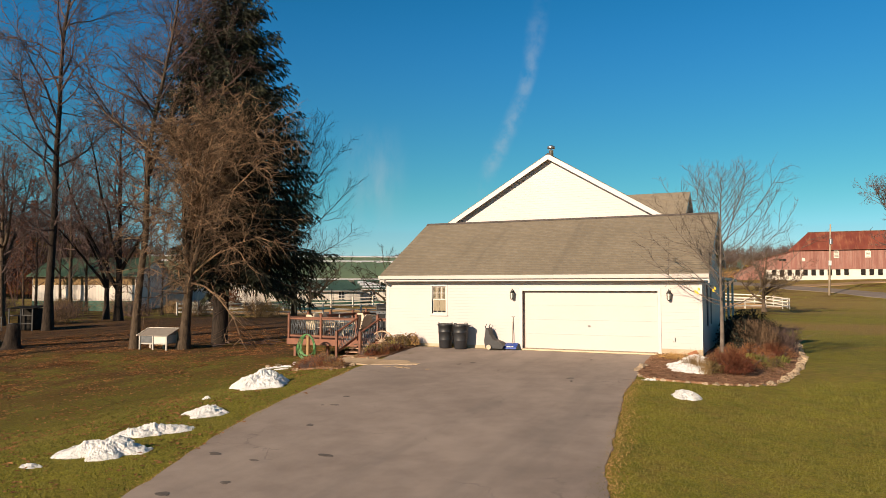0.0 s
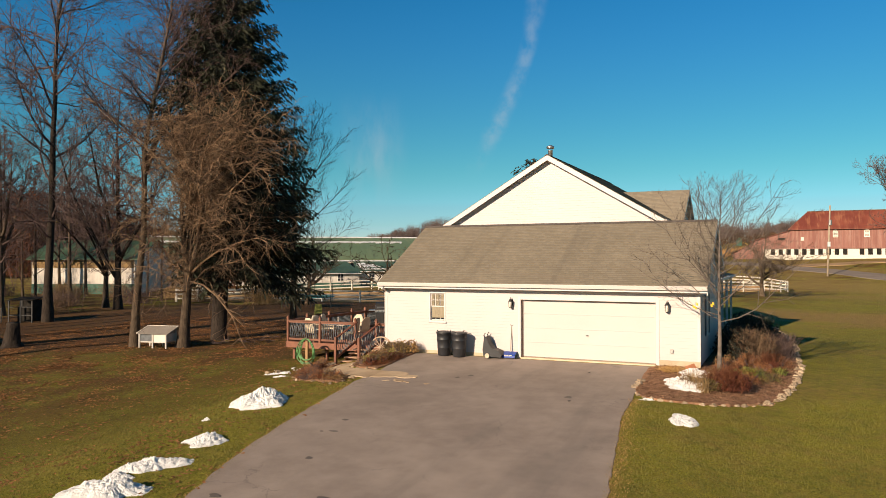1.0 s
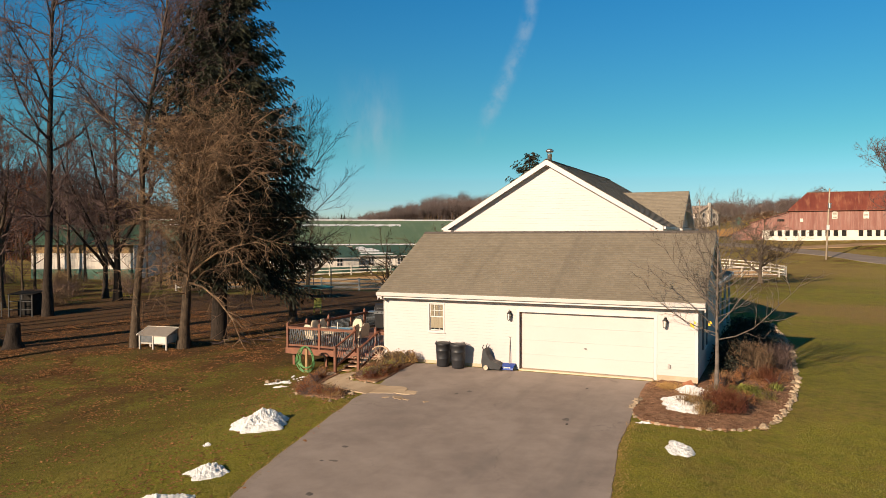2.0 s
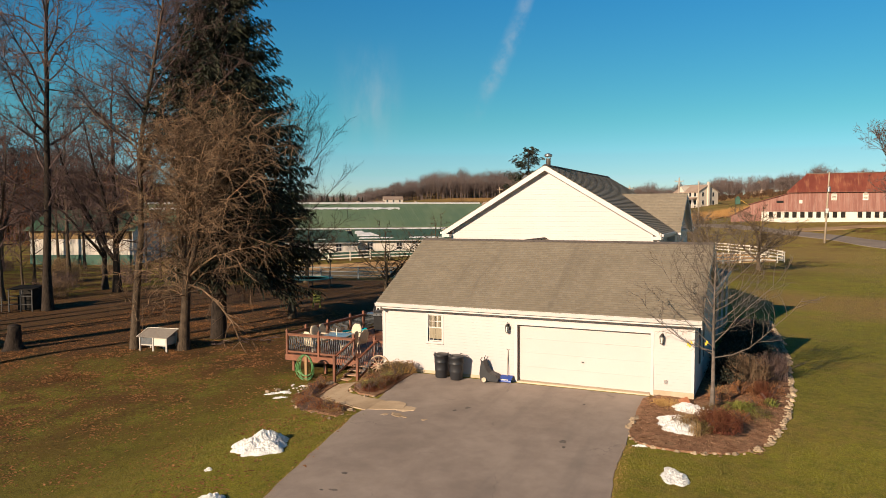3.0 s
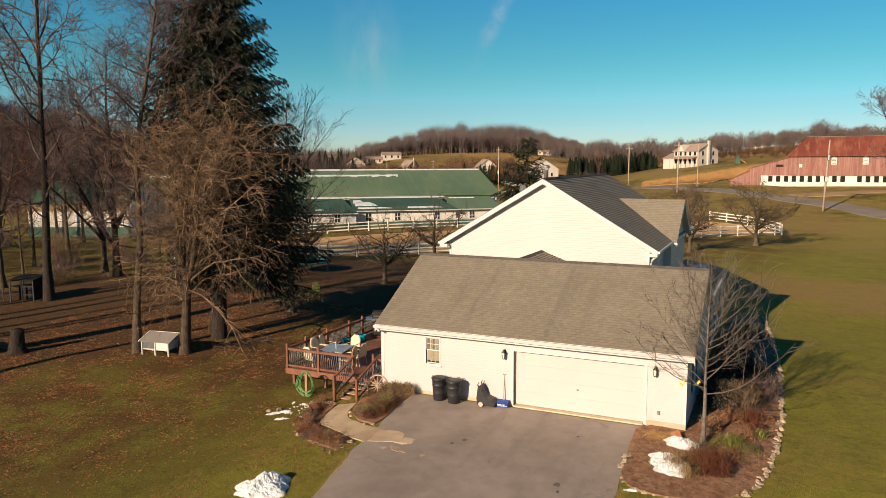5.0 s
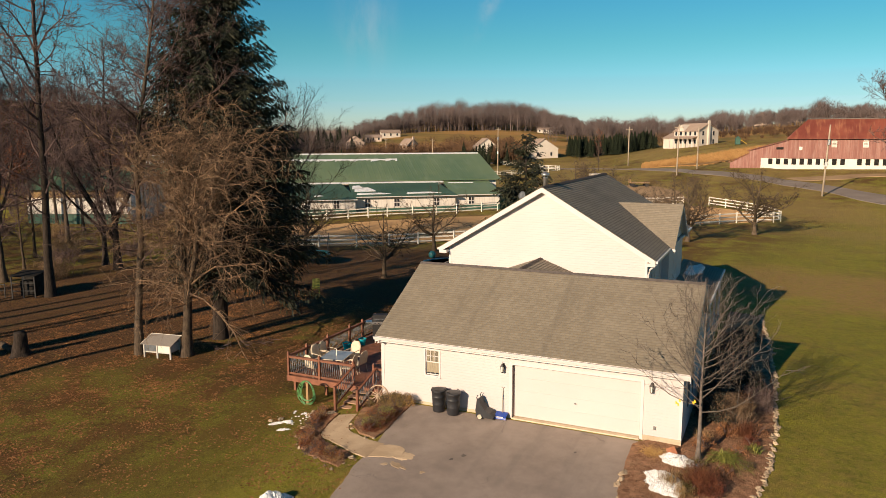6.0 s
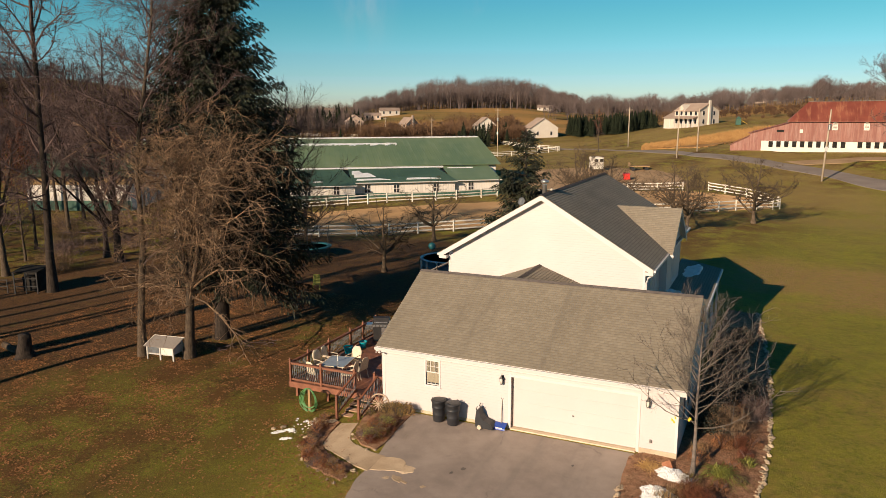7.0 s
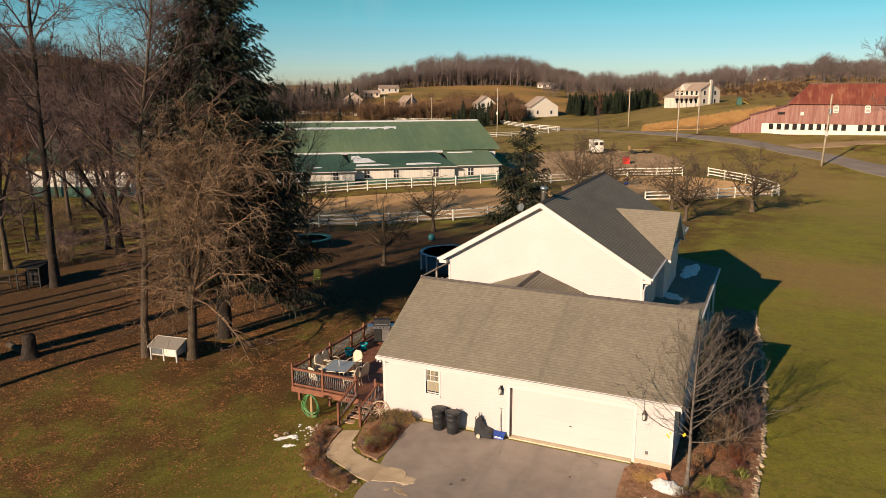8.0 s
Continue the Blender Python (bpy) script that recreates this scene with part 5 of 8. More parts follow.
# wagon wheel leaning at the deck corner
ww = thing("wagon_wheel", pose(-5.85, -0.28, -0.33, 78, 0, 20), "weathered wooden wagon wheel leaning at the deck corner", "wagon wheel")
ring = [(0.42 * math.cos(a * 0.2244), 0.42 + 0.42 * math.sin(a * 0.2244), 0.0) for a in range(29)]
part("rim", Geo().tube(ring, 0.03, 6, False), M_WHEEL, ww)
part("hub", Geo().tube([(0, 0.42, -0.08), (0, 0.42, -0.03), (0, 0.42, 0.03), (0, 0.42, 0.08)], [0.05, 0.075, 0.075, 0.05], 12), M_WHEEL, ww)
for i in range(12):
    c, q = math.cos(i * 0.5236), math.sin(i * 0.5236)
    part("spoke", Geo().tube([(0.06 * c, 0.42 + 0.06 * q, 0), (0.41 * c, 0.42 + 0.41 * q, 0)], 0.018, 5), M_WHEEL, ww)

# hose on its post
hz = zg(-9.35, -0.55)
hp = thing("hose_post", pose(-9.35, -0.35, hz), "cedar hose post with loops of green garden hose", "hose post")
part("post", Geo().box(-0.06, -0.045, -0.1, 0.06, 0.045, 1.0, 0.008), M_POST, hp)
rng = random.Random(5)
for k in range(9):
    rx, rz, y = 0.36 + rng.uniform(-0.07, 0.1), 0.5 + rng.uniform(-0.08, 0.06), -0.07 - 0.014 * (k % 4) + rng.uniform(-0.01, 0.01)
    dx = rng.uniform(-0.05, 0.05)
    pts = [(dx + rx * math.sin(a * 0.2618) * (1 - 0.25 * math.cos(a * 0.2618)), y, 1.1 - rz + rz * math.cos(a * 0.2618)) for a in range(25)]
    part("hose_loop", Geo().tube(pts, 0.016, 5, False), M_HOSE, hp, "", True)

# ---- beds, stones and snow ----


def blob(rx, ry, rz, seed, rough=0.3, n=20, m=9, freq=2.2):
    """An uneven mound with a flat base."""
    g = Geo()
    for j in range(m + 1):
        f = j / m
        el = f * 1.5708
        for i in range(n):
            a = 6.28319 * i / n
            c = math.cos(el)
            d = 1 + rough * noise.noise((math.cos(a) * c * freq + seed * 7.3, math.sin(a) * c * freq, math.sin(el) * freq + seed)) + rough * 0.5 * noise.noise((math.cos(a) * c * freq * 3 + seed, math.sin(a) * c * freq * 3, math.sin(el) * freq * 3))
            g.v.append((rx * c * math.cos(a) * d, ry * c * math.sin(a) * d, max(0.0, rz * math.sin(el) * d) if j else -0.04))
    for j in range(m):
        for i in range(n):
            i2 = (i + 1) % n
            g.f.append((j * n + i, j * n + i2, (j + 1) * n + i2, (j + 1) * n + i))
    g.f.append(tuple(m * n + i for i in range(n)))
    return g


def snow(x, y, rx, ry, rz, rot, seed):
    """A crumbling heap: ragged outline, cone-like sides, lumps at three sizes."""
    g = Geo()
    rings, m = (30, 84) if rx > 0.4 else (14, 40)
    for i in range(rings + 1):
        u = i / rings
        for j in range(m):
            a = j * 6.28319 / m
            c, s = math.cos(a), math.sin(a)
            edge = 1 + 0.45 * noise.noise((c * 1.4, s * 1.4, seed * 3.1)) + 0.22 * noise.noise((c * 3, s * 3, seed + 7.0)) * u ** 3
            px, py = rx * 1.12 * u * edge * c, ry * 1.12 * u * edge * s
            top = 0.4 * (1 - u) + 0.5 * (1 - u * u)
            lump = 0.9 * noise.noise((px * 2.4 + seed, py * 2.4, seed + 1.0)) + 0.3 * noise.noise((px * 8, py * 8, seed + 4.0)) + 0.2 * noise.noise((px * 21, py * 21, seed + 5.0))
            pz = rz * 1.05 * top * (1 + 0.55 * lump) + (0.04 * noise.noise((px * 11, py * 11, seed + 9.0)) + 0.025 * noise.noise((px * 27, py * 27, seed + 3.0))) * min(1, 6 * (1 - u))
            g.v.append((px, py, -0.03 if i == rings else max(0.012, pz)))
    g.f = [(i * m + j, i * m + (j + 1) % m, (i + 1) * m + (j + 1) % m, (i + 1) * m + j) for i in range(1, rings) for j in range(m)]
    g.f.append(tuple(m + j for j in range(m))[::-1])
    g.f.append(tuple(rings * m + j for j in range(m)))
    return solo("snow_mound", g, M_SNOW, "melting heap of old snow on the grass", "snow", "snow mounds", smooth=False, m=pose(x, y, zg(x, y) - 0.01, 0, 0, rot))


for i, a in enumerate(((-4.95, -8.75, 0.86, 0.66, 0.46, 42), (-3.65, -12.35, 0.5, 0.38, 0.2, 42), (-3.4, -14.2, 0.7, 0.36, 0.2, 46), (-3.0, -15.75, 0.74, 0.5, 0.3, 30), (-3.55, -15.0, 0.3, 0.22, 0.12, 10),
                       (6.5, -6.6, 0.34, 0.5, 0.15, 20), (6.1, -2.75, 0.68, 0.72, 0.3, 25), (6.3, -1.15, 0.62, 0.42, 0.26, 0), (-5.3, -10.6, 0.13, 0.1, 0.08, 0), (-9.0, -2.2, 0.3, 0.16, 0.08, 0), (-9.4, -2.45, 0.32, 0.14, 0.06, 40), (-8.7, -2.9, 0.3, 0.12, 0.05, 20), (5.35, -4.9, 0.22, 0.08, 0.06, 10), (-3.6, -16.9, 0.2, 0.12, 0.06, 10))):
    snow(*a, i + 1)

# snow on the porch roof
for x, y, a, b, seed in ((4.75, 18.7, 0.5, 1.7, 61), (4.55, 12.6, 0.5, 0.55, 62)):
    sn = part("snow_cover", blob(a, b, 0.07, seed, 0.5, 30, 4, 1.5), M_SNOW, porch, "thin patch of unmelted snow")
    sn.matrix_basis = pose(x, y, PZW - (x - HX1) * (PZW - PZE) / (PXE - HX1) + 0.035, 0, 11.5, -8)

# mulch beds
bed = [(4.7, -0.25), (4.8, -2.6), (5.05, -4.45), (6.1, -4.9), (7.4, -4.5), (8.4, -3.5), (9.05, -1.3), (9.35, 3.2), (9.3, 8.5), (9.0, 16.0), (8.35, 24.5)]
inner = [(4.98, 0.02), (6.0, 0.02), (6.31, -0.05), (6.31, 0.2), (6.31, 0.8), (6.31, 1.6), (6.31, 2.6), (6.31, 4.4), (6.31, 7.2), (6.4, 14), (6.5, 24.5)]
sheet("flower_bed", inner, bed, M_MULCH, 0.05, "brown bark mulch bed round the garage corner", "flower bed", 14, 110, 0.06)
sheet("flower_bed", [(-4.3, 0.0), (-4.15, -1.6), (-4.1, -3.2), (-4.3, -3.5)], [(-7.0, 0.5), (-6.15, -1.2), (-5.8, -2.3), (-4.9, -3.3)], M_MULCH, 0.05, "mulch bed between the steps and the driveway", "flower bed", 10, 40, 0.1)
sheet("flower_bed", [(-7.1, -1.2), (-6.95, -2.4), (-6.6, -3.5), (-5.6, -4.2), (-4.3, -4.85)], [(-8.6, -0.8), (-8.0, -2.6), (-7.2, -4.0), (-6.2, -5.0), (-4.2, -5.9)], M_MULCH, 0.05, "mulch bed along the outside of the walkway", "flower bed", 10, 40, 0.15)

rng = random.Random(11)
edging = thing("stone_edging", Matrix.Identity(4), "row of rough tan field stones round the mulch bed", "stone edging")
stone_me = [fixed(blob(1, 0.75, 0.62, 20 + k, 0.45, 10, 4, 1.4).mesh("stone", M_STONE)) for k in range(6)]
for p in along(bed[1:], 0.27):
    s = rng.uniform(0.1, 0.19) if p.y > -3.6 else rng.uniform(0.05, 0.12)
    share("stone", rng.choice(stone_me), edging, None, pose(p.x + rng.uniform(-0.07, 0.07), p.y + rng.uniform(-0.06, 0.06), zg(p.x, p.y) + 0.0, rng.uniform(-12, 12), rng.uniform(-12, 12), rng.uniform(0, 360)) @ Matrix.Diagonal((s, s, s, 1)))
edg2 = thing("stone_edging", Matrix.Identity(4), "scattered pale stones along the walkway beds", "stone edging")
for p in along([(-8.6, -0.9), (-8.0, -2.7), (-7.2, -4.1), (-6.2, -5.1), (-4.3, -5.95), (-4.15, -5.0)], 0.62) + along([(-5.9, -2.4), (-5.0, -3.4), (-4.2, -3.5)], 0.5):
    s = rng.uniform(0.05, 0.13)
    share("stone", rng.choice(stone_me), edg2, None, pose(p.x + rng.uniform(-0.12, 0.12), p.y + rng.uniform(-0.12, 0.12), zg(p.x, p.y), rng.uniform(-12, 12), rng.uniform(-12, 12), rng.uniform(0, 360)) @ Matrix.Diagonal((s, s, s, 1)))
for x, y, s in ((-8.2, -1.4, 0.2), (-7.9, -1.7, 0.16), (-7.5, -1.3, 0.22), (-8.5, -1.2, 0.15), (-7.7, -2.1, 0.14), (-5.2, -1.9, 0.17), (-9.5, -2.1, 0.14), (-9.8, -2.4, 0.1)):
    solo("field_stone", blob(s, s * 0.7, s * 0.5, x, 0.4, 12, 5), M_STONE, "pale rounded field stone in the bed", "stone", "bed stones", m=pose(x, y, zg(x, y) + 0.03, 0, 0, x * 70))

# leaning painted board at the garage corner
solo("leaning_board", Geo().box(-0.14, -0.012, 0, 0.14, 0.012, 0.42, 0.004), surface("rust-orange board", (0.3, 0.11, 0.05), (0.46, 0.2, 0.1), 3, 20, 0.7), "rust-orange board leaning over the snow at the corner", "board", m=pose(6.2, -0.95, -0.02, -55, -20, 20) @ Matrix.Diagonal((1.1, 1, 0.75, 1)))


def stems(name, x, y, n, h, spread, mat, label, cat, seed, thick=0.008, branch=3, bend=0.3, blade=False, root=0.28):
    """A clump of many thin stems, or of flat blades."""
    r = random.Random(seed)
    g = Geo()
    for i in range(n):
        a, s = r.uniform(0, 6.283), abs(r.gauss(0, 0.5)) + (0.12 if blade else 0)
        hh = h * r.uniform(0.55, 1.08)
        bx, by = root * spread * r.gauss(0, 1), root * spread * r.gauss(0, 1)
        dx, dy = math.cos(a) * spread * s, math.sin(a) * spread * s
        pts = []
        for k in range(4):
            t = k / 3
            sag = -bend * hh * t ** 3 * (0.3 + s)
            pts.append((bx + dx * t ** (1.2 if not blade else 1.5), by + dy * t ** (1.2 if not blade else 1.5), hh * t + sag))
        if blade:
            px, py = -math.sin(a) * 0.014, math.cos(a) * 0.014
            b = len(g.v)
            for k, p in enumerate(pts):
                w = (1, 1.1, 0.8, 0.1)[k]
                g.v += [(p[0] - px * w, p[1] - py * w, p[2]), (p[0] + px * w, p[1] + py * w, p[2])]
            g.f += [(b + 2 * k, b + 2 * k + 1, b + 2 * k + 3, b + 2 * k + 2) for k in range(3)]
            continue
        g.tube(pts, [thick, thick * 0.85, thick * 0.6, thick * 0.25], 3, False)
        for _ in range(branch):
            t = r.uniform(0.35, 0.95)
            k = min(2, int(t * 3))
            f = t * 3 - k
            p = [pts[k][c] + (pts[k + 1][c] - pts[k][c]) * f for c in range(3)]
            a2, l = r.uniform(0, 6.283), hh * r.uniform(0.12, 0.3)
            q = (p[0] + math.cos(a2) * l * 0.7, p[1] + math.sin(a2) * l * 0.7, p[2] + l * r.uniform(0.2, 0.9))
            g.tube([p, q], [thick * 0.55, thick * 0.2], 3, False)
    return solo(name, g, mat, label, cat, m=pose(x, y, zg(x, y) + 0.03), fix=False)


def leafy(name, x, y, rx, ry, rz, n, size, mat, label, cat, seed, group=""):
    """A bush of many small leaves round a few stems."""
    r = random.Random(seed)
    t = thing(name, pose(x, y, zg(x, y)), label, cat, group)
    g, s = Geo(), Geo()
    for i in range(n):
        a, u, w = r.uniform(0, 6.283), r.uniform(-0.2, 1.0), r.uniform(0.55, 1.08)
        c = math.sqrt(max(0.0, 1 - max(u, 0) ** 2))
        k = 1 + 0.25 * noise.noise((math.cos(a) * 2, math.sin(a) * 2, u * 2 + seed))
        p = Vector((rx * c * w * k * math.cos(a), ry * c * w * k * math.sin(a), rz * (0.25 + 0.75 * max(u, 0) * w * k + 0.2 * min(u, 0))))
        d = Vector((r.gauss(0, 1), r.gauss(0, 1), r.gauss(0.3, 1))).normalized() * size * r.uniform(0.6, 1.3)
        e = d.cross(Vector((r.gauss(0, 1), r.gauss(0, 1), r.gauss(0, 1)))).normalized() * size * 0.4
        g.poly(p, p + d * 0.5 + e, p + d, p + d * 0.5 - e)
    for i in range(14):
        a = r.uniform(0, 6.283)
        s.tube([(0, 0, -0.03), (rx * 0.35 * math.cos(a), ry * 0.35 * math.sin(a), rz * 0.5), (rx * 0.75 * math.cos(a), ry * 0.75 * math.sin(a), rz * r.uniform(0.7, 0.95))], [0.02, 0.014, 0.005], 4, False)
    part("branchwork", s, M_TWIG, t, fix=False)
    part("foliage", g, mat, t, fix=False)
    return t


stems("red_shrub", 7.35, -2.7, 230, 0.85, 0.7, M_SHRUBRED, "rounded dry red-brown shrub on the mulch", "shrub", 1, 0.007, 5, 0.25)
stems("dry_grass", 6.35, -2.95, 120, 0.75, 0.45, M_SHRUBTAN, "tan ornamental grass clump", "grass clump", 2, 0.006, 1, 0.5)
stems("dry_grass", 6.75, -3.4, 80, 0.55, 0.4, M_SHRUBTAN, "low tan ornamental grass tuft", "grass clump", 22, 0.006, 1, 0.5)
stems("dry_grass", 5.5, -1.0, 200, 0.34, 0.6, M_GOLDGRASS, "flattened golden straw by the foundation", "grass clump", 23, 0.006, 1, 0.8)
stems("bare_shrub", 7.9, 3.0, 300, 1.3, 0.85, M_BROWN, "tall bare dark brown shrub in the bed", "shrub", 3, 0.008, 6, 0.1)
stems("red_shrub", 8.35, 2.2, 120, 0.6, 0.42, M_SHRUBRED, "spreading dark red shrub", "shrub", 4, 0.007, 6, 0.2)
stems("bare_shrub", 8.7, 5.4, 220, 1.1, 0.9, M_TWIG, "low grey bare shrub", "shrub", 5, 0.007, 6, 0.2)
stems("green_clump", 7.85, -0.35, 230, 0.62, 1.25, M_SHRUBGREEN, "yellow-green strappy leaf clump", "plant", 6, blade=True, bend=1.0, root=0.09)
stems("green_clump", 8.7, 1.0, 60, 0.4, 0.5, M_SHRUBGREEN, "small green leaf clump", "plant", 7, blade=True, bend=0.6)
stems("dry_grass", 7.0, 0.9, 70, 0.6, 0.5, M_SHRUBTAN, "dead leaf clump by the tree", "grass clump", 8, 0.006, 1, 0.5)
for i, (x, y, a, b, c) in enumerate(((7.3, 3.2, 0.8, 0.9, 1.3), (7.1, 5.6, 0.7, 1.2, 1.2), (7.4, 9.0, 0.9, 1.4, 1.4), (7.2, 12.5, 0.8, 1.2, 1.2), (8.3, 7.5, 0.7, 0.9, 0.9), (7.8, 16.0, 0.8, 1.1, 1.0))):
    leafy("evergreen_shrub", x, y, a, b, c, 1500, 0.09, M_YEW, "dark evergreen shrub along the shaded wall", "shrub", 40 + i, "foundation shrubs")
# dry plants by the steps and the walk
rng = random.Random(31)
spots = [(-5.1, -0.3, 0.75), (-4.7, -0.4, 0.75), (-5.2, -0.85, 0.45), (-4.8, -1.2, 0.45), (-4.6, -1.6, 0.4), (-5.2, -1.8, 0.42), (-4.7, -2.3, 0.38), (-5.2, -2.5, 0.36), (-4.5, -2.9, 0.32), (-5.5, -2.0, 0.35),
         (-7.6, -2.0, 0.4), (-7.3, -2.9, 0.45), (-7.4, -3.5, 0.4), (-6.9, -4.0, 0.42), (-6.3, -4.4, 0.45), (-5.7, -4.8, 0.4), (-5.1, -5.1, 0.4), (-4.6, -5.4, 0.32), (-8.0, -1.5, 0.3), (-6.0, -5.0, 0.3)]
for i, (x, y, h) in enumerate(spots):
    mat = (M_SHRUBRED, M_SHRUBTAN, M_SHRUBRED, M_TWIG)[i % 4] if y < -0.9 else M_SHRUBTAN
    lab = {"dry red shrub twigs": "low rust-red dry perennial clump", "dry tan stems": "tan dry perennial clump", "grey-brown twigs": "grey dead perennial clump"}[mat.name]
    stems("dry_perennial", x, y, 110 if h < 0.6 else 80, h * 0.72, 0.45, mat, lab, "plant", 60 + i, 0.006, 4, 0.3)
# rabbit hutch under the trees
hx, hy = -21.25, 2.95
hu = thing("rabbit_hutch", pose(hx, hy, zg(hx, hy) + 0.02, 0, 0, 8), "small weathered hutch on legs with white front and grey roof", "hutch")
for x in (-0.83, 0.0, 0.83):
    for y in (-0.42, 0.42):
        part("leg", Geo().box(x - 0.04, y - 0.04, -0.15, x + 0.04, y + 0.04, 0.72 if y < 0 else 1.0, 0.005), M_FENCE2, hu)
part("box", Geo().slab([(-0.8, -0.38, 0.3), (-0.8, 0.38, 0.3), (-0.8, 0.38, 1.0), (-0.8, -0.38, 0.72)], (1.6, 0, 0)), M_GREYWOOD, hu)
part("front_panel", Geo().box(0.05, -0.425, 0.34, 0.78, -0.402, 0.7), M_FENCE, hu, "white painted door panel")
part("wire_front", Geo().box(-0.78, -0.42, 0.36, -0.05, -0.402, 0.7), M_IRON, hu, "dark wire front")
part("bottom_rail", Geo().box(-0.79, -0.43, 0.28, 0.79, -0.403, 0.335), M_FENCE2, hu)
part("end_panel", Geo().box(0.802, -0.37, 0.34, 0.82, 0.37, 0.74), M_FENCE2, hu)
part("roof", Geo().slab([(-0.96, -0.5, 0.72), (0.96, -0.5, 0.72), (0.96, 0.42, 1.06), (-0.96, 0.42, 1.06)], (0, 0, 0.03)), M_GREYROOF, hu, "sloping grey felt roof")
part("roof_trim", Geo().box(-0.97, 0.421, 1.02, 0.97, 0.45, 1.11), M_FENCE, hu, "white ridge batten")
part("roof_trim", Geo().slab([(-0.962, -0.5, 0.71), (-0.962, 0.42, 1.05), (-0.962, 0.42, 1.11), (-0.962, -0.5, 0.77)], (-0.025, 0, 0)), M_FENCE, hu)

# dark pens at the wood's edge
cg = thing("animal_pen", pose(-41.9, 10.2, zg(-41.9, 10.2), 0, 0, 25), "dark weathered wire animal pen under the trees", "pen")
part("roof", Geo().slab([(-0.95, -0.95, 1.6), (0.95, -0.95, 1.6), (0.95, 0.95, 1.75), (-0.95, 0.95, 1.75)], (0, 0, 0.05)), M_DARK, cg)
for x in (-0.85, 0.0, 0.85):
    for y in (-0.85, 0.85):
        part("post", Geo().box(x - 0.04, y - 0.04, -0.1, x + 0.04, y + 0.04, 1.6), M_BLACK, cg)
part("back_panel", Geo().box(-0.85, 0.86, 0.1, 0.85, 0.9, 1.6), M_DARK, cg)
part("side_panel", Geo().box(0.86, -0.8, 0.1, 0.9, 0.8, 1.6), M_DARK, cg)
part("house_box", Geo().box(-0.7, 0.0, 0.0, 0.5, 0.8, 1.1), M_DARK, cg)
for z in (0.5, 1.1):
    part("rail", Geo().box(-0.81, -0.88, z, 0.81, -0.84, z + 0.06), M_BLACK, cg)
pf = thing("pen_fence", pose(-42.5, 9.2, zg(-42.5, 9.2), 0, 0, 20), "low dark wire fence round the pen", "fence")
for i in range(8):
    part("post", Geo().box(-9 + i * 1.2, -0.03, -0.1, -8.94 + i * 1.2, 0.03, 1.05), M_BLACK, pf)
part("rail", Geo().box(-9, -0.02, 0.98, -0.5, 0.02, 1.04), M_BLACK, pf)
part("rail", Geo().box(-9, -0.02, 0.5, -0.5, 0.02, 0.55), M_BLACK, pf)

# cut stump
sx, sy = -28.6, -0.1
st = Geo().tube([(0, 0, -0.2), (0, 0, 0.0), (0.03, 0, 0.25), (0.04, 0.02, 1.0), (0.06, 0.0, 1.3)], [0.85, 0.6, 0.4, 0.33, 0.3], 14)
for i, v in enumerate(st.v):
    k = 1 + 0.34 * noise.noise((v[0] * 4, v[1] * 4, v[2] * 1.5))
    st.v[i] = (v[0] * k, v[1] * k, v[2])
solo("tree_stump", st, M_DARKBARK, "tall cut tree stump with grey bark", "stump", smooth=True, m=pose(sx, sy, zg(sx, sy)))
sl = Geo().tube([(-0.9, 0.3, 0.16), (0.9, -0.2, 0.18)], [0.2, 0.17], 12)
solo("cut_log", sl, M_BARK, "short cut log lying beside the stump", "log", smooth=True, m=pose(sx - 1.7, sy + 0.3, zg(sx - 1.7, sy)))

# pale splashes of concrete past the walkway's end
for i, (x, y, a, b) in enumerate(((-2.45, -4.95, 0.42, 0.13), (-2.85, -5.05, 0.1, 0.12), (-1.4, -5.1, 0.1, 0.09), (-2.55, -4.22, 0.55, 0.42))):
    g = blob(a, b, 0.012, 340 + i, 0.4 if a > 0.45 else 0.7, 30, 3, 1.6)
    solo("concrete_splash", g, M_CONC, "pale worn concrete splash on the asphalt", "concrete", "concrete splashes", m=pose(x, y, zg(x, y) + 0.016, 0, 0, -25))
# stains and a broken patch on the asphalt
for i, (x, y, a, b) in enumerate(((3.27, -5.4, 0.12, 0.14), (3.4, -5.8, 0.05, 0.08), (1.11, -14.47, 0.2, 0.1), (-0.92, -15.1, 0.17, 0.09), (0.45, -16.4, 0.1, 0.08), (-0.56, -12.6, 0.1, 0.1), (-1.5, -9.65, 0.1, 0.07), (-1.2, -10.65, 0.13, 0.06), (-1.5, -10.75, 0.06, 0.05), (-0.1, -17.2, 0.16, 0.1), (0.05, -15.2, 0.12, 0.06), (-0.55, -3.5, 0.09, 0.12), (-0.85, -3.9, 0.06, 0.09), (3.0, -1.85, 0.05, 0.06))):
    g = blob(a, b, 0.012, 300 + i, 0.4, 22, 3, 1.2)
    solo("asphalt_stain", g, M_STAIN, "dark worn spot in the driveway asphalt", "stain", "driveway stains", m=pose(x, y, zg(x, y) + 0.017, 3.15, 0, 0))

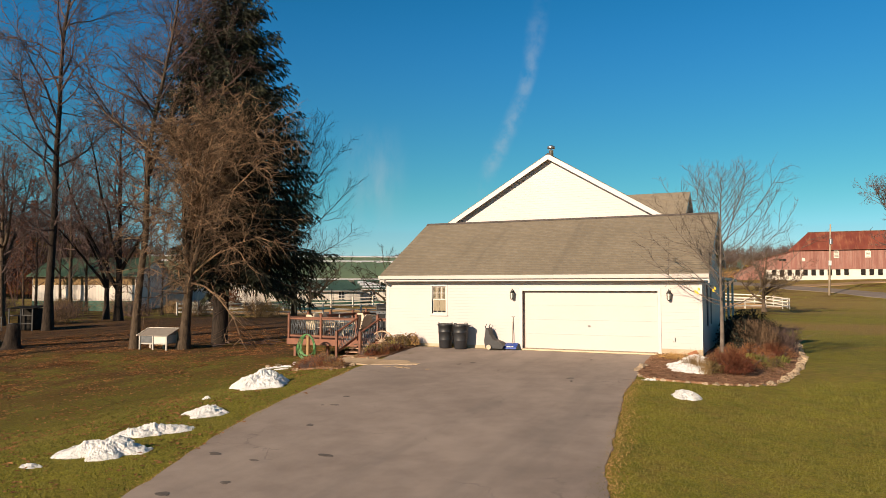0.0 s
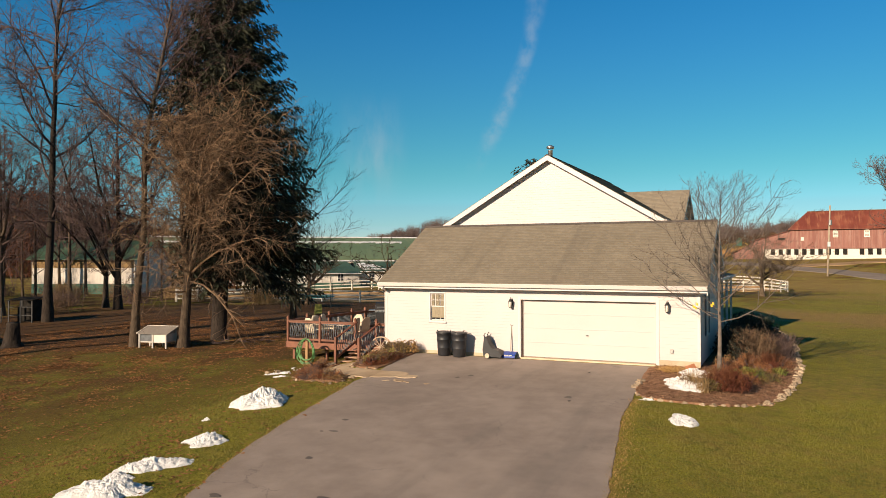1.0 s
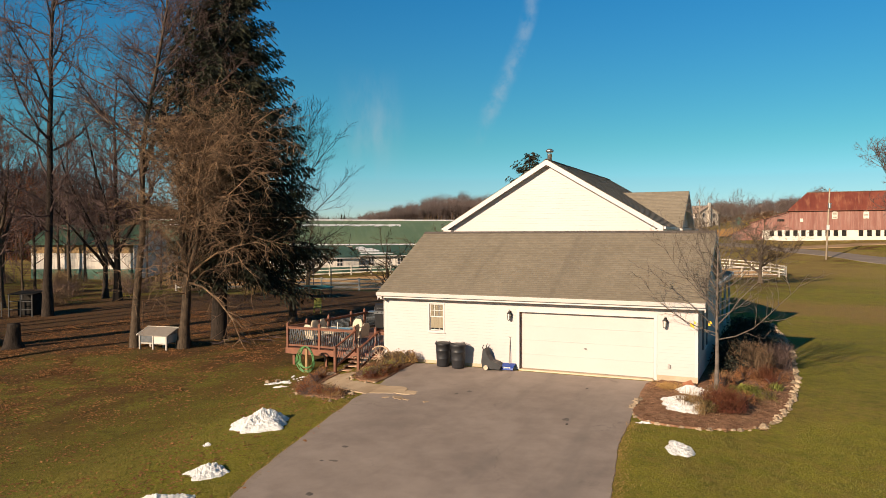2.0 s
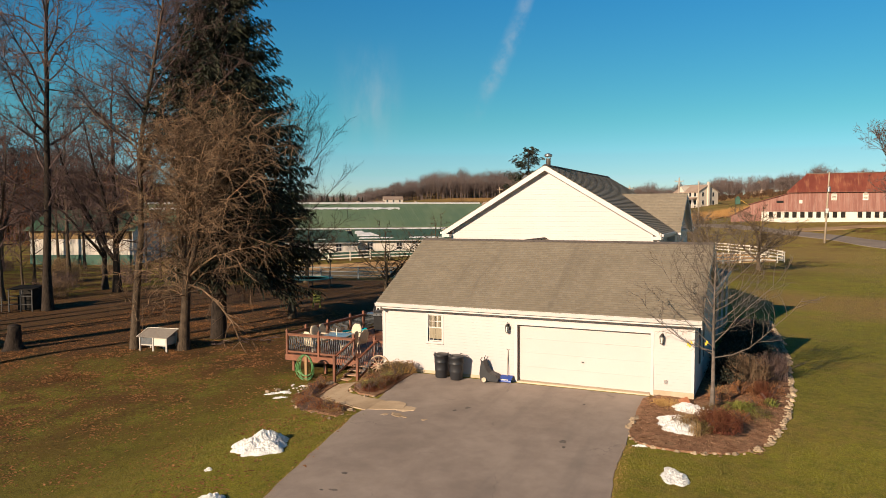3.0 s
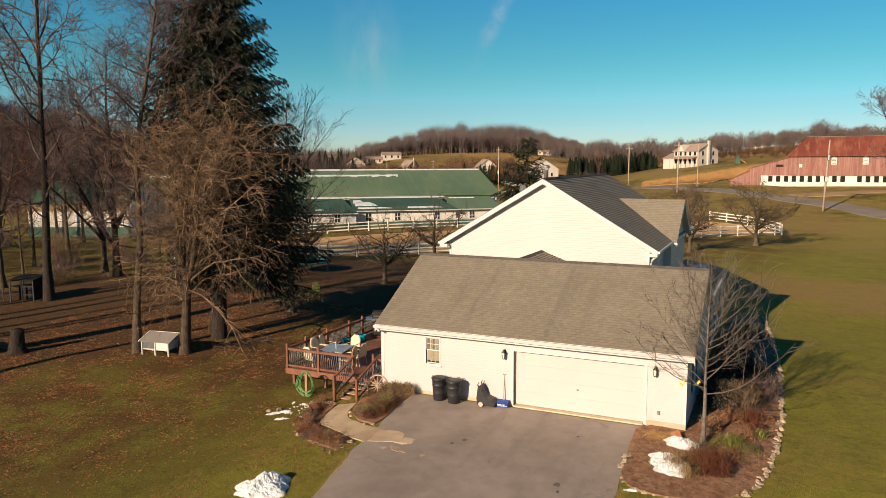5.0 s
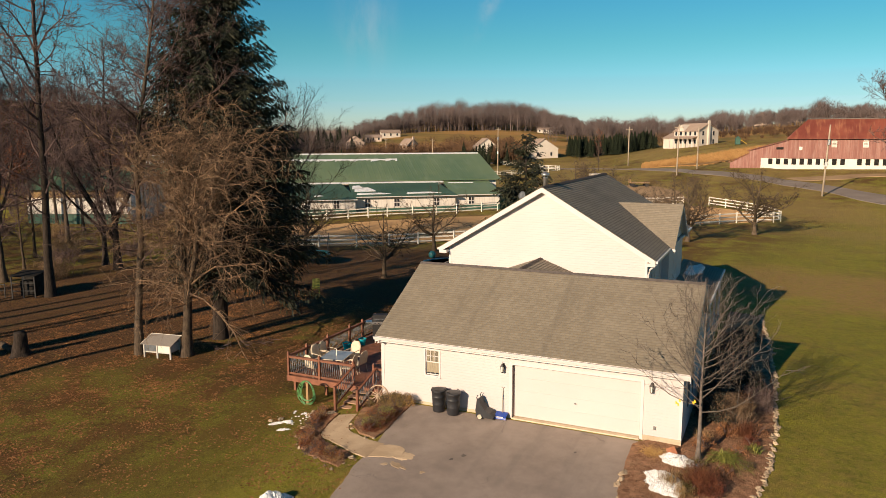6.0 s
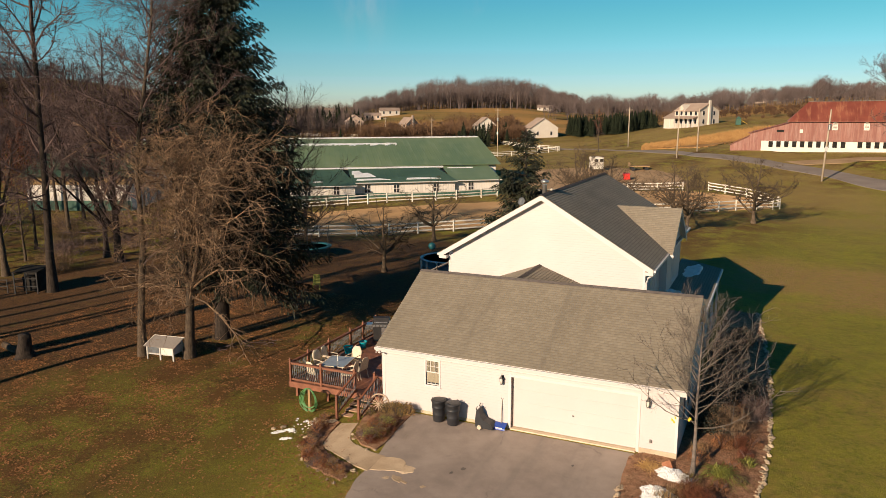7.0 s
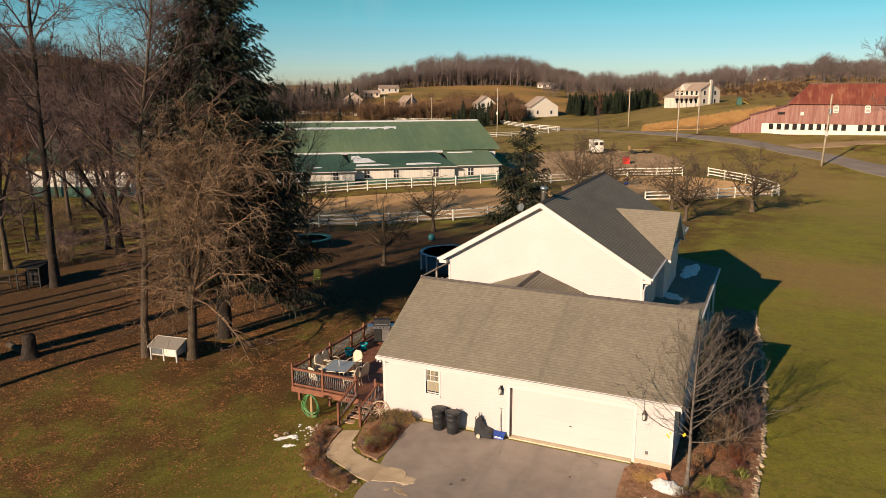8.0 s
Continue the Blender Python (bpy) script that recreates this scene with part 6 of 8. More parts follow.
# withered leafy plants in the beds by the steps and at the garage corner
r = random.Random(321)
bed_line = along([(-7.9, -1.1), (-7.6, -2.5), (-7.0, -3.75), (-6.0, -4.65), (-4.4, -5.45)], 0.1)
for i in range(17):
    p = bed_line[int(i * (len(bed_line) - 1) / 16)]
    x, y = p.x + r.uniform(-0.22, 0.14), p.y + r.uniform(-0.2, 0.14)
    s = r.uniform(0.17, 0.29)
    leafy("withered_plant", x, y, s, s, s * 1.5, 380, 0.034, (M_RUSTDRY, M_RUSTDRY, M_SHRUBTAN, M_RUSTDRY)[i % 4], "withered rust-brown plant along the walkway", "plant", 400 + i, "withered plants")
for i in range(11):
    y = -0.4 - 2.5 * r.random()
    x = -4.5 - r.random() * (1.9 + 0.55 * y)
    s = r.uniform(0.2, 0.34)
    leafy("withered_plant", x, y, s, s, s * 1.4, 480, 0.034, (M_OLIVEDRY, M_SHRUBTAN, M_RUSTDRY, M_SHRUBGREEN)[i % 4], "withered plant in the bed by the steps", "plant", 430 + i, "withered plants")
leafy("rust_shrub", 7.45, -2.75, 0.55, 0.52, 0.62, 2300, 0.042, M_DARKRED, "rounded rust-red leafy shrub on the mulch", "shrub", 450)
leafy("rust_shrub", 6.9, -3.05, 0.3, 0.3, 0.36, 700, 0.05, M_OLIVEDRY, "olive-green leafy clump beside the red shrub", "shrub", 455)
leafy("rust_shrub", 6.8, -2.3, 0.3, 0.3, 0.45, 700, 0.038, M_SHRUBTAN, "tan leafy shrub beside the snow", "shrub", 451)
leafy("rust_shrub", 7.75, 2.0, 0.42, 0.4, 0.52, 1300, 0.036, M_RUSTDRY, "orange-brown leafy shrub behind the young tree", "shrub", 452)
leafy("rust_shrub", 8.6, 1.6, 0.3, 0.3, 0.36, 800, 0.034, M_DARKRED, "low rust-red shrub on the mulch", "shrub", 453)
leafy("rust_shrub", 8.0, 4.6, 0.6, 0.6, 0.9, 2000, 0.038, M_RUSTDRY, "tall brown leafy shrub in the bed", "shrub", 454)
# more withered growth: by the wall, along the steps and on the outer bed
for i in range(9):
    x, y = -5.35 + 0.13 * i + r.uniform(-0.05, 0.05), -0.42 - 0.25 * r.random()
    s = r.uniform(0.2, 0.27)
    leafy("withered_plant", x, y, s, s, s * 2.3, 420, 0.045, (M_OLIVEDRY, M_SHRUBTAN, M_GOLDGRASS)[i % 3], "tall tan and olive withered plant by the wall", "plant", 470 + i, "withered plants")
for i in range(20):
    y = -0.7 - 2.4 * r.random()
    x = -4.35 - r.random() * (1.75 + 0.42 * y)
    s = r.uniform(0.18, 0.32)
    leafy("withered_plant", x, y, s, s, s * 1.3, 420, 0.034, (M_RUSTY, M_OLIVEDRY, M_OLIVEDRY, M_SHRUBGREEN, M_RUSTY, M_DARKRED)[i % 6], "withered plant in the bed by the steps", "plant", 480 + i, "withered plants")
for i in range(14):
    p = bed_line[int((i + 0.5) * (len(bed_line) - 1) / 14)]
    s = r.uniform(0.13, 0.24)
    leafy("withered_plant", p.x - 0.08 + r.uniform(-0.2, 0.2), p.y - 0.08 + r.uniform(-0.2, 0.2), s, s, s * 1.3, 260, 0.034, (M_OLIVEDRY, M_RUSTDRY, M_RUSTY)[i % 3], "withered rust-brown plant along the walkway", "plant", 505 + i, "withered plants")
for i, (x, y, s, mt) in enumerate(((7.0, -1.5, 0.4, M_OLIVEDRY), (7.9, -1.4, 0.34, M_RUSTDRY), (8.2, 0.35, 0.36, M_RUSTDRY), (7.1, 0.35, 0.42, M_RUSTDRY), (8.5, -0.6, 0.3, M_OLIVEDRY), (6.9, -2.0, 0.36, M_RUSTY), (8.75, 2.6, 0.42, M_RUSTDRY))):
    leafy("withered_plant", x, y, s, s, s * 1.2, 650, 0.036, mt, "withered brown plant on the mulch", "plant", 530 + i, "withered plants")
# bark chips and dead leaves over the beds
g = Geo()
for i in range(11000):
    if i % 3:
        x, y = r.uniform(4.85, 9.2), r.uniform(-4.8, 6.0)
        if (x < 6.4 and y > -0.05) or x > 9.15 - 0.012 * (y - 3) ** 2 or (y < -4.0 and (x < 5.2 or x > 7.6)):
            continue
    else:
        p = bed_line[r.randrange(len(bed_line))]
        x, y = (p.x + r.gauss(0, 0.32), p.y + r.gauss(0, 0.32)) if r.random() < 0.55 else (-4.3 - r.random() * 1.4, -0.2 - 2.7 * r.random())
    z, a, q = zg(x, y) + 0.055, r.uniform(0, 6.283), r.uniform(0.02, 0.06)
    c, e = math.cos(a) * q, math.sin(a) * q
    h = r.uniform(0.0, 0.03)
    g.poly((x - c, y - e, z), (x + e * 0.5, y - c * 0.5, z + h), (x + c, y + e, z + h * 0.5), (x - e * 0.5, y + c * 0.5, z + h * 0.3))
solo("bed_litter", g, M_CHIP, "loose bark chips and dead leaves over the beds", "mulch", kind="stuff", fix=False)
# crumbs of snow by the steps
g = Geo()
for i in range(70):
    x, y, s = -8.4 + r.gauss(0, 0.6), -1.2 - abs(r.gauss(0, 0.5)), r.uniform(0.012, 0.045)
    z = zg(x, y) + 0.01
    g.box(x - s, y - s * r.uniform(0.5, 1.2), z, x + s, y + s * r.uniform(0.5, 1.2), z + s * 0.9, s * 0.3)
solo("snow_crumbs", g, M_SNOW, "scattered crumbs of old snow on the grass", "snow", kind="stuff", fix=False)

# ---- trees ----


def sway(p, d, length, n, wob, lift, r):
    """A bent line that starts at p along d and turns upwards by lift."""
    pts = [tuple(p)]
    dx, dy, dz = d
    s = length / n
    x, y, z = p
    for i in range(n):
        dx += r.gauss(0, wob)
        dy += r.gauss(0, wob)
        dz += r.gauss(0, wob) + lift / n
        l = math.sqrt(dx * dx + dy * dy + dz * dz) or 1
        dx, dy, dz = dx / l, dy / l, dz / l
        x, y, z = x + dx * s, y + dy * s, z + dz * s
        pts.append((x, y, z))
    return pts


def at(pts, t):
    k = t * (len(pts) - 1)
    i = min(int(k), len(pts) - 2)
    f = k - i
    a, b = pts[i], pts[i + 1]
    return tuple(a[c] + (b[c] - a[c]) * f for c in range(3)), tuple(b[c] - a[c] for c in range(3))


def side(d, ang, r):
    """A unit direction that leaves d by about ang degrees, any way round."""
    v = Vector(d).normalized()
    o = v.cross(Vector((r.gauss(0, 1), r.gauss(0, 1), r.gauss(0, 1)))).normalized()
    a = radians(ang)
    return tuple(v * math.cos(a) + o * math.sin(a))


def bare_tree(name, x, y, H, r0, first, reach, n1, n2, n3, n4, seed, label, category="tree", group="", mats=None, lift=0.5, rise=(20, 55), lean=(0, 0), wob=0.035, thin=1.0, dead=0, twist=0.09, sides=9, top=1.0, fork=0, droop=0.0, low_len=0.55, limb=0.018, sub=0.34, fork_at=(0.3, 0.5), fork_out=(25, 48), skew=(0, 0), base=0.008):
    r = random.Random(seed)
    bark, twig = mats or (M_BARK, M_TWIG)
    t = thing(name, pose(x, y, zg(x, y)), label, category, group)
    tr, cr = Geo(), Geo()
    n = 12
    axis = []
    px, py = 0.0, 0.0
    for i in range(n + 1):
        f = i / n
        px += r.gauss(0, wob) * H / 12 * (0.3 + f)
        py += r.gauss(0, wob) * H / 12 * (0.3 + f)
        axis.append((px + lean[0] * f * H, py + lean[1] * f * H, H * top * f))
    rad = [r0 * (1 - 0.93 * (i / n) ** 0.85) for i in range(n + 1)]
    tr.tube([(0, 0, -0.3), (0, 0, 0.06)] + axis[1:], [r0 * 1.75, r0 * 1.35] + rad[1:], sides)
    masters = [(axis, rad, n1)]
    for k in range(fork):        # large second leaders
        f = r.uniform(*fork_at)
        p, d = at(axis, f)
        sp = sway(p, side(d, r.uniform(*fork_out), r), H * (1 - f) * 0.9, 8, 0.13, 0.5, r)
        rr = [r0 * 0.55 * (1 - 0.92 * i / 8) for i in range(9)]
        tr.tube(sp, rr, 7)
        masters.append((sp, rr, int(n1 * 0.6)))
    tiny = 0.006 * thin
    for ax, rads, cnt in masters:
        main = ax is axis
        for i in range(cnt):
            lo = first / H if main else 0.2
            f = lo + (0.99 - lo) * ((i + r.random()) / cnt)
            p, d = at(ax, f)
            u = (f - lo) / (1 - lo)
            prof = (low_len + (0.91 - low_len) * u / 0.4) if u < 0.4 else (0.91 - 0.75 * ((u - 0.4) / 0.6) ** 1.4)
            L = reach * prof * r.uniform(0.45, 1.2)
            a, e = i * 2.39996 + r.gauss(0, 0.7), radians(r.uniform(*rise) + 22 * u)
            d1 = (math.cos(a) * math.cos(e), math.sin(a) * math.cos(e), math.sin(e))
            L *= 1 + skew[0] * math.cos(a) + skew[1] * math.sin(a)
            b1 = sway(p, d1, L, 6, twist, lift - droop, r)
            rb = max(tiny * 2.2, min(rads[min(int(f * (len(rads) - 1)), len(rads) - 1)] * 0.55, limb * L + base))
            cr.tube(b1, [rb * (1 - 0.85 * j / 6) for j in range(7)], 5, False)
            for j in range(n2):
                f2 = 0.18 + 0.8 * (j + r.random()) / n2
                p2, d2 = at(b1, f2)
                L2 = L * r.uniform(0.22, 0.42) * (1.15 - 0.55 * f2)
                b2 = sway(p2, side(d2, r.uniform(28, 60), r), L2, 4, twist * 1.25, lift * 0.55 - droop, r)
                r2 = max(tiny * 1.4, rb * sub)
                cr.tube(b2, [r2, r2 * 0.8, r2 * 0.62, r2 * 0.45, r2 * 0.28], 4, False)
                for k in range(n3):
                    f3 = 0.2 + 0.8 * (k + r.random()) / n3
                    p3, d3 = at(b2, f3)
                    L3 = L2 * r.uniform(0.28, 0.55)
                    b3 = sway(p3, side(d3, r.uniform(25, 55), r), L3, 2, 0.16, lift * 0.35 - droop, r)
                    r3 = max(tiny, r2 * 0.5)
                    cr.tube(b3, [r3, r3 * 0.7, r3 * 0.3], 3, False)
                    for q in range(n4):
                        p4, d4 = at(b3, r.uniform(0.25, 1.0))
                        d5 = side(d4, r.uniform(25, 55), r)
                        L4 = L3 * r.uniform(0.3, 0.6)
                        cr.tube([p4, (p4[0] + d5[0] * L4, p4[1] + d5[1] * L4, p4[2] + d5[2] * L4)], [r3 * 0.6, r3 * 0.25], 3, False)
    part("trunk", tr, bark, t, "", True, False)
    part("crown", cr, twig, t, "", False, False)
    if dead:                     # last clinging leaves
        lf = Geo()
        for i in range(dead):
            p = cr.v[r.randrange(len(cr.v) // 3, len(cr.v))]
            d = Vector((r.gauss(0, 1), r.gauss(0, 1), r.gauss(-0.6, 1))).normalized() * 0.11
            e = d.cross(Vector((r.gauss(0, 1), r.gauss(0, 1), r.gauss(0, 1)))).normalized() * 0.045
            q = Vector(p)
            lf.poly(q, q + d * 0.5 + e, q + d, q + d * 0.5 - e)
        part("leaves", lf, M_RUSTY, t, "clinging rust-brown leaves", False, False)
    return t


def spruce(name, x, y, H, R, seed, label, low=1.2, whorls=46, per=9, mat=None, dens=1.0, power=0.85, twig_len=0.55, tilt=0.0, bare=None):
    r = random.Random(seed)
    t = thing(name, pose(x, y, zg(x, y), 0, tilt, 0), label, "spruce tree")
    tr, g, w = Geo(), Geo(), Geo()
    tr.tube([(0, 0, -0.3), (0, 0, 0.1), (0.05, 0, H * 0.4), (0, 0.05, H * 0.8), (0, 0, H)], [0.6 * R / 6, 0.45 * R / 6, 0.28 * R / 6, 0.12 * R / 6, 0.02], 10)
    for k in range(whorls):
        f = k / (whorls - 1)
        zk = low + (H - low) * f ** 1.05
        L0 = R * (1 - f) ** power + 0.25
        for i in range(max(4, int(per * (1 - 0.35 * f)))):
            a = i * 6.283 / per + k * 1.1 + r.gauss(0, 0.25)
            L = L0 * r.uniform(0.6, 1.14)
            z = zk + r.gauss(0, 0.16)
            if bare:             # thin on the side crowded by its neighbour
                da = abs((a - radians(bare[0]) + math.pi) % (2 * math.pi) - math.pi)
                L *= 1 - (1 - bare[2]) * ss(bare[1] * 1.4, bare[1] * 0.5, math.degrees(da)) * ss(bare[3] + 2, bare[3] - 2, z)
            dz0 = -0.15 + 0.55 * f + r.gauss(0, 0.07)
            pts = []
            for j in range(6):
                u = j / 5
                pts.append((math.cos(a) * L * u, math.sin(a) * L * u, z + L * (dz0 * u - 0.30 * u * u * (1 - f) + 0.2 * u ** 3)))
            w.tube(pts, [0.045 * (1 - 0.8 * j / 5) * L / 5 + 0.006 for j in range(6)], 4, False)
            ns = max(4, int(L * 5.0 * dens))
            for s in range(ns):
                u = 0.12 + 0.88 * (s + r.random()) / ns
                p, d = at(pts, min(u, 0.999))
                for sd in (-1, 1):
                    l2 = (0.28 + twig_len * (1 - 0.55 * u)) * r.uniform(0.6, 1.2) * min(1.0, 0.35 + L / 4)
                    a2 = a + sd * r.uniform(0.5, 1.15)
                    tip = (p[0] + math.cos(a2) * l2, p[1] + math.sin(a2) * l2, p[2] - l2 * r.uniform(0.25, 1.25) * (1 - 0.55 * f))
                    # needle sprays along the twig
                    m = 4
                    for q in range(m):
                        v0, v1 = q / m, (q + 1.35) / m
                        A = Vector(p).lerp(Vector(tip), v0)
                        B = Vector(p).lerp(Vector(tip), v1)
                        dd = B - A
                        e = dd.cross(Vector((r.gauss(0, 1), r.gauss(0, 1), r.gauss(0, 1))))
                        if e.length < 1e-5:
                            continue
                        e = e.normalized() * r.uniform(0.035, 0.07)
                        c = A.lerp(B, 0.45)
                        g.poly(A, c + e, B + Vector((0, 0, -0.04)), c - e)
    part("trunk", tr, M_DARKBARK, t, "", True, False)
    part("branchwork", w, M_DARKBARK, t, "", False, False)
    part("needles", g, mat or M_NEEDLE, t, "", False, False)
    return t


spruce("spruce_tree", -20.75, 7.0, 23.8, 6.3, 1, "tall dark green spruce behind the bare trees", 4.3, 82, 12, power=0.92, dens=1.35, tilt=2.0, bare=(-100, 100, 0.4, 11))
# dense dormant tree in front of the spruce
bare_tree("larch_tree", -20.1, 3.55, 13.8, 0.3, 2.4, 5.2, 108, 13, 5, 1, 9, "dense orange-brown bare tree with a grey trunk", mats=(M_BARK, M_BROWN), lift=0.2, rise=(0, 60), lean=(0.045, 0.035), twist=0.25, thin=0.85, droop=0.38, low_len=0.95, limb=0.0066, sub=0.46, skew=(0.5, 0.02), fork=2, fork_at=(0.22, 0.34), fork_out=(14, 26))
bare_tree("bare_tree", -22.7, 2.7, 24.5, 0.23, 5.0, 6.5, 60, 13, 7, 2, 12, "tall grey bare tree behind the hutch", thin=1.1, lean=(0.035, 0.05), fork=2, wob=0.07, twist=0.19, rise=(-5, 50), limb=0.0095, sub=0.36)
bare_tree("bare_tree", -40.2, 10.6, 33.0, 0.33, 6.0, 9.5, 52, 13, 8, 2, 13, "tall bare tree with dark bark and a few leaves", thin=1.4, rise=(-8, 45), lift=0.4, twist=0.2, limb=0.011, lean=(0.01, 0.02), fork=0, wob=0.045, dead=2600, mats=(M_DARKBARK, M_TWIG))
bare_tree("bare_tree", -48.4, 12.6, 15.0, 0.28, 3.0, 6.0, 26, 9, 5, 2, 14, "leaning bare tree at the wood's edge", thin=1.5, lean=(-0.03, 0.0), dead=900, twist=0.14, fork=2, rise=(-5, 50))
bare_tree("bare_tree", -43.8, 20.0, 19.5, 0.34, 4.0, 6.5, 34, 10, 6, 2, 15, "crooked bare tree with dark bark in the leaf litter", mats=(M_DARKBARK, M_TWIG), thin=1.5, wob=0.09, fork=3, fork_at=(0.08, 0.3), twist=0.14, rise=(0, 50))
bare_tree("bare_tree", -20.9, 14.3, 14.0, 0.24, 2.0, 6.4, 70, 12, 6, 2, 16, "fine-twigged bare tree beside the spruce", lift=0.75, thin=0.75, rise=(5, 50), limb=0.006, low_len=0.8)
bare_tree("bare_tree", -46.5, 21.0, 13.0, 0.27, 2.5, 5.5, 26, 8, 5, 2, 24, "leaning crooked bare tree with dark bark", mats=(M_DARKBARK, M_TWIG), thin=1.5, lean=(-0.12, 0.0), wob=0.12, twist=0.2, fork=2, fork_at=(0.15, 0.4), rise=(-10, 45))
proto = [bare_tree("bare_tree", -59.5, 27.5, 18.0, 0.25, 3.5, 5.4, 40, 10, 5, 2, 17, "grey bare woodland tree", thin=1.3, dead=600),
         bare_tree("bare_tree", -73.0, 27.0, 15.0, 0.2, 2.5, 4.6, 32, 9, 5, 2, 18, "thin bare woodland tree", thin=1.3, wob=0.06, fork=1),
         bare_tree("bare_tree", -50.5, 24.5, 12.0, 0.14, 2.0, 3.4, 30, 8, 5, 2, 19, "young bare woodland tree", thin=1.3, dead=1200)]
rng = random.Random(3)
for x, y, k, s in ((-52, 17, 2, 0.9), (-56, 21, 2, 1.1), (-70, 38, 1, 1.0), (-77, 32, 0, 1.1), (-62, 36, 2, 1.0), (-72, 24, 1, 1.0), (-84, 34, 0, 1.0), (-66, 44, 2, 1.1), (-80, 42, 1, 1.1), (-58, 14, 1, 1.0), (-49, 30, 2, 0.8), (-90, 40, 1, 1.2), (-95, 52, 0, 1.2)):
    copy_thing(proto[k], pose(x, y, zg(x, y), 0, 0, rng.uniform(0, 360)) @ Matrix.Diagonal((s, s, s, 1)))
# tall trees out of view on the sunward side, whose long trunk shadows lie across the leaf litter
tall = bare_tree("bare_tree", -29.5, -13.0, 27.0, 0.3, 12.0, 4.6, 22, 8, 4, 1, 71, "tall straight bare tree beyond the lawn", thin=1.4, wob=0.03, rise=(10, 50))
for x, y, s in ((-32.8, -12.0, 0.95), (-34.2, -15.5, 1.1), (-37.0, -11.5, 1.0), (-40.2, -14.0, 0.95), (-42.0, -11.0, 1.05), (-48.2, -11.0, 1.0), (-50.5, -6.0, 0.9), (-52.5, -11.5, 1.05), (-56.0, -4.0, 1.0), (-60.0, -8.0, 1.0), (-33.9, -13.2, 1.05), (-38.2, -13.5, 1.1), (-44.5, -13.0, 1.0), (-47.0, -9.0, 1.1)):
    copy_thing(tall, pose(x, y, zg(x, y), 0, 0, rng.uniform(0, 360)) @ Matrix.Diagonal((s, s, s, 1)))

# small tree in the bed by the garage corner
yt = bare_tree("yard_tree", 6.98, -0.75, 6.1, 0.082, 1.75, 2.95, 52, 9, 4, 2, 26, "young bare tree with pale bark in the mulch bed", mats=(M_YARDTREE, M_YARDTREE), lift=0.75, rise=(6, 42), wob=0.03, thin=0.36, low_len=1.05, limb=0.0045, sub=0.48, sides=10, twist=0.1, base=0.005)
lf = Geo()
for p in ((-0.72, -0.9, 2.35), (-0.62, -0.85, 2.42), (-0.2, -0.75, 2.38), (-0.15, -0.8, 2.45), (-0.66, -0.9, 2.3)):
    q = Vector(p)
    lf.poly(q, q + Vector((0.05, 0.02, -0.03)), q + Vector((0.07, 0.0, -0.1)), q + Vector((0.01, -0.02, -0.1)))
part("leaves", lf, M_YELLOW, yt, "last yellow leaves", False, False)

# old fruit trees behind the house
fruit = [bare_tree("fruit_tree", -20.0, 25.6, 5.4, 0.2, 1.0, 3.4, 14, 7, 4, 2, 31, "gnarled bare fruit tree in the shaded lawn", "fruit tree", "old fruit trees", mats=(M_FRUIT, M_FRUIT), thin=1.6, lift=0.3, rise=(0, 35), wob=0.12, twist=0.2, fork=3, fork_at=(0.18, 0.35), fork_out=(35, 60), limb=0.02, sub=0.5),
         bare_tree("fruit_tree", 6.7, 65.8, 7.0, 0.26, 1.1, 5.0, 16, 8, 5, 2, 32, "spreading bare fruit tree by the white ring fence", "fruit tree", "old fruit trees", mats=(M_FRUIT, M_FRUIT), thin=2.0, lift=0.25, rise=(0, 35), wob=0.12, twist=0.2, fork=4, fork_at=(0.14, 0.35), fork_out=(35, 60), limb=0.02, sub=0.5)]
for x, y, k, s in ((-22.6, 40.6, 0, 1.1), (0.3, 56.4, 1, 0.95), (-12.5, 61, 0, 1.25), (-15.5, 70.5, 1, 1.1), (-10, 65, 1, 1.0), (-2, 63.5, 1, 0.9), (-33, 33, 0, 1.2)):
    copy_thing(fruit[k], pose(x, y, zg(x, y), 0, 0, rng.uniform(0, 360)) @ Matrix.Diagonal((s, s, s, 1)))
spruce("spruce_tree", -7.85, 25.2, 11.5, 3.7, 5, "ragged spruce behind the house", 0.8, 30, 9, dens=1.35, power=0.75, twig_len=0.6)
# rust-leaved saplings along the wood's edge
for i, (x, y, s) in enumerate(((-58, 15, 1.0), (-64, 15, 1.1), (-69, 19, 1.2), (-79, 22, 1.4), (-74, 21, 1.3), (-84, 27, 1.4), (-92, 62, 1.5), (-80, 66, 1.5), (-70, 68, 1.4), (-98, 48, 1.5), (-46, 36, 0.6), (-88, 30, 1.2))):
    leafy("rust_sapling", x, y, 2.7 * s, 2.7 * s, 7.0 * s, 3600, 0.15, M_RUSTY, "sapling holding dead rust-red leaves", "tree", 80 + i, "rust-leaved saplings")
# brush at the wood's edge
for i, (x, y) in enumerate(((-46, 15.5), (-51, 20), (-56, 24), (-62, 29), (-48, 26), (-68, 33), (-45, 31), (-40, 34), (-54, 37), (-60, 34), (-74, 30), (-36, 30))):
    stems("brush", x, y, 180, 1.9, 2.6, (M_BROWN, M_TWIG, M_SHRUBTAN)[i % 3], "tangled dry brush at the wood's edge", "brush", 200 + i, 0.014, 4, 0.3)
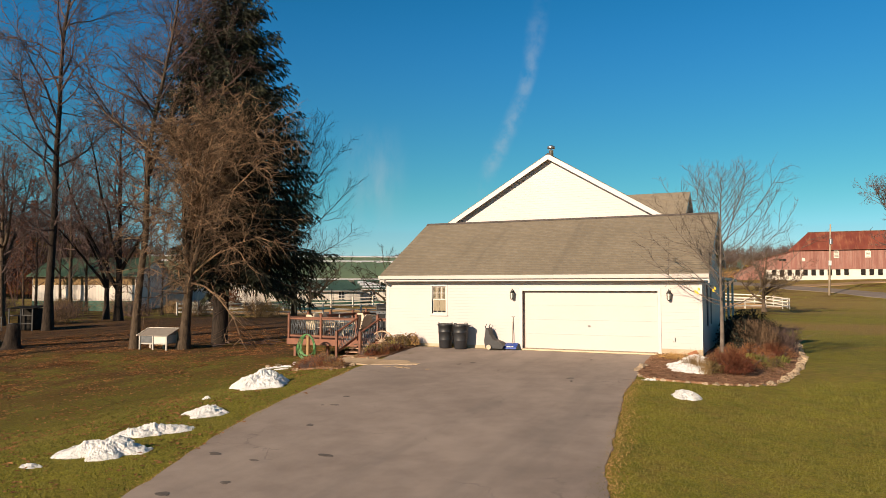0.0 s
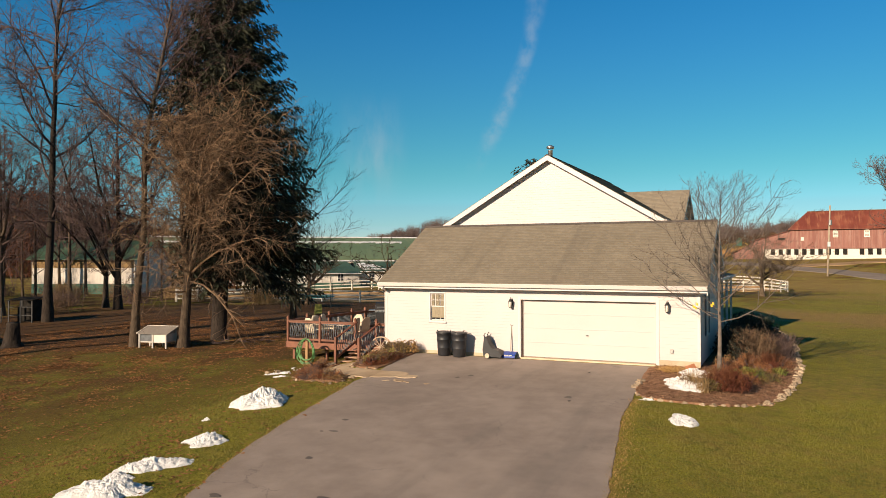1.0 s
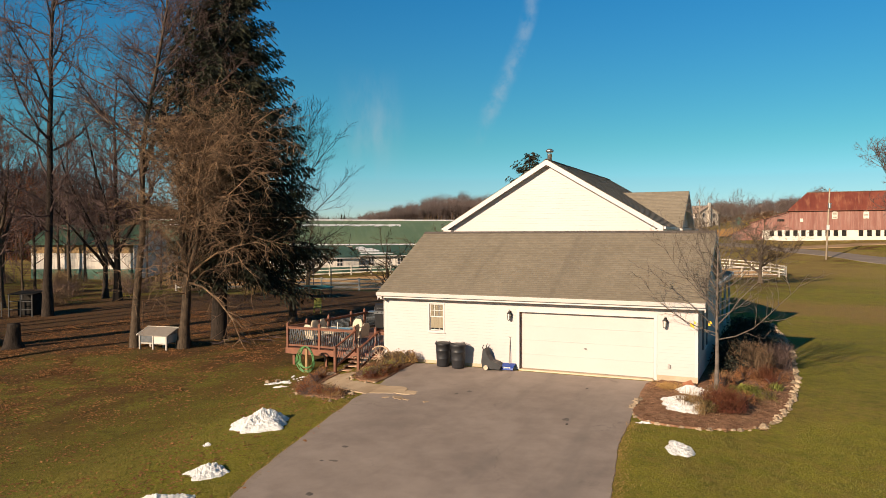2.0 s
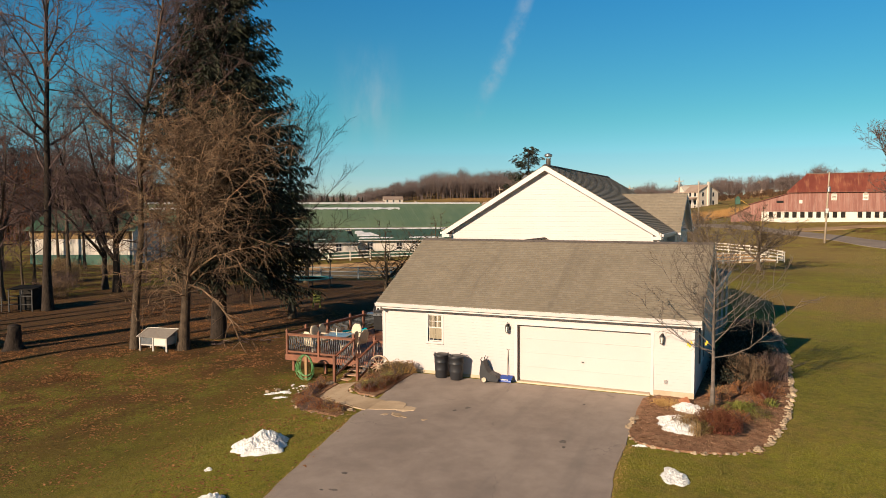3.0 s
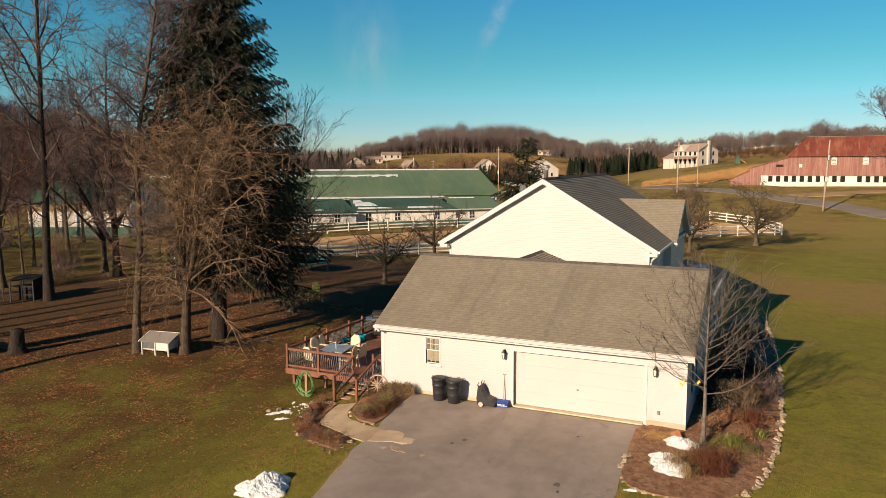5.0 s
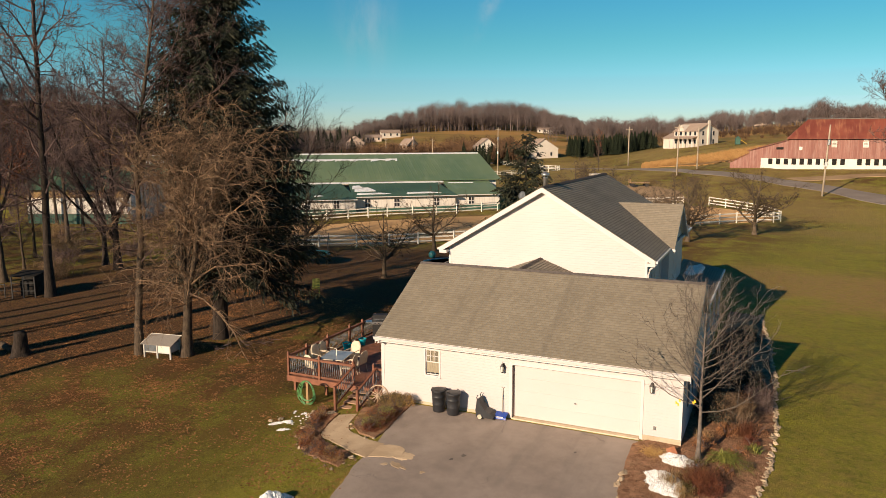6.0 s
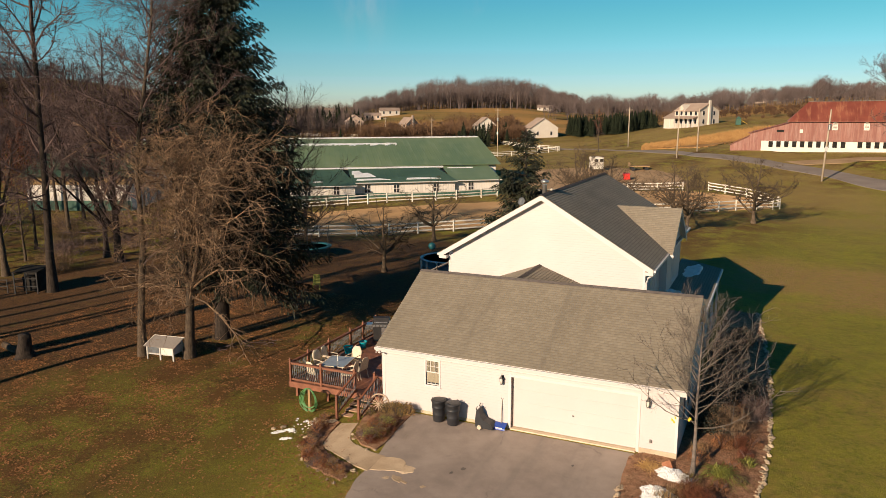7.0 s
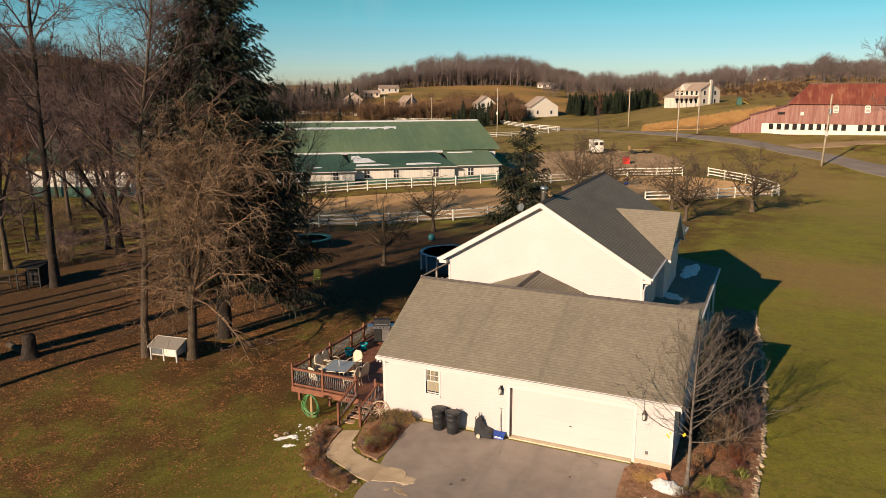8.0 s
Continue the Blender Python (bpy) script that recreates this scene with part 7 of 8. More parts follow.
# fallen branches under the spruce
r = random.Random(77)
for x, y in ((-19.0, 5.4), (-17.4, 7.0), (-18.2, 6.2)):
    pile = thing("branch_pile", pose(x, y, zg(x, y)), "tangle of fallen grey branches on the ground", "branch pile")
    for k in range(13):
        a = r.uniform(0, 6.283)
        p = (r.gauss(0, 0.4), r.gauss(0, 0.3), r.uniform(0.02, 0.25))
        part("branch", Geo().tube(sway(p, (math.cos(a), math.sin(a), r.uniform(-0.05, 0.35)), r.uniform(0.35, 0.8), 4, 0.15, 0.0, r), [0.025, 0.02, 0.016, 0.01, 0.006], 4, False), M_TWIG, pile, fix=False)

# fallen leaves and grass
r = random.Random(9)
g = Geo()
n = 0
while n < 64000:
    x, y = r.uniform(-34, 1), r.uniform(-19, 18)
    edge = x - 0.6 * y + 9 * noise.noise((x * 0.12, y * 0.12, 0))
    if r.random() > ss(-4, -18, edge) * 0.72 + 0.28 or (x > -4.6 and y > -6) or (-11.3 < x < -5.7 and 0.4 < y < 8.8) or (x > -3.9 + 0.25 * max(0, -5 - y) and y < -5):
        continue
    if r.random() > 0.12 + 0.88 * ss(-0.12, 0.4, noise.noise((x * 0.55, y * 0.55, 3.0)) + 0.5 * noise.noise((x * 1.9, y * 1.9, 6.0))):
        continue
    z = zg(x, y) + 0.012
    a, s = r.uniform(0, 6.283), r.uniform(0.03, 0.072)
    c, q = math.cos(a) * s, math.sin(a) * s
    h = r.uniform(0.0, 0.03)
    g.poly((x - c, y - q, z), (x + q * 0.6, y - c * 0.6, z + h), (x + c, y + q, z + h * 0.6), (x - q * 0.6, y + c * 0.6, z + h * 0.4))
    n += 1
solo("fallen_leaves", g, M_LEAF, "scattered brown fallen leaves on the lawn", "leaves", kind="stuff", fix=False)
g = Geo()
n = 0
while n < 64000:
    x, y = r.uniform(-9, 13.5), r.uniform(-19, -2)
    if (-3.4 - 0.12 * 0 - 0.05 < x < 5.2 and y > -6) or (y <= -6 and -4.0 + 0.28 * (-6 - y) < x < 5.0 + 0.13 * (-6 - y)) or (x > 4.9 and y > -4.9 and x < 9.2) or (-8.6 < x < -3.6 and y > -5.8):
        if not (y <= -6 and (x < -3.9 + 0.23 * (-6 - y) or x > 5.05 + 0.11 * (-6 - y))):
            continue
    z = zg(x, y)
    a, h, w = r.uniform(0, 6.283), r.uniform(0.02, 0.05), r.uniform(0.005, 0.011)
    c, q = math.cos(a) * w, math.sin(a) * w
    lx, ly = r.gauss(0, 0.03), r.gauss(0, 0.03)
    g.poly((x - c, y - q, z - 0.005), (x + c, y + q, z - 0.005), (x + lx, y + ly, z + h))
    n += 1
solo("grass", g, M_BLADE, "short late-autumn grass blades beside the driveway", "grass", kind="stuff", fix=False)

# straw-coloured fringe along the driveway's edges
g = Geo()
right_edge = along([(4.95, -5.0), (5.06, -6.5), (5.5, -9.6), (5.85, -12.0), (6.1, -13.7), (6.6, -15.5)], 0.02)
left_edge = along([(-3.75, -5.9), (-2.86, -10.5), (-2.25, -13.0), (-1.46, -15.3), (-0.7, -17.3)], 0.03)
for edge_pts, sgn, wide in ((right_edge, 1, 0.18), (left_edge, -1, 0.06)):
    for p in edge_pts:
        for _ in range(4 if sgn > 0 else 2):
            q = abs(r.gauss(0, wide)) * (1 + 1.3 * max(0, noise.noise((p.x * 0.8, p.y * 0.8, 2)))) - 0.06
            x, y = p.x + sgn * q, p.y + r.uniform(-0.03, 0.03)
            z, h, a = zg(x, y), r.uniform(0.015, 0.045), r.uniform(0, 6.283)
            c, e = math.cos(a) * 0.008, math.sin(a) * 0.008
            g.poly((x - c, y - e, z), (x + c, y + e, z), (x + r.gauss(0, 0.05), y + r.gauss(0, 0.05), z + h))
solo("edge_grass", g, M_GOLDGRASS, "dry straw-coloured grass fringe at the asphalt edge", "grass", kind="stuff", fix=False)

# ---- fences ----


def board_fence(pts, rails, h, mat, label, spacing=2.6, group="board fences"):
    f = thing("board_fence", Matrix.Identity(4), label, "fence", group)
    p = along([(x, y) for x, y in pts], spacing)
    q = [Vector((v.x, v.y, zg(v.x, v.y))) for v in p]
    me = fixed(Geo().box(-0.075, -0.075, -0.3, 0.075, 0.075, h + 0.08, 0.012).mesh("post", mat))
    for v in q:
        share("post", me, f, v)
    for a, b in zip(q, q[1:]):
        for k in range(rails):
            z = h * (k + 0.85) / rails - 0.02
            part("rail", Geo().beam(a + Vector((0, 0, z)), b + Vector((0, 0, z)), 0.04, 0.15), mat, f)
    return f


board_fence([(-47, 30), (-35.2, 38.6), (-27, 45.8), (-20.5, 50.5), (-14, 60)], 3, 1.25, M_FENCE2, "three-rail pale board fence at the shaded paddock edge", 2.9)
board_fence([(-62, 46.5), (-50, 56.5), (-41.5, 65), (-34, 72.5), (-30, 79)], 3, 1.35, M_FENCE, "white three-rail paddock fence before the stable", 2.9)
board_fence([(-24, 79), (-17, 87), (-12.7, 92), (-4.6, 94.6)], 3, 1.35, M_FENCE, "white three-rail ring fence", 2.9)
board_fence([(-0.8, 95), (4.9, 89.6), (9.2, 83.8), (8.6, 80.5), (4.2, 76.6), (0.1, 72.4), (-6, 68.5)], 3, 1.35, M_FENCE, "curving white three-rail ring fence", 2.9)
board_fence([(-215, 268), (-191, 262), (-167, 259), (-130, 233), (-108, 230)], 3, 1.35, M_FENCE, "far white pasture fence", 6.0)
board_fence([(-84, 226), (-70, 212), (-54, 199), (-57, 186), (-65, 173), (-75, 168)], 3, 1.4, M_FENCE, "white fence by the arena's end", 4.0)

# ---- green-roofed stable and riding hall ----
stable = thing("stable", Matrix.Translation((-48.5, 67.6, zg(-48.5, 67.6))) @ Matrix.Rotation(radians(36), 4, "Z"), "white and green stable joined to a long green-roofed riding hall", "stable")


def gable_block(parent, x0, x1, y0, y1, eave, ridge, wall, roof, over=0.5, base=None, ridge_at=0.5, wall_name="wall", roof_label=""):
    """Walls and a gabled metal roof along x."""
    ym = y0 + (y1 - y0) * ridge_at
    part(wall_name, Geo().slab([(x0, y0, -0.6), (x0, y1, -0.6), (x0, y1, eave), (x0, ym, ridge - 0.1), (x0, y0, eave)], (x1 - x0, 0, 0)), wall, parent)
    if base:
        part("base_band", Geo().box(x0 - 0.02, y0 - 0.02, -0.6, x1 + 0.02, y0 - 0.001, base), M_GREENBAND, parent, "green painted base band")
    sl = (ridge - eave) / (ym - y0)
    for ya, s in ((y0 - over, -1), (y1 + over, 1)):
        ze = eave - over * sl if s < 0 else eave - over * (ridge - eave) / (y1 - ym)
        part("roof", Geo().slab([(x0 - over, ya, ze), (x1 + over, ya, ze), (x1 + over, ym, ridge), (x0 - over, ym, ridge)], (0, 0, 0.08)), roof, parent, roof_label)
    part("ridge_trim", Geo().box(x0 - over, ym - 0.15, ridge + 0.07, x1 + over, ym + 0.15, ridge + 0.13), roof, parent)


def barn_window(parent, x, y, z, w=0.9, h=1.5):
    t = part("window", Geo().box(x, y - 0.05, z, x + w, y - 0.001, z + h), M_TRIM, parent)
    for i in range(2):
        for j in range(2):
            part("pane", Geo().box(x + 0.08 + i * (w / 2 - 0.02), y - 0.062, z + 0.08 + j * (h / 2 - 0.02), x + w / 2 - 0.06 + i * (w / 2 - 0.02) + 0.02, y - 0.051, z + h / 2 - 0.04 + j * (h / 2 - 0.02)), M_GLASS, t)


def snow_patch(parent, pts, dz=0.09):
    part("snow_cover", Geo().slab(pts, (0, 0, 0.05)), M_SNOW, parent, "thin strip of unmelted snow")


# front range: its roof runs back up to the hall's eave
for x0, x1, y0, e0 in ((-13.0, 0.0, -1.4, 2.15), (0.0, 15.4, 0.0, 2.4), (15.4, 22.6, 0.6, 2.42)):
    part("wall", Geo().box(x0, y0, -0.6, x1, 8.0, e0), M_WHITEBOARD, stable)
    part("base_band", Geo().box(x0, y0 - 0.03, -0.6, x1, y0 - 0.001, 0.75), M_GREENBAND, stable, "green painted base band")
    yb, zb = 8.6, 3.9
    part("roof", Geo().slab([(x0 - 0.3, y0 - 0.5, e0 - 0.05), (x1 + 0.3, y0 - 0.5, e0 - 0.05), (x1 + 0.3 - (1.8 if x1 < 20 else 0), yb, zb), (x0 - 0.3, yb, zb)], (0, 0, 0.08)), M_TEALROOF if x1 < 20 else M_GREENROOF, stable, "dark green metal stable roof")
    part("gutter", Geo().box(x0 - 0.3, y0 - 0.6, e0 - 0.12, x1 + 0.3, y0 - 0.502, e0 + 0.0), M_TRIM, stable)
for x, y in ((-11.0, -1.4), (-7.4, -1.4), (-3.2, -1.4), (1.5, 0.0), (5.9, 0.0), (12.0, 0.0), (17.6, 0.6)):
    barn_window(stable, x, y, 0.75, 0.9, 1.3)
snow_patch(stable, [(-12.5, 7.8, 3.86), (15.2, 7.8, 3.86), (15.2, 8.5, 4.0), (-12.5, 8.5, 4.0)])
snow_patch(stable, [(15.8, 7.2, 3.74), (20, 7.2, 3.74), (20, 7.6, 3.82), (15.8, 7.6, 3.82)])
for a in ((0.4, 0.6, 5.2, 0.9), (0.2, 2.4, 3.4, 2.6), (0.0, 4.2, 1.8, 2.2), (8.0, 0.7, 5.4, 0.9), (-6, 0.0, 1.4, 0.5)):
    e0, y0 = (2.4, 0.0) if a[0] >= 0 else (2.15, -1.4)
    k = (3.9 - e0 + 0.05) / (8.6 - y0 + 0.5)
    z = lambda y: e0 - 0.05 + (y - y0 + 0.5) * k + 0.085
    x, y, w, d = a
    snow_patch(stable, [(x, y, z(y)), (x + w, y + 0.2, z(y + 0.2)), (x + w * 0.7, y + d, z(y + d)), (x + 0.2, y + d * 0.9, z(y + d * 0.9))])
# the hall behind
gable_block(stable, -34.0, 24.4, 9.2, 38.8, 4.3, 8.1, M_WHITEBOARD, M_GREENROOF, 0.7, roof_label="long green ribbed metal roof")
part("gable_panel", Geo().slab([(24.41, 9.2, 4.3), (24.41, 38.8, 4.3), (24.41, 24.0, 8.0)], (0.05, 0, 0)), M_GREENBAND, stable, "green gable end")
k = 3.8 / 14.8
for i in range(116):
    r = random.Random(i)
    x, ln, top = -33 + i * 0.364, r.uniform(0.5, 1.6) + 0.9 * abs(noise.noise((i * 0.13, 0, 0))), 20.6 + 0.3 * noise.noise((i * 0.3, 2, 0))
    zr = lambda y: 4.3 + (y - 9.2) * k + 0.1
    snow_patch(stable, [(x, top - ln, zr(top - ln)), (x + 0.363, top - ln * 0.7, zr(top - ln * 0.7)), (x + 0.363, top, zr(top)), (x, top, zr(top))])
snow_patch(stable, [(-34.5, 23.6, zr(23.6)), (24.9, 23.6, zr(23.6)), (24.9, 24.0, zr(24.0) + 0.05), (-34.5, 24.0, zr(24.0) + 0.05)])

# long white shed seen through the wood
shed = thing("livestock_shed", Matrix.Translation((-84.5, 42.5, zg(-84, 42))) @ Matrix.Rotation(math.atan2(8.6, 19.8), 4, "Z"), "long white livestock shed with a green roof and green base", "shed")
gable_block(shed, -1.3, 13.2, 0, 12, 4.9, 7.4, M_WHITEBOARD, M_TEALROOF, 0.6, 1.3)
part("upper_band", Geo().box(-1.2, -0.03, 3.5, 13.1, -0.001, 4.7), M_SHRUBTAN, shed, "tan curtain band under the eave")

# ---- red barn ----
BX, BY = 5.1, 146.8
barn = thing("barn", pose(BX, BY, zg(BX + 8, BY) + 0.7), "old red barn on a whitewashed base with rusted metal roof", "barn")
W1, LEN, DEEP = 1.55, 46.0, 13.0
part("base_wall", Geo().box(0, 0, -0.8, LEN, 0.3, W1), M_WHITEWALL, barn, "whitewashed base wall")
part("base_side", Geo().box(0, 0.3, -0.8, 0.3, DEEP, W1), M_WHITEWALL, barn)
for i in range(28):
    x = 1.45 + i * 1.52
    if x > LEN - 1:
        break
    if i == 10:
        continue
    op = part("opening", Geo().box(x, -0.02, 0.25, x + 0.85, -0.001, 1.5), M_DARK, barn, "dark stall window")
    part("sill", Geo().box(x - 0.05, -0.08, 0.17, x + 0.9, -0.021, 0.25), M_WHITEWALL, op)
EV, RG, RX = 5.9, 9.75, 5.2
part("upper_wall", Geo().box(RX, -0.15, W1, LEN, 0.1, EV), M_REDBOARD, barn, "faded red board wall")
part("upper_side", Geo().slab([(RX, 0.1, W1), (RX, DEEP, W1), (RX, DEEP, EV), (RX, 0.1, EV)], (0.2, 0, 0)), M_REDBOARD, barn)
part("roof", Geo().slab([(RX - 0.4, -0.7, EV - 0.3), (LEN + 1, -0.7, EV - 0.3), (LEN + 1, DEEP * 0.5, RG), (RX + 3.6, DEEP * 0.5, RG)], (0, 0, 0.08)), M_REDROOF, barn, "rusted red ribbed metal roof")
part("roof", Geo().slab([(RX - 0.4, DEEP + 0.5, EV - 0.3), (LEN + 1, DEEP + 0.5, EV - 0.3), (LEN + 1, DEEP * 0.5 + 0.01, RG), (RX + 3.6, DEEP * 0.5 + 0.01, RG)], (0, 0, 0.08)), M_REDROOF, barn)
part("hip", Geo().slab([(RX - 0.4, -0.69, EV - 0.3), (RX - 0.4, DEEP + 0.49, EV - 0.3), (RX + 3.59, DEEP * 0.5, RG - 0.01)], (0, 0, 0.05)), M_REDROOF, barn)
part("ridge_trim", Geo().box(RX + 3.5, DEEP * 0.5 - 0.25, RG + 0.05, LEN + 1, DEEP * 0.5 + 0.25, RG + 0.16), M_GREYROOF, barn, "pale ridge trim")
# lean-to running down to the road side
part("lean_to", Geo().slab([(RX - 0.01, 0.05, W1), (RX - 0.01, 0.05, EV - 0.6), (-2.4, 0.05, 3.1), (-2.4, 0.05, -0.8), (-0.01, 0.05, -0.8), (-0.01, 0.05, W1)], (0, 7, 0)), M_REDBOARD, barn)
part("lean_to_roof", Geo().slab([(RX, -0.3, EV - 0.5), (RX, 7.4, EV - 0.5), (-2.8, 7.4, 3.05), (-2.8, -0.3, 3.05)], (0, 0, 0.1)), M_REDROOF, barn)
part("side_shed", Geo().slab([(-2.41, 0.1, -0.8), (-2.41, 0.1, 2.5), (-6.2, 0.1, 0.5), (-6.2, 0.1, -0.8)], (0, 5, 0)), M_REDBOARD, barn)
part("side_shed_roof", Geo().slab([(-2.41, -0.2, 2.6), (-2.41, 5.3, 2.6), (-6.6, 5.3, 0.45), (-6.6, -0.2, 0.45)], (0, 0, 0.1)), M_REDROOF, barn)
part("sliding_door", Geo().box(-2.35, -0.02, -0.3, -0.1, 0.04, 2.3), M_REDBOARD, barn, "pink-faded sliding door")
part("opening", Geo().box(2.9, 0.02, 3.4, 4.3, 0.04, 3.9), M_DARK, barn)
for x, z, h in ((13.3, 3.9, 1.7), (19.0, 3.9, 1.7), (27.5, 3.9, 1.7)):
    t = part("arched_window", Geo().slab([(x, -0.2, z), (x + 1.0, -0.2, z), (x + 1.0, -0.2, z + h * 0.75), (x + 0.75, -0.2, z + h * 0.95), (x + 0.5, -0.2, z + h), (x + 0.25, -0.2, z + h * 0.95), (x, -0.2, z + h * 0.75)], (0, 0.05, 0)), M_WHITEWALL, barn, "white louvred arched window")
    for i in range(5):
        part("louvre", Geo().box(x + 0.12, -0.215, z + 0.2 + i * 0.28, x + 0.88, -0.201, z + 0.32 + i * 0.28), M_GREYROOF, t)
part("loft_door", Geo().box(18.9, -0.19, W1 + 0.05, 20.1, -0.151, 3.7), M_REDBOARD, barn, "faded loft door")
part("small_window", Geo().box(7.3, -0.2, 3.3, 7.9, -0.151, 4.0), M_WHITEWALL, barn)

# ---- poles, trailer, wagon ----


def pole(x, y, h, lean, label, crossarm=True, box=False):
    t = thing("utility_pole", pose(x, y, zg(x, y), 0, lean, 0), label, "utility pole", "utility poles")
    part("shaft", Geo().tube([(0, 0, -0.5), (0, 0, h * 0.5), (0, 0, h)], [0.17, 0.15, 0.11], 8), M_POLE, t, "", True)
    if crossarm:
        part("crossarm", Geo().box(-0.9, -0.05, h - 0.75, 0.9, 0.05, h - 0.62), M_POLE, t)
        for i in (-0.8, 0.0, 0.8):
            part("insulator", Geo().lathe([(0.05, 0), (0.06, 0.1), (0.03, 0.16)], 8, (i, 0, h - 0.62 if i else h)), M_GREYROOF, t)
    if box:
        part("transformer", Geo().lathe([(0.22, 0), (0.24, 0.05), (0.24, 0.8), (0.15, 0.9)], 12, (0.1, -0.34, h * 0.72)), M_STEEL, t)
        part("meter_box", Geo().box(-0.2, -0.32, h * 0.42, 0.25, -0.16, h * 0.42 + 0.8, 0.02), M_STEEL, t)
    return t


pole(15.5, 108.8, 11.6, 2.2, "leaning grey utility pole with a transformer by the road", False, True)
pole(-10.8, 135.5, 10.6, 0.4, "pale utility pole beside the road")
pole(-8.0, 148, 9.5, 0.0, "slim utility pole at the corn field", False)
pole(-30.8, 188.3, 11.0, 0.0, "grey utility pole at the bend")
pole(-70.0, 186.6, 13.8, 0.0, "tall utility pole beyond the riding hall", True, True)
pole(-117.0, 238.5, 9.0, 0.0, "far slim wooden utility pole")
pole(-146.4, 253.6, 9.0, 0.0, "far utility pole in the pasture")
pole(-160.3, 256.0, 9.0, 0.0, "far utility pole by a house")

tl = thing("horse_trailer", pose(-24.0, 119.0, zg(-24, 119), 0, 0, 28), "white two-horse trailer parked on the yard", "trailer")
part("body", Geo().box(-1.0, -1.9, 0.45, 1.0, 1.9, 2.7, 0.12), M_WHITEWALL, tl)
for s in (-0.5, 0.5):
    part("rear_door", Geo().box(s - 0.44, -1.93, 0.5, s + 0.44, -1.901, 1.7), M_WHITEWALL, tl)
    part("rear_window", Geo().box(s - 0.36, -1.93, 1.8, s + 0.36, -1.901, 2.4), M_DARK, tl)
part("side_stripe", Geo().box(1.001, -1.8, 1.2, 1.02, 1.8, 1.6), M_GREYROOF, tl)
for s in (-1, 1):
    for y in (-0.5, 0.4):
        part("wheel", Geo().tube([(s * 0.95, y, 0.34), (s * 1.12, y, 0.34)], 0.34, 14), M_BLACK, tl)
part("drawbar", Geo().tube([(0, 1.9, 0.5), (0, 3.4, 0.45), (0, 3.4, 0.0)], 0.05, 6), M_STEEL, tl)

wg = thing("hay_wagon", pose(-15.6, 118.4, zg(-15.6, 118.4), 0, 0, 20), "low weathered flatbed hay wagon", "wagon")
part("bed", Geo().box(-1.9, -1.0, 0.75, 1.9, 1.0, 0.87), M_POST, wg)
part("end_rack", Geo().box(-1.9, -1.0, 0.87, -1.8, 1.0, 1.5), M_POST, wg)
for x in (-1.3, 1.3):
    for y in (-0.85, 0.85):
        part("wheel", Geo().tube([(x, y - 0.08, 0.36), (x, y + 0.08, 0.36)], 0.36, 14), M_BLACK, wg)
    part("axle", Geo().tube([(x, -0.8, 0.36), (x, 0.8, 0.36), (x, 0, 0.75)], 0.05, 6), M_BLACK, wg)
rb = thing("feed_bin", pose(-15.5, 105.4, zg(-15.5, 105.4), 0, 0, 15) @ Matrix.Diagonal((0.8, 0.8, 0.8, 1)), "bright red metal feed bin on the yard", "feed bin")
part("body", Geo().slab([(-0.6, -0.5, 0.15), (-0.75, -0.6, 1.3), (-0.75, 0.6, 1.5), (-0.6, 0.5, 0.15)], (1.4, 0, 0)), M_REDPAINT, rb)
part("lid", Geo().slab([(-0.8, -0.65, 1.31), (0.8, -0.65, 1.31), (0.8, 0.65, 1.53), (-0.8, 0.65, 1.53)], (0, 0, 0.06)), M_REDPAINT, rb)
for x in (-0.5, 0.5):
    part("skid", Geo().box(x - 0.06, -0.5, -0.05, x + 0.06, 0.5, 0.15), M_BLACK, rb)
solo("blue_barrel", Geo().lathe([(0.28, 0), (0.3, 0.1), (0.31, 0.45), (0.3, 0.8), (0.27, 0.88)], 14), M_BLUE, "blue plastic barrel in the riding ring", "barrel", smooth=True, m=pose(-11.2, 83.4, zg(-11.2, 83.4)))

# ---- far houses ----


def bearing(deg, d):
    a = radians(deg)
    return 9 + d * math.sin(a), -25 + d * math.cos(a)


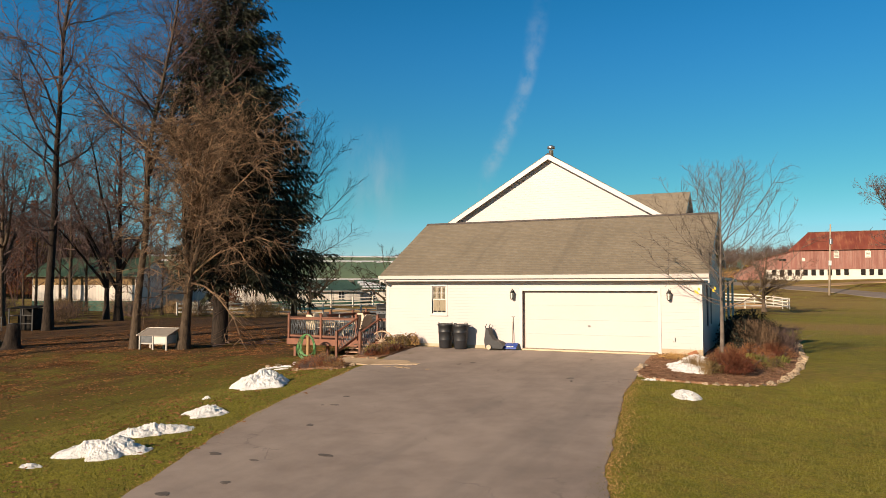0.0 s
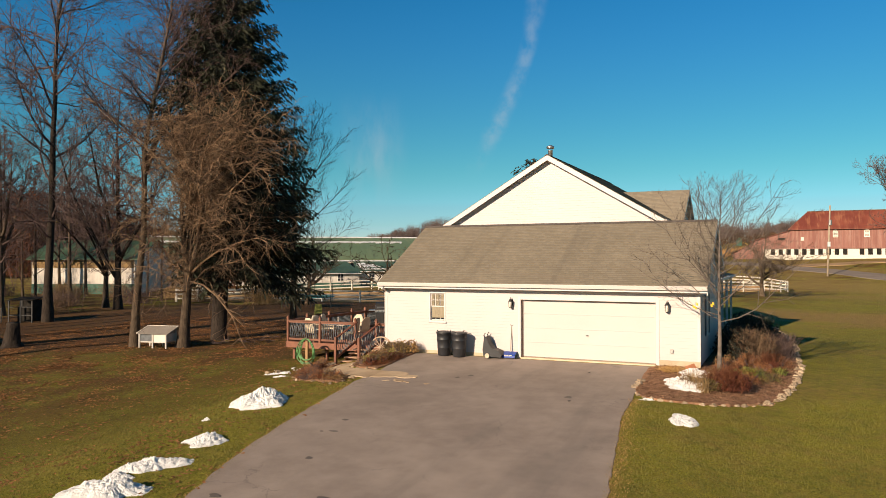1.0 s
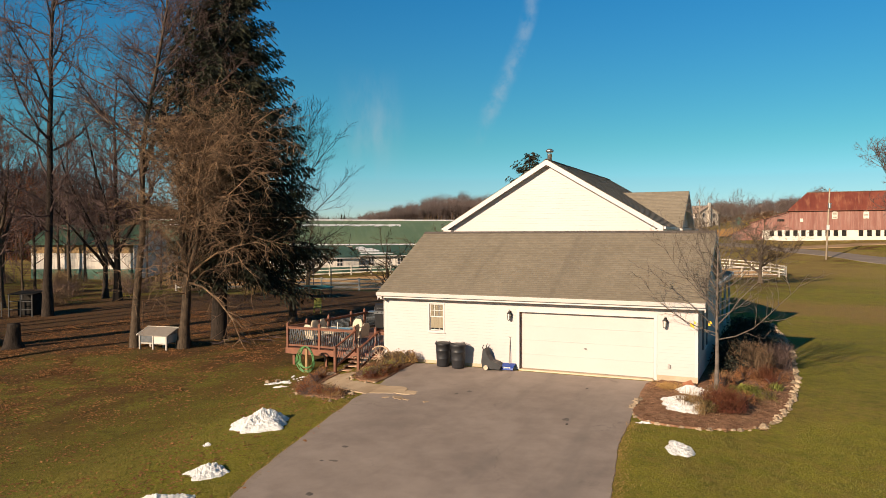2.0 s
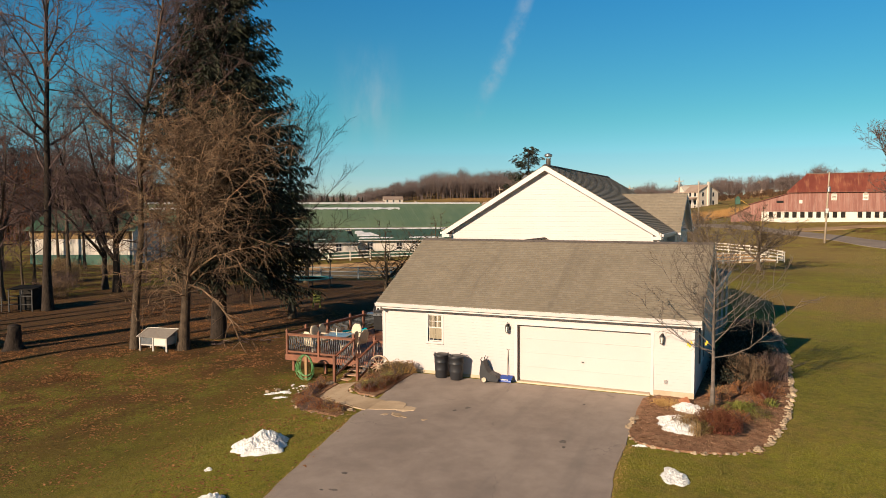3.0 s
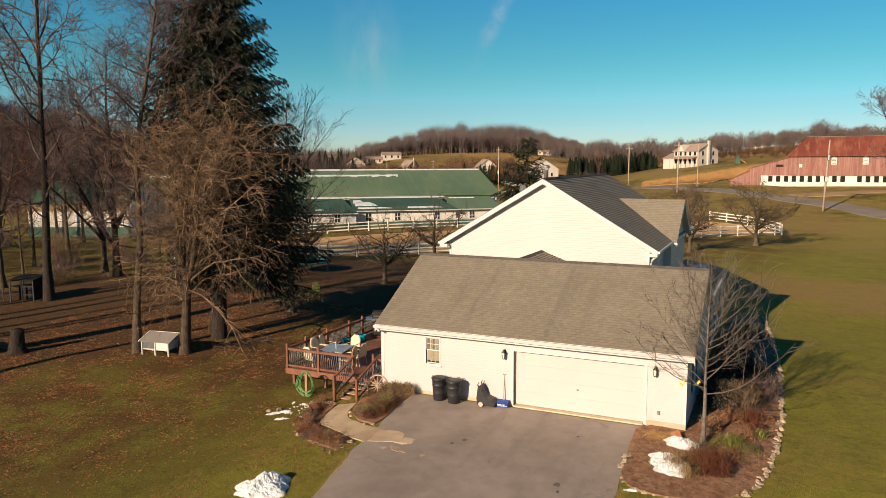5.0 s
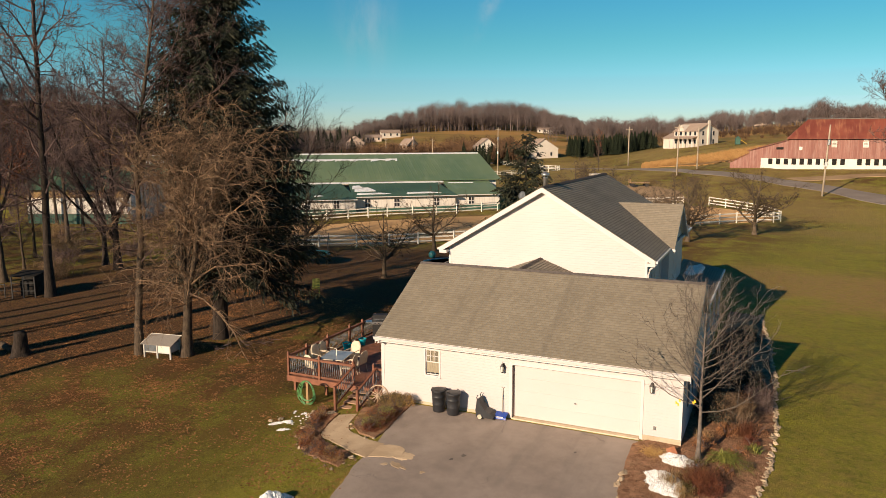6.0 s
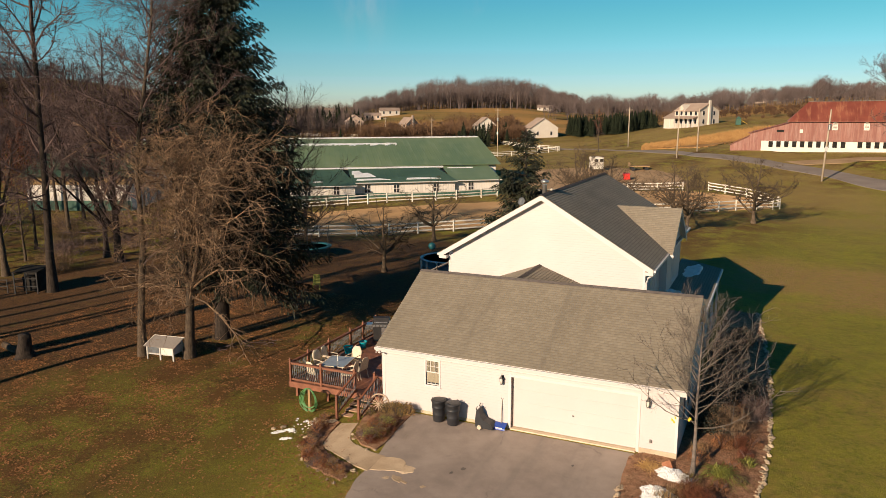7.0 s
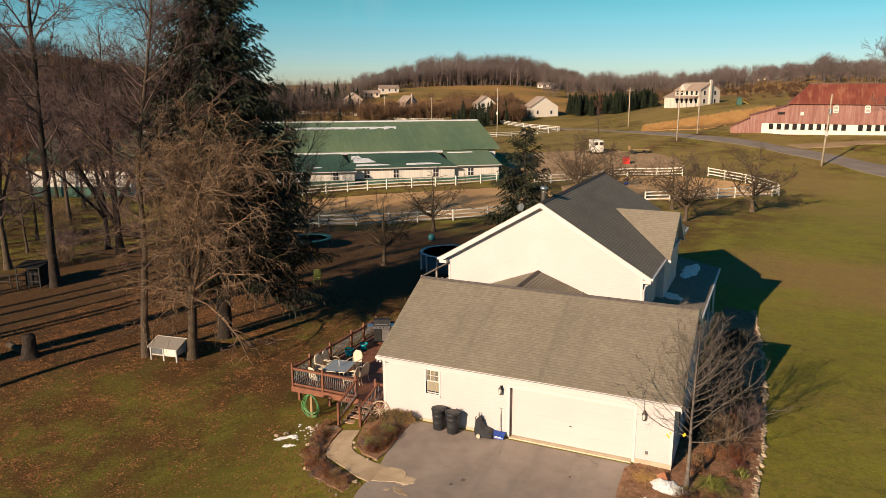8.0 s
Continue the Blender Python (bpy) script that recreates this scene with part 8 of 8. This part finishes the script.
def far_house(x, y, w, d, eave, ridge, turn, wall, roof, label, wins=4, floors=2, chimney=True, porch=False, garage=False):
    h = thing("house", pose(x, y, zg(x, y), 0, 0, turn), label, "house", "far houses")
    part("wall", Geo().slab([(-w / 2, -d / 2, -1), (-w / 2, d / 2, -1), (-w / 2, d / 2, eave), (-w / 2, 0, ridge - 0.1), (-w / 2, -d / 2, eave)], (w, 0, 0)), wall, h)
    sl = (ridge - eave) / (d / 2)
    for s in (-1, 1):
        part("roof", Geo().slab([(-w / 2 - 0.4, s * (d / 2 + 0.4), eave - 0.4 * sl), (w / 2 + 0.4, s * (d / 2 + 0.4), eave - 0.4 * sl), (w / 2 + 0.4, 0, ridge), (-w / 2 - 0.4, 0, ridge)], (0, 0, 0.15)), roof, h)
    for f in range(floors):
        for i in range(wins):
            xx = -w / 2 + w * (i + 0.5) / wins
            t = part("window", Geo().box(xx - 0.55, -d / 2 - 0.06, 0.7 + f * 2.7, xx + 0.55, -d / 2 - 0.001, 2.3 + f * 2.7), M_TRIM, h)
            part("pane", Geo().box(xx - 0.45, -d / 2 - 0.08, 0.8 + f * 2.7, xx + 0.45, -d / 2 - 0.061, 2.2 + f * 2.7), M_GLASS, t)
        for yy in (-d / 4, d / 4):
            t = part("window", Geo().box(w / 2 + 0.001, yy - 0.5, 0.7 + f * 2.7, w / 2 + 0.06, yy + 0.5, 2.3 + f * 2.7), M_TRIM, h)
            part("pane", Geo().box(w / 2 + 0.061, yy - 0.4, 0.8 + f * 2.7, w / 2 + 0.08, yy + 0.4, 2.2 + f * 2.7), M_GLASS, t)
    if chimney:
        part("chimney", Geo().box(w / 2 + 0.01, -0.45, -1, w / 2 + 0.6, 0.35, ridge + 1.0), wall, h, "tall chimney")
    if porch:
        part("porch_roof", Geo().slab([(-w / 2, -d / 2 - 2.4, 2.5), (w / 2, -d / 2 - 2.4, 2.5), (w / 2, -d / 2 - 0.1, 3.1), (-w / 2, -d / 2 - 0.1, 3.1)], (0, 0, 0.15)), roof, h)
        for i in range(6):
            xx = -w / 2 + 0.2 + (w - 0.4) * i / 5
            part("porch_post", Geo().box(xx - 0.1, -d / 2 - 2.3, -0.5, xx + 0.1, -d / 2 - 2.1, 2.5), M_TRIM, h)
    if garage:
        part("garage", Geo().slab([(-w / 2 - 6, -d / 2 + 1, -1), (-w / 2 - 6, d / 2, -1), (-w / 2 - 6, d / 2, 2.6), (-w / 2 - 6, 0.5, 4.3), (-w / 2 - 6, -d / 2 + 1, 2.6)], (5.98, 0, 0)), wall, h)
        part("garage_roof", Geo().slab([(-w / 2 - 6.3, -d / 2 + 0.6, 2.5), (-w / 2 - 0.02, -d / 2 + 0.6, 2.5), (-w / 2 - 0.02, 0.5, 4.35), (-w / 2 - 6.3, 0.5, 4.35)], (0, 0, 0.15)), roof, h)
    return h


M_FARWHITE = surface("far white siding", (0.52, 0.46, 0.39), (0.6, 0.54, 0.46), 0.3, 4, 0.8)
M_FARBEIGE = surface("far beige siding", (0.48, 0.42, 0.35), (0.56, 0.49, 0.41), 0.3, 4, 0.8)
M_FARTAN = surface("far tan siding", (0.46, 0.34, 0.26), (0.56, 0.43, 0.33), 0.3, 4, 0.8)
fh = far_house(-17.5, 237, 10.5, 9.5, 5.0, 7.4, -38, M_FARBEIGE, M_FARROOF, "white two-storey farmhouse with porch and tall chimney", 5, 2, True, True, True)
part("cross_gable", Geo().slab([(-3.6, -5.0, 4.9), (-0.4, -5.0, 4.9), (-2.0, -5.0, 7.1)], (0, 5, 0)), M_FARBEIGE, fh)
far_house(-104, 262.5, 9, 8, 4.6, 7.8, -55, M_FARWHITE, M_FARROOF, "white gabled house with a tan roof among trees", 3, 2, False)
far_house(-79, 260, 12, 11, 3.6, 7.4, -58, M_FARWHITE, M_FARROOF, "white house with a green garage door", 3, 1, False, False, True)
far_house(-145.5, 273.5, 6, 7, 4.6, 7.6, -25, M_FARTAN, M_FARROOF, "tan gabled house behind brush", 2, 2, True)
far_house(-183, 288, 8, 8, 4.5, 7.6, -50, M_FARTAN, M_FARROOF, "tan house beside the pasture", 3, 2, False)
for b, d, w, e, rg, turn, wall, lab in ((-33.6, 465, 17, 3.0, 4.6, 30, M_FARWHITE, "long low white farm building on the rise"), (-28.8, 432, 11, 2.6, 4.2, 35, M_FARWHITE, "low white house below the woods"), (-30.1, 415, 9, 2.2, 3.6, 30, M_FARTAN, "grey shed with a pale roof in the pasture"),
                                          (-1.3, 560, 9, 5.0, 8.6, 70, M_FARTAN, "tan gabled house on the wooded rise"), (0.6, 550, 9, 4.4, 7.6, 20, M_FARTAN, "tan house in the far trees"), (-16.8, 462, 9, 2.0, 3.2, 10, M_FARWHITE, "small white pavilion below the woods")):
    x, y = bearing(b, d)
    far_house(x, y, w, 8, e, rg, turn, wall, M_FARROOF, lab, 3, 2 if e > 4 else 1, False)
ps = thing("play_set", pose(-3.4, 219, zg(-3.4, 219), 0, 0, 15) @ Matrix.Diagonal((0.75, 0.75, 0.75, 1)), "wooden play set with a yellow slide on the lawn", "play set")
part("tower", Geo().box(-0.9, -0.9, 0, 0.9, 0.9, 2.2), M_GREENBAND, ps)
part("roof", Geo().slab([(-1.1, -1.1, 2.3), (1.1, -1.1, 2.3), (0, -1.1, 3.4)], (0, 2.2, 0)), M_GREENBAND, ps)
part("slide", Geo().slab([(0.9, -0.3, 1.9), (0.9, 0.4, 1.9), (3.6, 0.4, 0.2), (3.6, -0.3, 0.2)], (0, 0, 0.15)), M_YELLOW, ps, "yellow plastic slide")

# ---- far woods ----


def far_tree(g, x, y, z, h, r, twigs=40, wide=0.24):
    """Trunk, a few limbs and a crown of many fine twigs."""
    w = 0.05 + 0.005 * h
    tx, ty = x + r.gauss(0, 0.3), y + r.gauss(0, 0.3)
    g.tube([(x, y, z - 0.5), (tx, ty, z + h * 0.5), (tx + r.gauss(0, 0.4), ty, z + h * 0.78)], [w * 1.5, w, 0.05], 3, False)
    cz, rz, rx = z + h * 0.64, h * 0.36, h * wide * r.uniform(0.8, 1.2)
    for i in range(twigs):
        a, u, q = r.uniform(0, 6.283), r.uniform(-0.95, 1.0), r.uniform(0.25, 1.0) ** 0.6
        c = math.sqrt(1 - u * u)
        px, py, pz = tx + rx * c * q * math.cos(a), ty + rx * c * q * math.sin(a), cz + rz * u * q
        if i < 7:
            bx, by, bz, t = tx, ty, z + h * r.uniform(0.3, 0.7), 0.1
        else:
            k = r.uniform(0.45, 0.8)
            bx, by, bz, t = tx + (px - tx) * k, ty + (py - ty) * k, pz - r.uniform(0.4, 0.16 * h), r.uniform(0.05, 0.13)
        g.v += [(bx - t, by + t, bz), (bx + t, by - t, bz), (px, py, pz)]
        b = len(g.v)
        g.f.append((b - 3, b - 2, b - 1))


r = random.Random(41)
g = Geo()
# the round wooded hill, then the long wood to its right, then the ridge on the left
for i in range(1500):
    b, d = r.uniform(-31.5, -14.0), 465 + 140 * r.random() ** 1.3
    x, y = bearing(b, d)
    k = ss(-32, -25, b) * ss(-13.0, -18.5, b)
    far_tree(g, x, y, zg(x, y), r.uniform(9, 15.5) * (0.5 + 0.5 * k) * (1 + 0.3 * noise.noise((b * 1.1, d * 0.03, 2.0))), r, 90, 0.33)
for i in range(1300):
    b, d = r.uniform(-17, 17), r.uniform(385, 560)
    x, y = bearing(b, d)
    far_tree(g, x, y, zg(x, y), r.uniform(7, 15) * (0.85 + 0.3 * noise.noise((b * 0.6, 0, 4.0))), r, 80, 0.34)
for i in range(420):
    b, d = r.uniform(-42, -30.5), r.uniform(400, 560)
    x, y = bearing(b, d)
    far_tree(g, x, y, zg(x, y), r.uniform(3, 8), r, 60, 0.4)
for i in range(330):                 # dark woods beyond the pasture, left of the hill
    b, d = r.uniform(-40.5, -31.0), r.uniform(330, 450)
    x, y = bearing(b, d)
    far_tree(g, x, y, zg(x, y), r.uniform(6, 11.5) * (0.75 + 0.25 * ss(-31, -35, b)), r, 130, 0.62)
solo("far_woods", g, M_FARTREE, "leafless grey-brown woods on the far hills", "woods", kind="stuff", fix=False)
g = Geo()
for i in range(2300):
    b, d = r.uniform(-76, -38), r.uniform(190, 430)
    x, y = bearing(b, d)
    far_tree(g, x, y, zg(x, y), r.uniform(9, 12) * (1 - 0.45 * ss(-46, -38, b)), r, 120, 0.6)
solo("ridge_woods", g, M_RIDGEWOOD, "red-brown leafless woods on the ridge", "woods", kind="stuff", fix=False)
g = Geo()
for i in range(560):
    b, d = r.choice(((r.uniform(-15, 2), r.uniform(310, 370)), (r.uniform(-35, -19), r.uniform(285, 345)), (r.uniform(-34, -20), r.uniform(290, 380)), (r.uniform(-4, 10), r.uniform(260, 330)), (r.uniform(-38, -30), r.uniform(330, 400))))
    x, y = bearing(b, d)
    if abs(b + 6.3) < 3.2 and d < 300:
        continue
    far_tree(g, x, y, zg(x, y), r.uniform(2, 6) * (0.55 if b > -5 else 1), r, 90, 0.6)
for i in range(640):                 # brush and young trees between the far houses
    b, d = r.choice(((r.uniform(-31.2, -28.4), r.uniform(300, 345)), (r.uniform(-31.0, -22.2), r.uniform(296, 330)), (r.uniform(-31.0, -22.2), r.uniform(296, 330)), (r.uniform(-20.8, -18.6), r.uniform(272, 300)), (r.uniform(-24.5, -19), r.uniform(318, 370))))
    x, y = bearing(b, d)
    far_tree(g, x, y, zg(x, y), r.uniform(3, 7.5) * (1 + 0.4 * noise.noise((b * 1.7, 0, 6.0))), r, 100, 0.5)
solo("hedgerow_trees", g, M_BRUSH, "rust-brown hedgerow trees and brush", "hedgerow", kind="stuff", fix=False)


def far_pine(g, x, y, z, h, r):
    n = 7
    for k in range(n):
        f = k / n
        R = h * 0.24 * (1 - f) + 0.2
        zz = z + h * (0.08 + 0.9 * f)
        m = 9
        for i in range(m):
            a0, a1 = 6.283 * i / m + k, 6.283 * (i + 0.75) / m + k
            q = R * r.uniform(0.7, 1.2)
            g.v += [(x, y, zz + h * 0.17), (x + q * math.cos(a0), y + q * math.sin(a0), zz - h * 0.03), (x + q * math.cos(a1), y + q * math.sin(a1), zz - h * 0.03)]
            b = len(g.v)
            g.f.append((b - 3, b - 2, b - 1))


g = Geo()
for i in range(170):
    b, d = -15.0 + 6.2 * i / 169 + r.gauss(0, 0.2), 306 + r.gauss(0, 7)
    x, y = bearing(b, d)
    far_pine(g, x, y, zg(x, y), r.uniform(4.5, 8), r)
for i in range(90):
    b, d = r.choice(((r.uniform(-43, -31.5), r.uniform(250, 380)), (r.uniform(-43, -36), r.uniform(250, 330)), (r.uniform(-24, -19.5), r.uniform(255, 300))))
    x, y = bearing(b, d)
    far_pine(g, x, y, zg(x, y), r.uniform(4, 8), r)
for i in range(60):
    b, d = r.uniform(-38.5, -30.8), r.uniform(350, 430)
    x, y = bearing(b, d)
    far_pine(g, x, y, zg(x, y), r.uniform(5, 10), r)
solo("far_evergreens", g, M_FARPINE, "rows of dark evergreens beyond the fields", "evergreens", kind="stuff", fix=False)
# corn stubble
g = Geo()
for i in range(9000):
    u, v = r.random(), r.random()
    ax, ay = -23 + 25 * u, 164 - 14 * u + 27 * u * u
    bx, by = -25 + 32 * u, 181 + 27 * u
    x, y = ax + (bx - ax) * v, ay + (by - ay) * v
    z = zg(x, y)
    h = r.uniform(0.4, 1.4)
    g.poly((x - 0.08, y, z), (x + 0.08, y, z), (x + r.gauss(0, 0.2), y, z + h))
solo("corn_stubble", g, M_CORN, "standing golden corn stalks", "corn", kind="stuff", fix=False)
# lone roadside trees
for x, y, k, s in ((-37, 178, 2, 0.95),):
    copy_thing(proto[k], pose(x, y, zg(x, y), 0, 0, 40) @ Matrix.Diagonal((s, s, s, 1)))
bare_tree("bare_tree", 27.6, 123.8, 20.0, 0.32, 4.0, 7.5, 40, 9, 5, 2, 61, "large bare roadside tree by the barn", thin=3.5, fork=2, twist=0.16, rise=(0, 50))
# yard things on the shaded lawn
bb = thing("lawn_chair", pose(-21.9, 18.6, zg(-21.9, 18.6), 0, 0, 30), "faded yellow-green plastic lawn chair under the trees", "chair")
part("seat", Geo().box(-0.28, -0.25, 0.38, 0.28, 0.25, 0.44, 0.02), M_SHRUBGREEN, bb)
part("backrest", Geo().slab([(-0.28, 0.25, 0.42), (0.28, 0.25, 0.42), (0.26, 0.42, 1.05), (-0.26, 0.42, 1.05)], (0, 0.04, 0)), M_SHRUBGREEN, bb)
for x in (-0.25, 0.25):
    for y in (-0.22, 0.24):
        part("leg", Geo().box(x - 0.025, y - 0.025, -0.05, x + 0.025, y + 0.025, 0.39), M_SHRUBGREEN, bb)
# round pool and trampoline on the shaded lawn
pl = thing("pool", pose(-14.6, 26.8, zg(-14.6, 26.8)), "round above-ground pool with a dark winter cover", "pool")
part("pool_wall", Geo().lathe([(2.3, -0.2), (2.3, 1.32), (2.24, 1.32), (2.24, -0.2)], 40), M_POOL, pl, "blue-grey steel wall", True)
part("cover", Geo().lathe([(0.0, 1.12), (1.2, 1.14), (2.0, 1.22), (2.23, 1.28)], 40), M_PLASTIC, pl, "dark sagging winter cover", True)
part("rim", Geo().lathe([(2.18, 1.33), (2.4, 1.33), (2.4, 1.39), (2.18, 1.39), (2.18, 1.33)], 40), M_TRIM, pl, "pale top rim")
me = fixed(Geo().box(-0.05, -0.07, -0.2, 0.05, 0.07, 1.33, 0.01).mesh("upright", M_TRIM))
for i in range(14):
    a = i * 6.2832 / 14 + 0.2
    up = share("upright", me, pl, (2.36 * math.cos(a), 2.36 * math.sin(a), 0))
    up.rotation_euler = (0, 0, a + math.pi / 2)
tp = thing("trampoline", pose(-29.5, 28.7, zg(-29.5, 28.7)), "round black trampoline with a teal padded rim", "trampoline")
part("mat", Geo().lathe([(0.0, 0.84), (1.65, 0.88)], 36), M_PLASTIC, tp, "black bounce mat", True)
part("pad", Geo().lathe([(1.6, 0.9), (1.98, 0.9), (2.0, 0.94), (1.98, 0.98), (1.6, 0.98), (1.6, 0.9)], 36), M_TEALPAD, tp, "teal padded rim")
for i in range(6):
    a = i * 6.2832 / 6
    c, s = math.cos(a), math.sin(a)
    part("pole", Geo().tube([(1.95 * c, 1.95 * s, -0.05), (2.0 * c, 2.0 * s, 1.6), (1.95 * c, 1.95 * s, 2.7)], 0.03, 6), M_BLACK, tp, "black net pole")
ball = solo("play_ball", Geo().lathe([(0.0, 0.0), (0.2, 0.06), (0.32, 0.2), (0.36, 0.36), (0.32, 0.52), (0.2, 0.66), (0.0, 0.72)], 20), M_TEALPAD, "large teal play ball on the grass", "ball", m=pose(-20.6, 36.0, zg(-20.6, 36.0)), smooth=True)
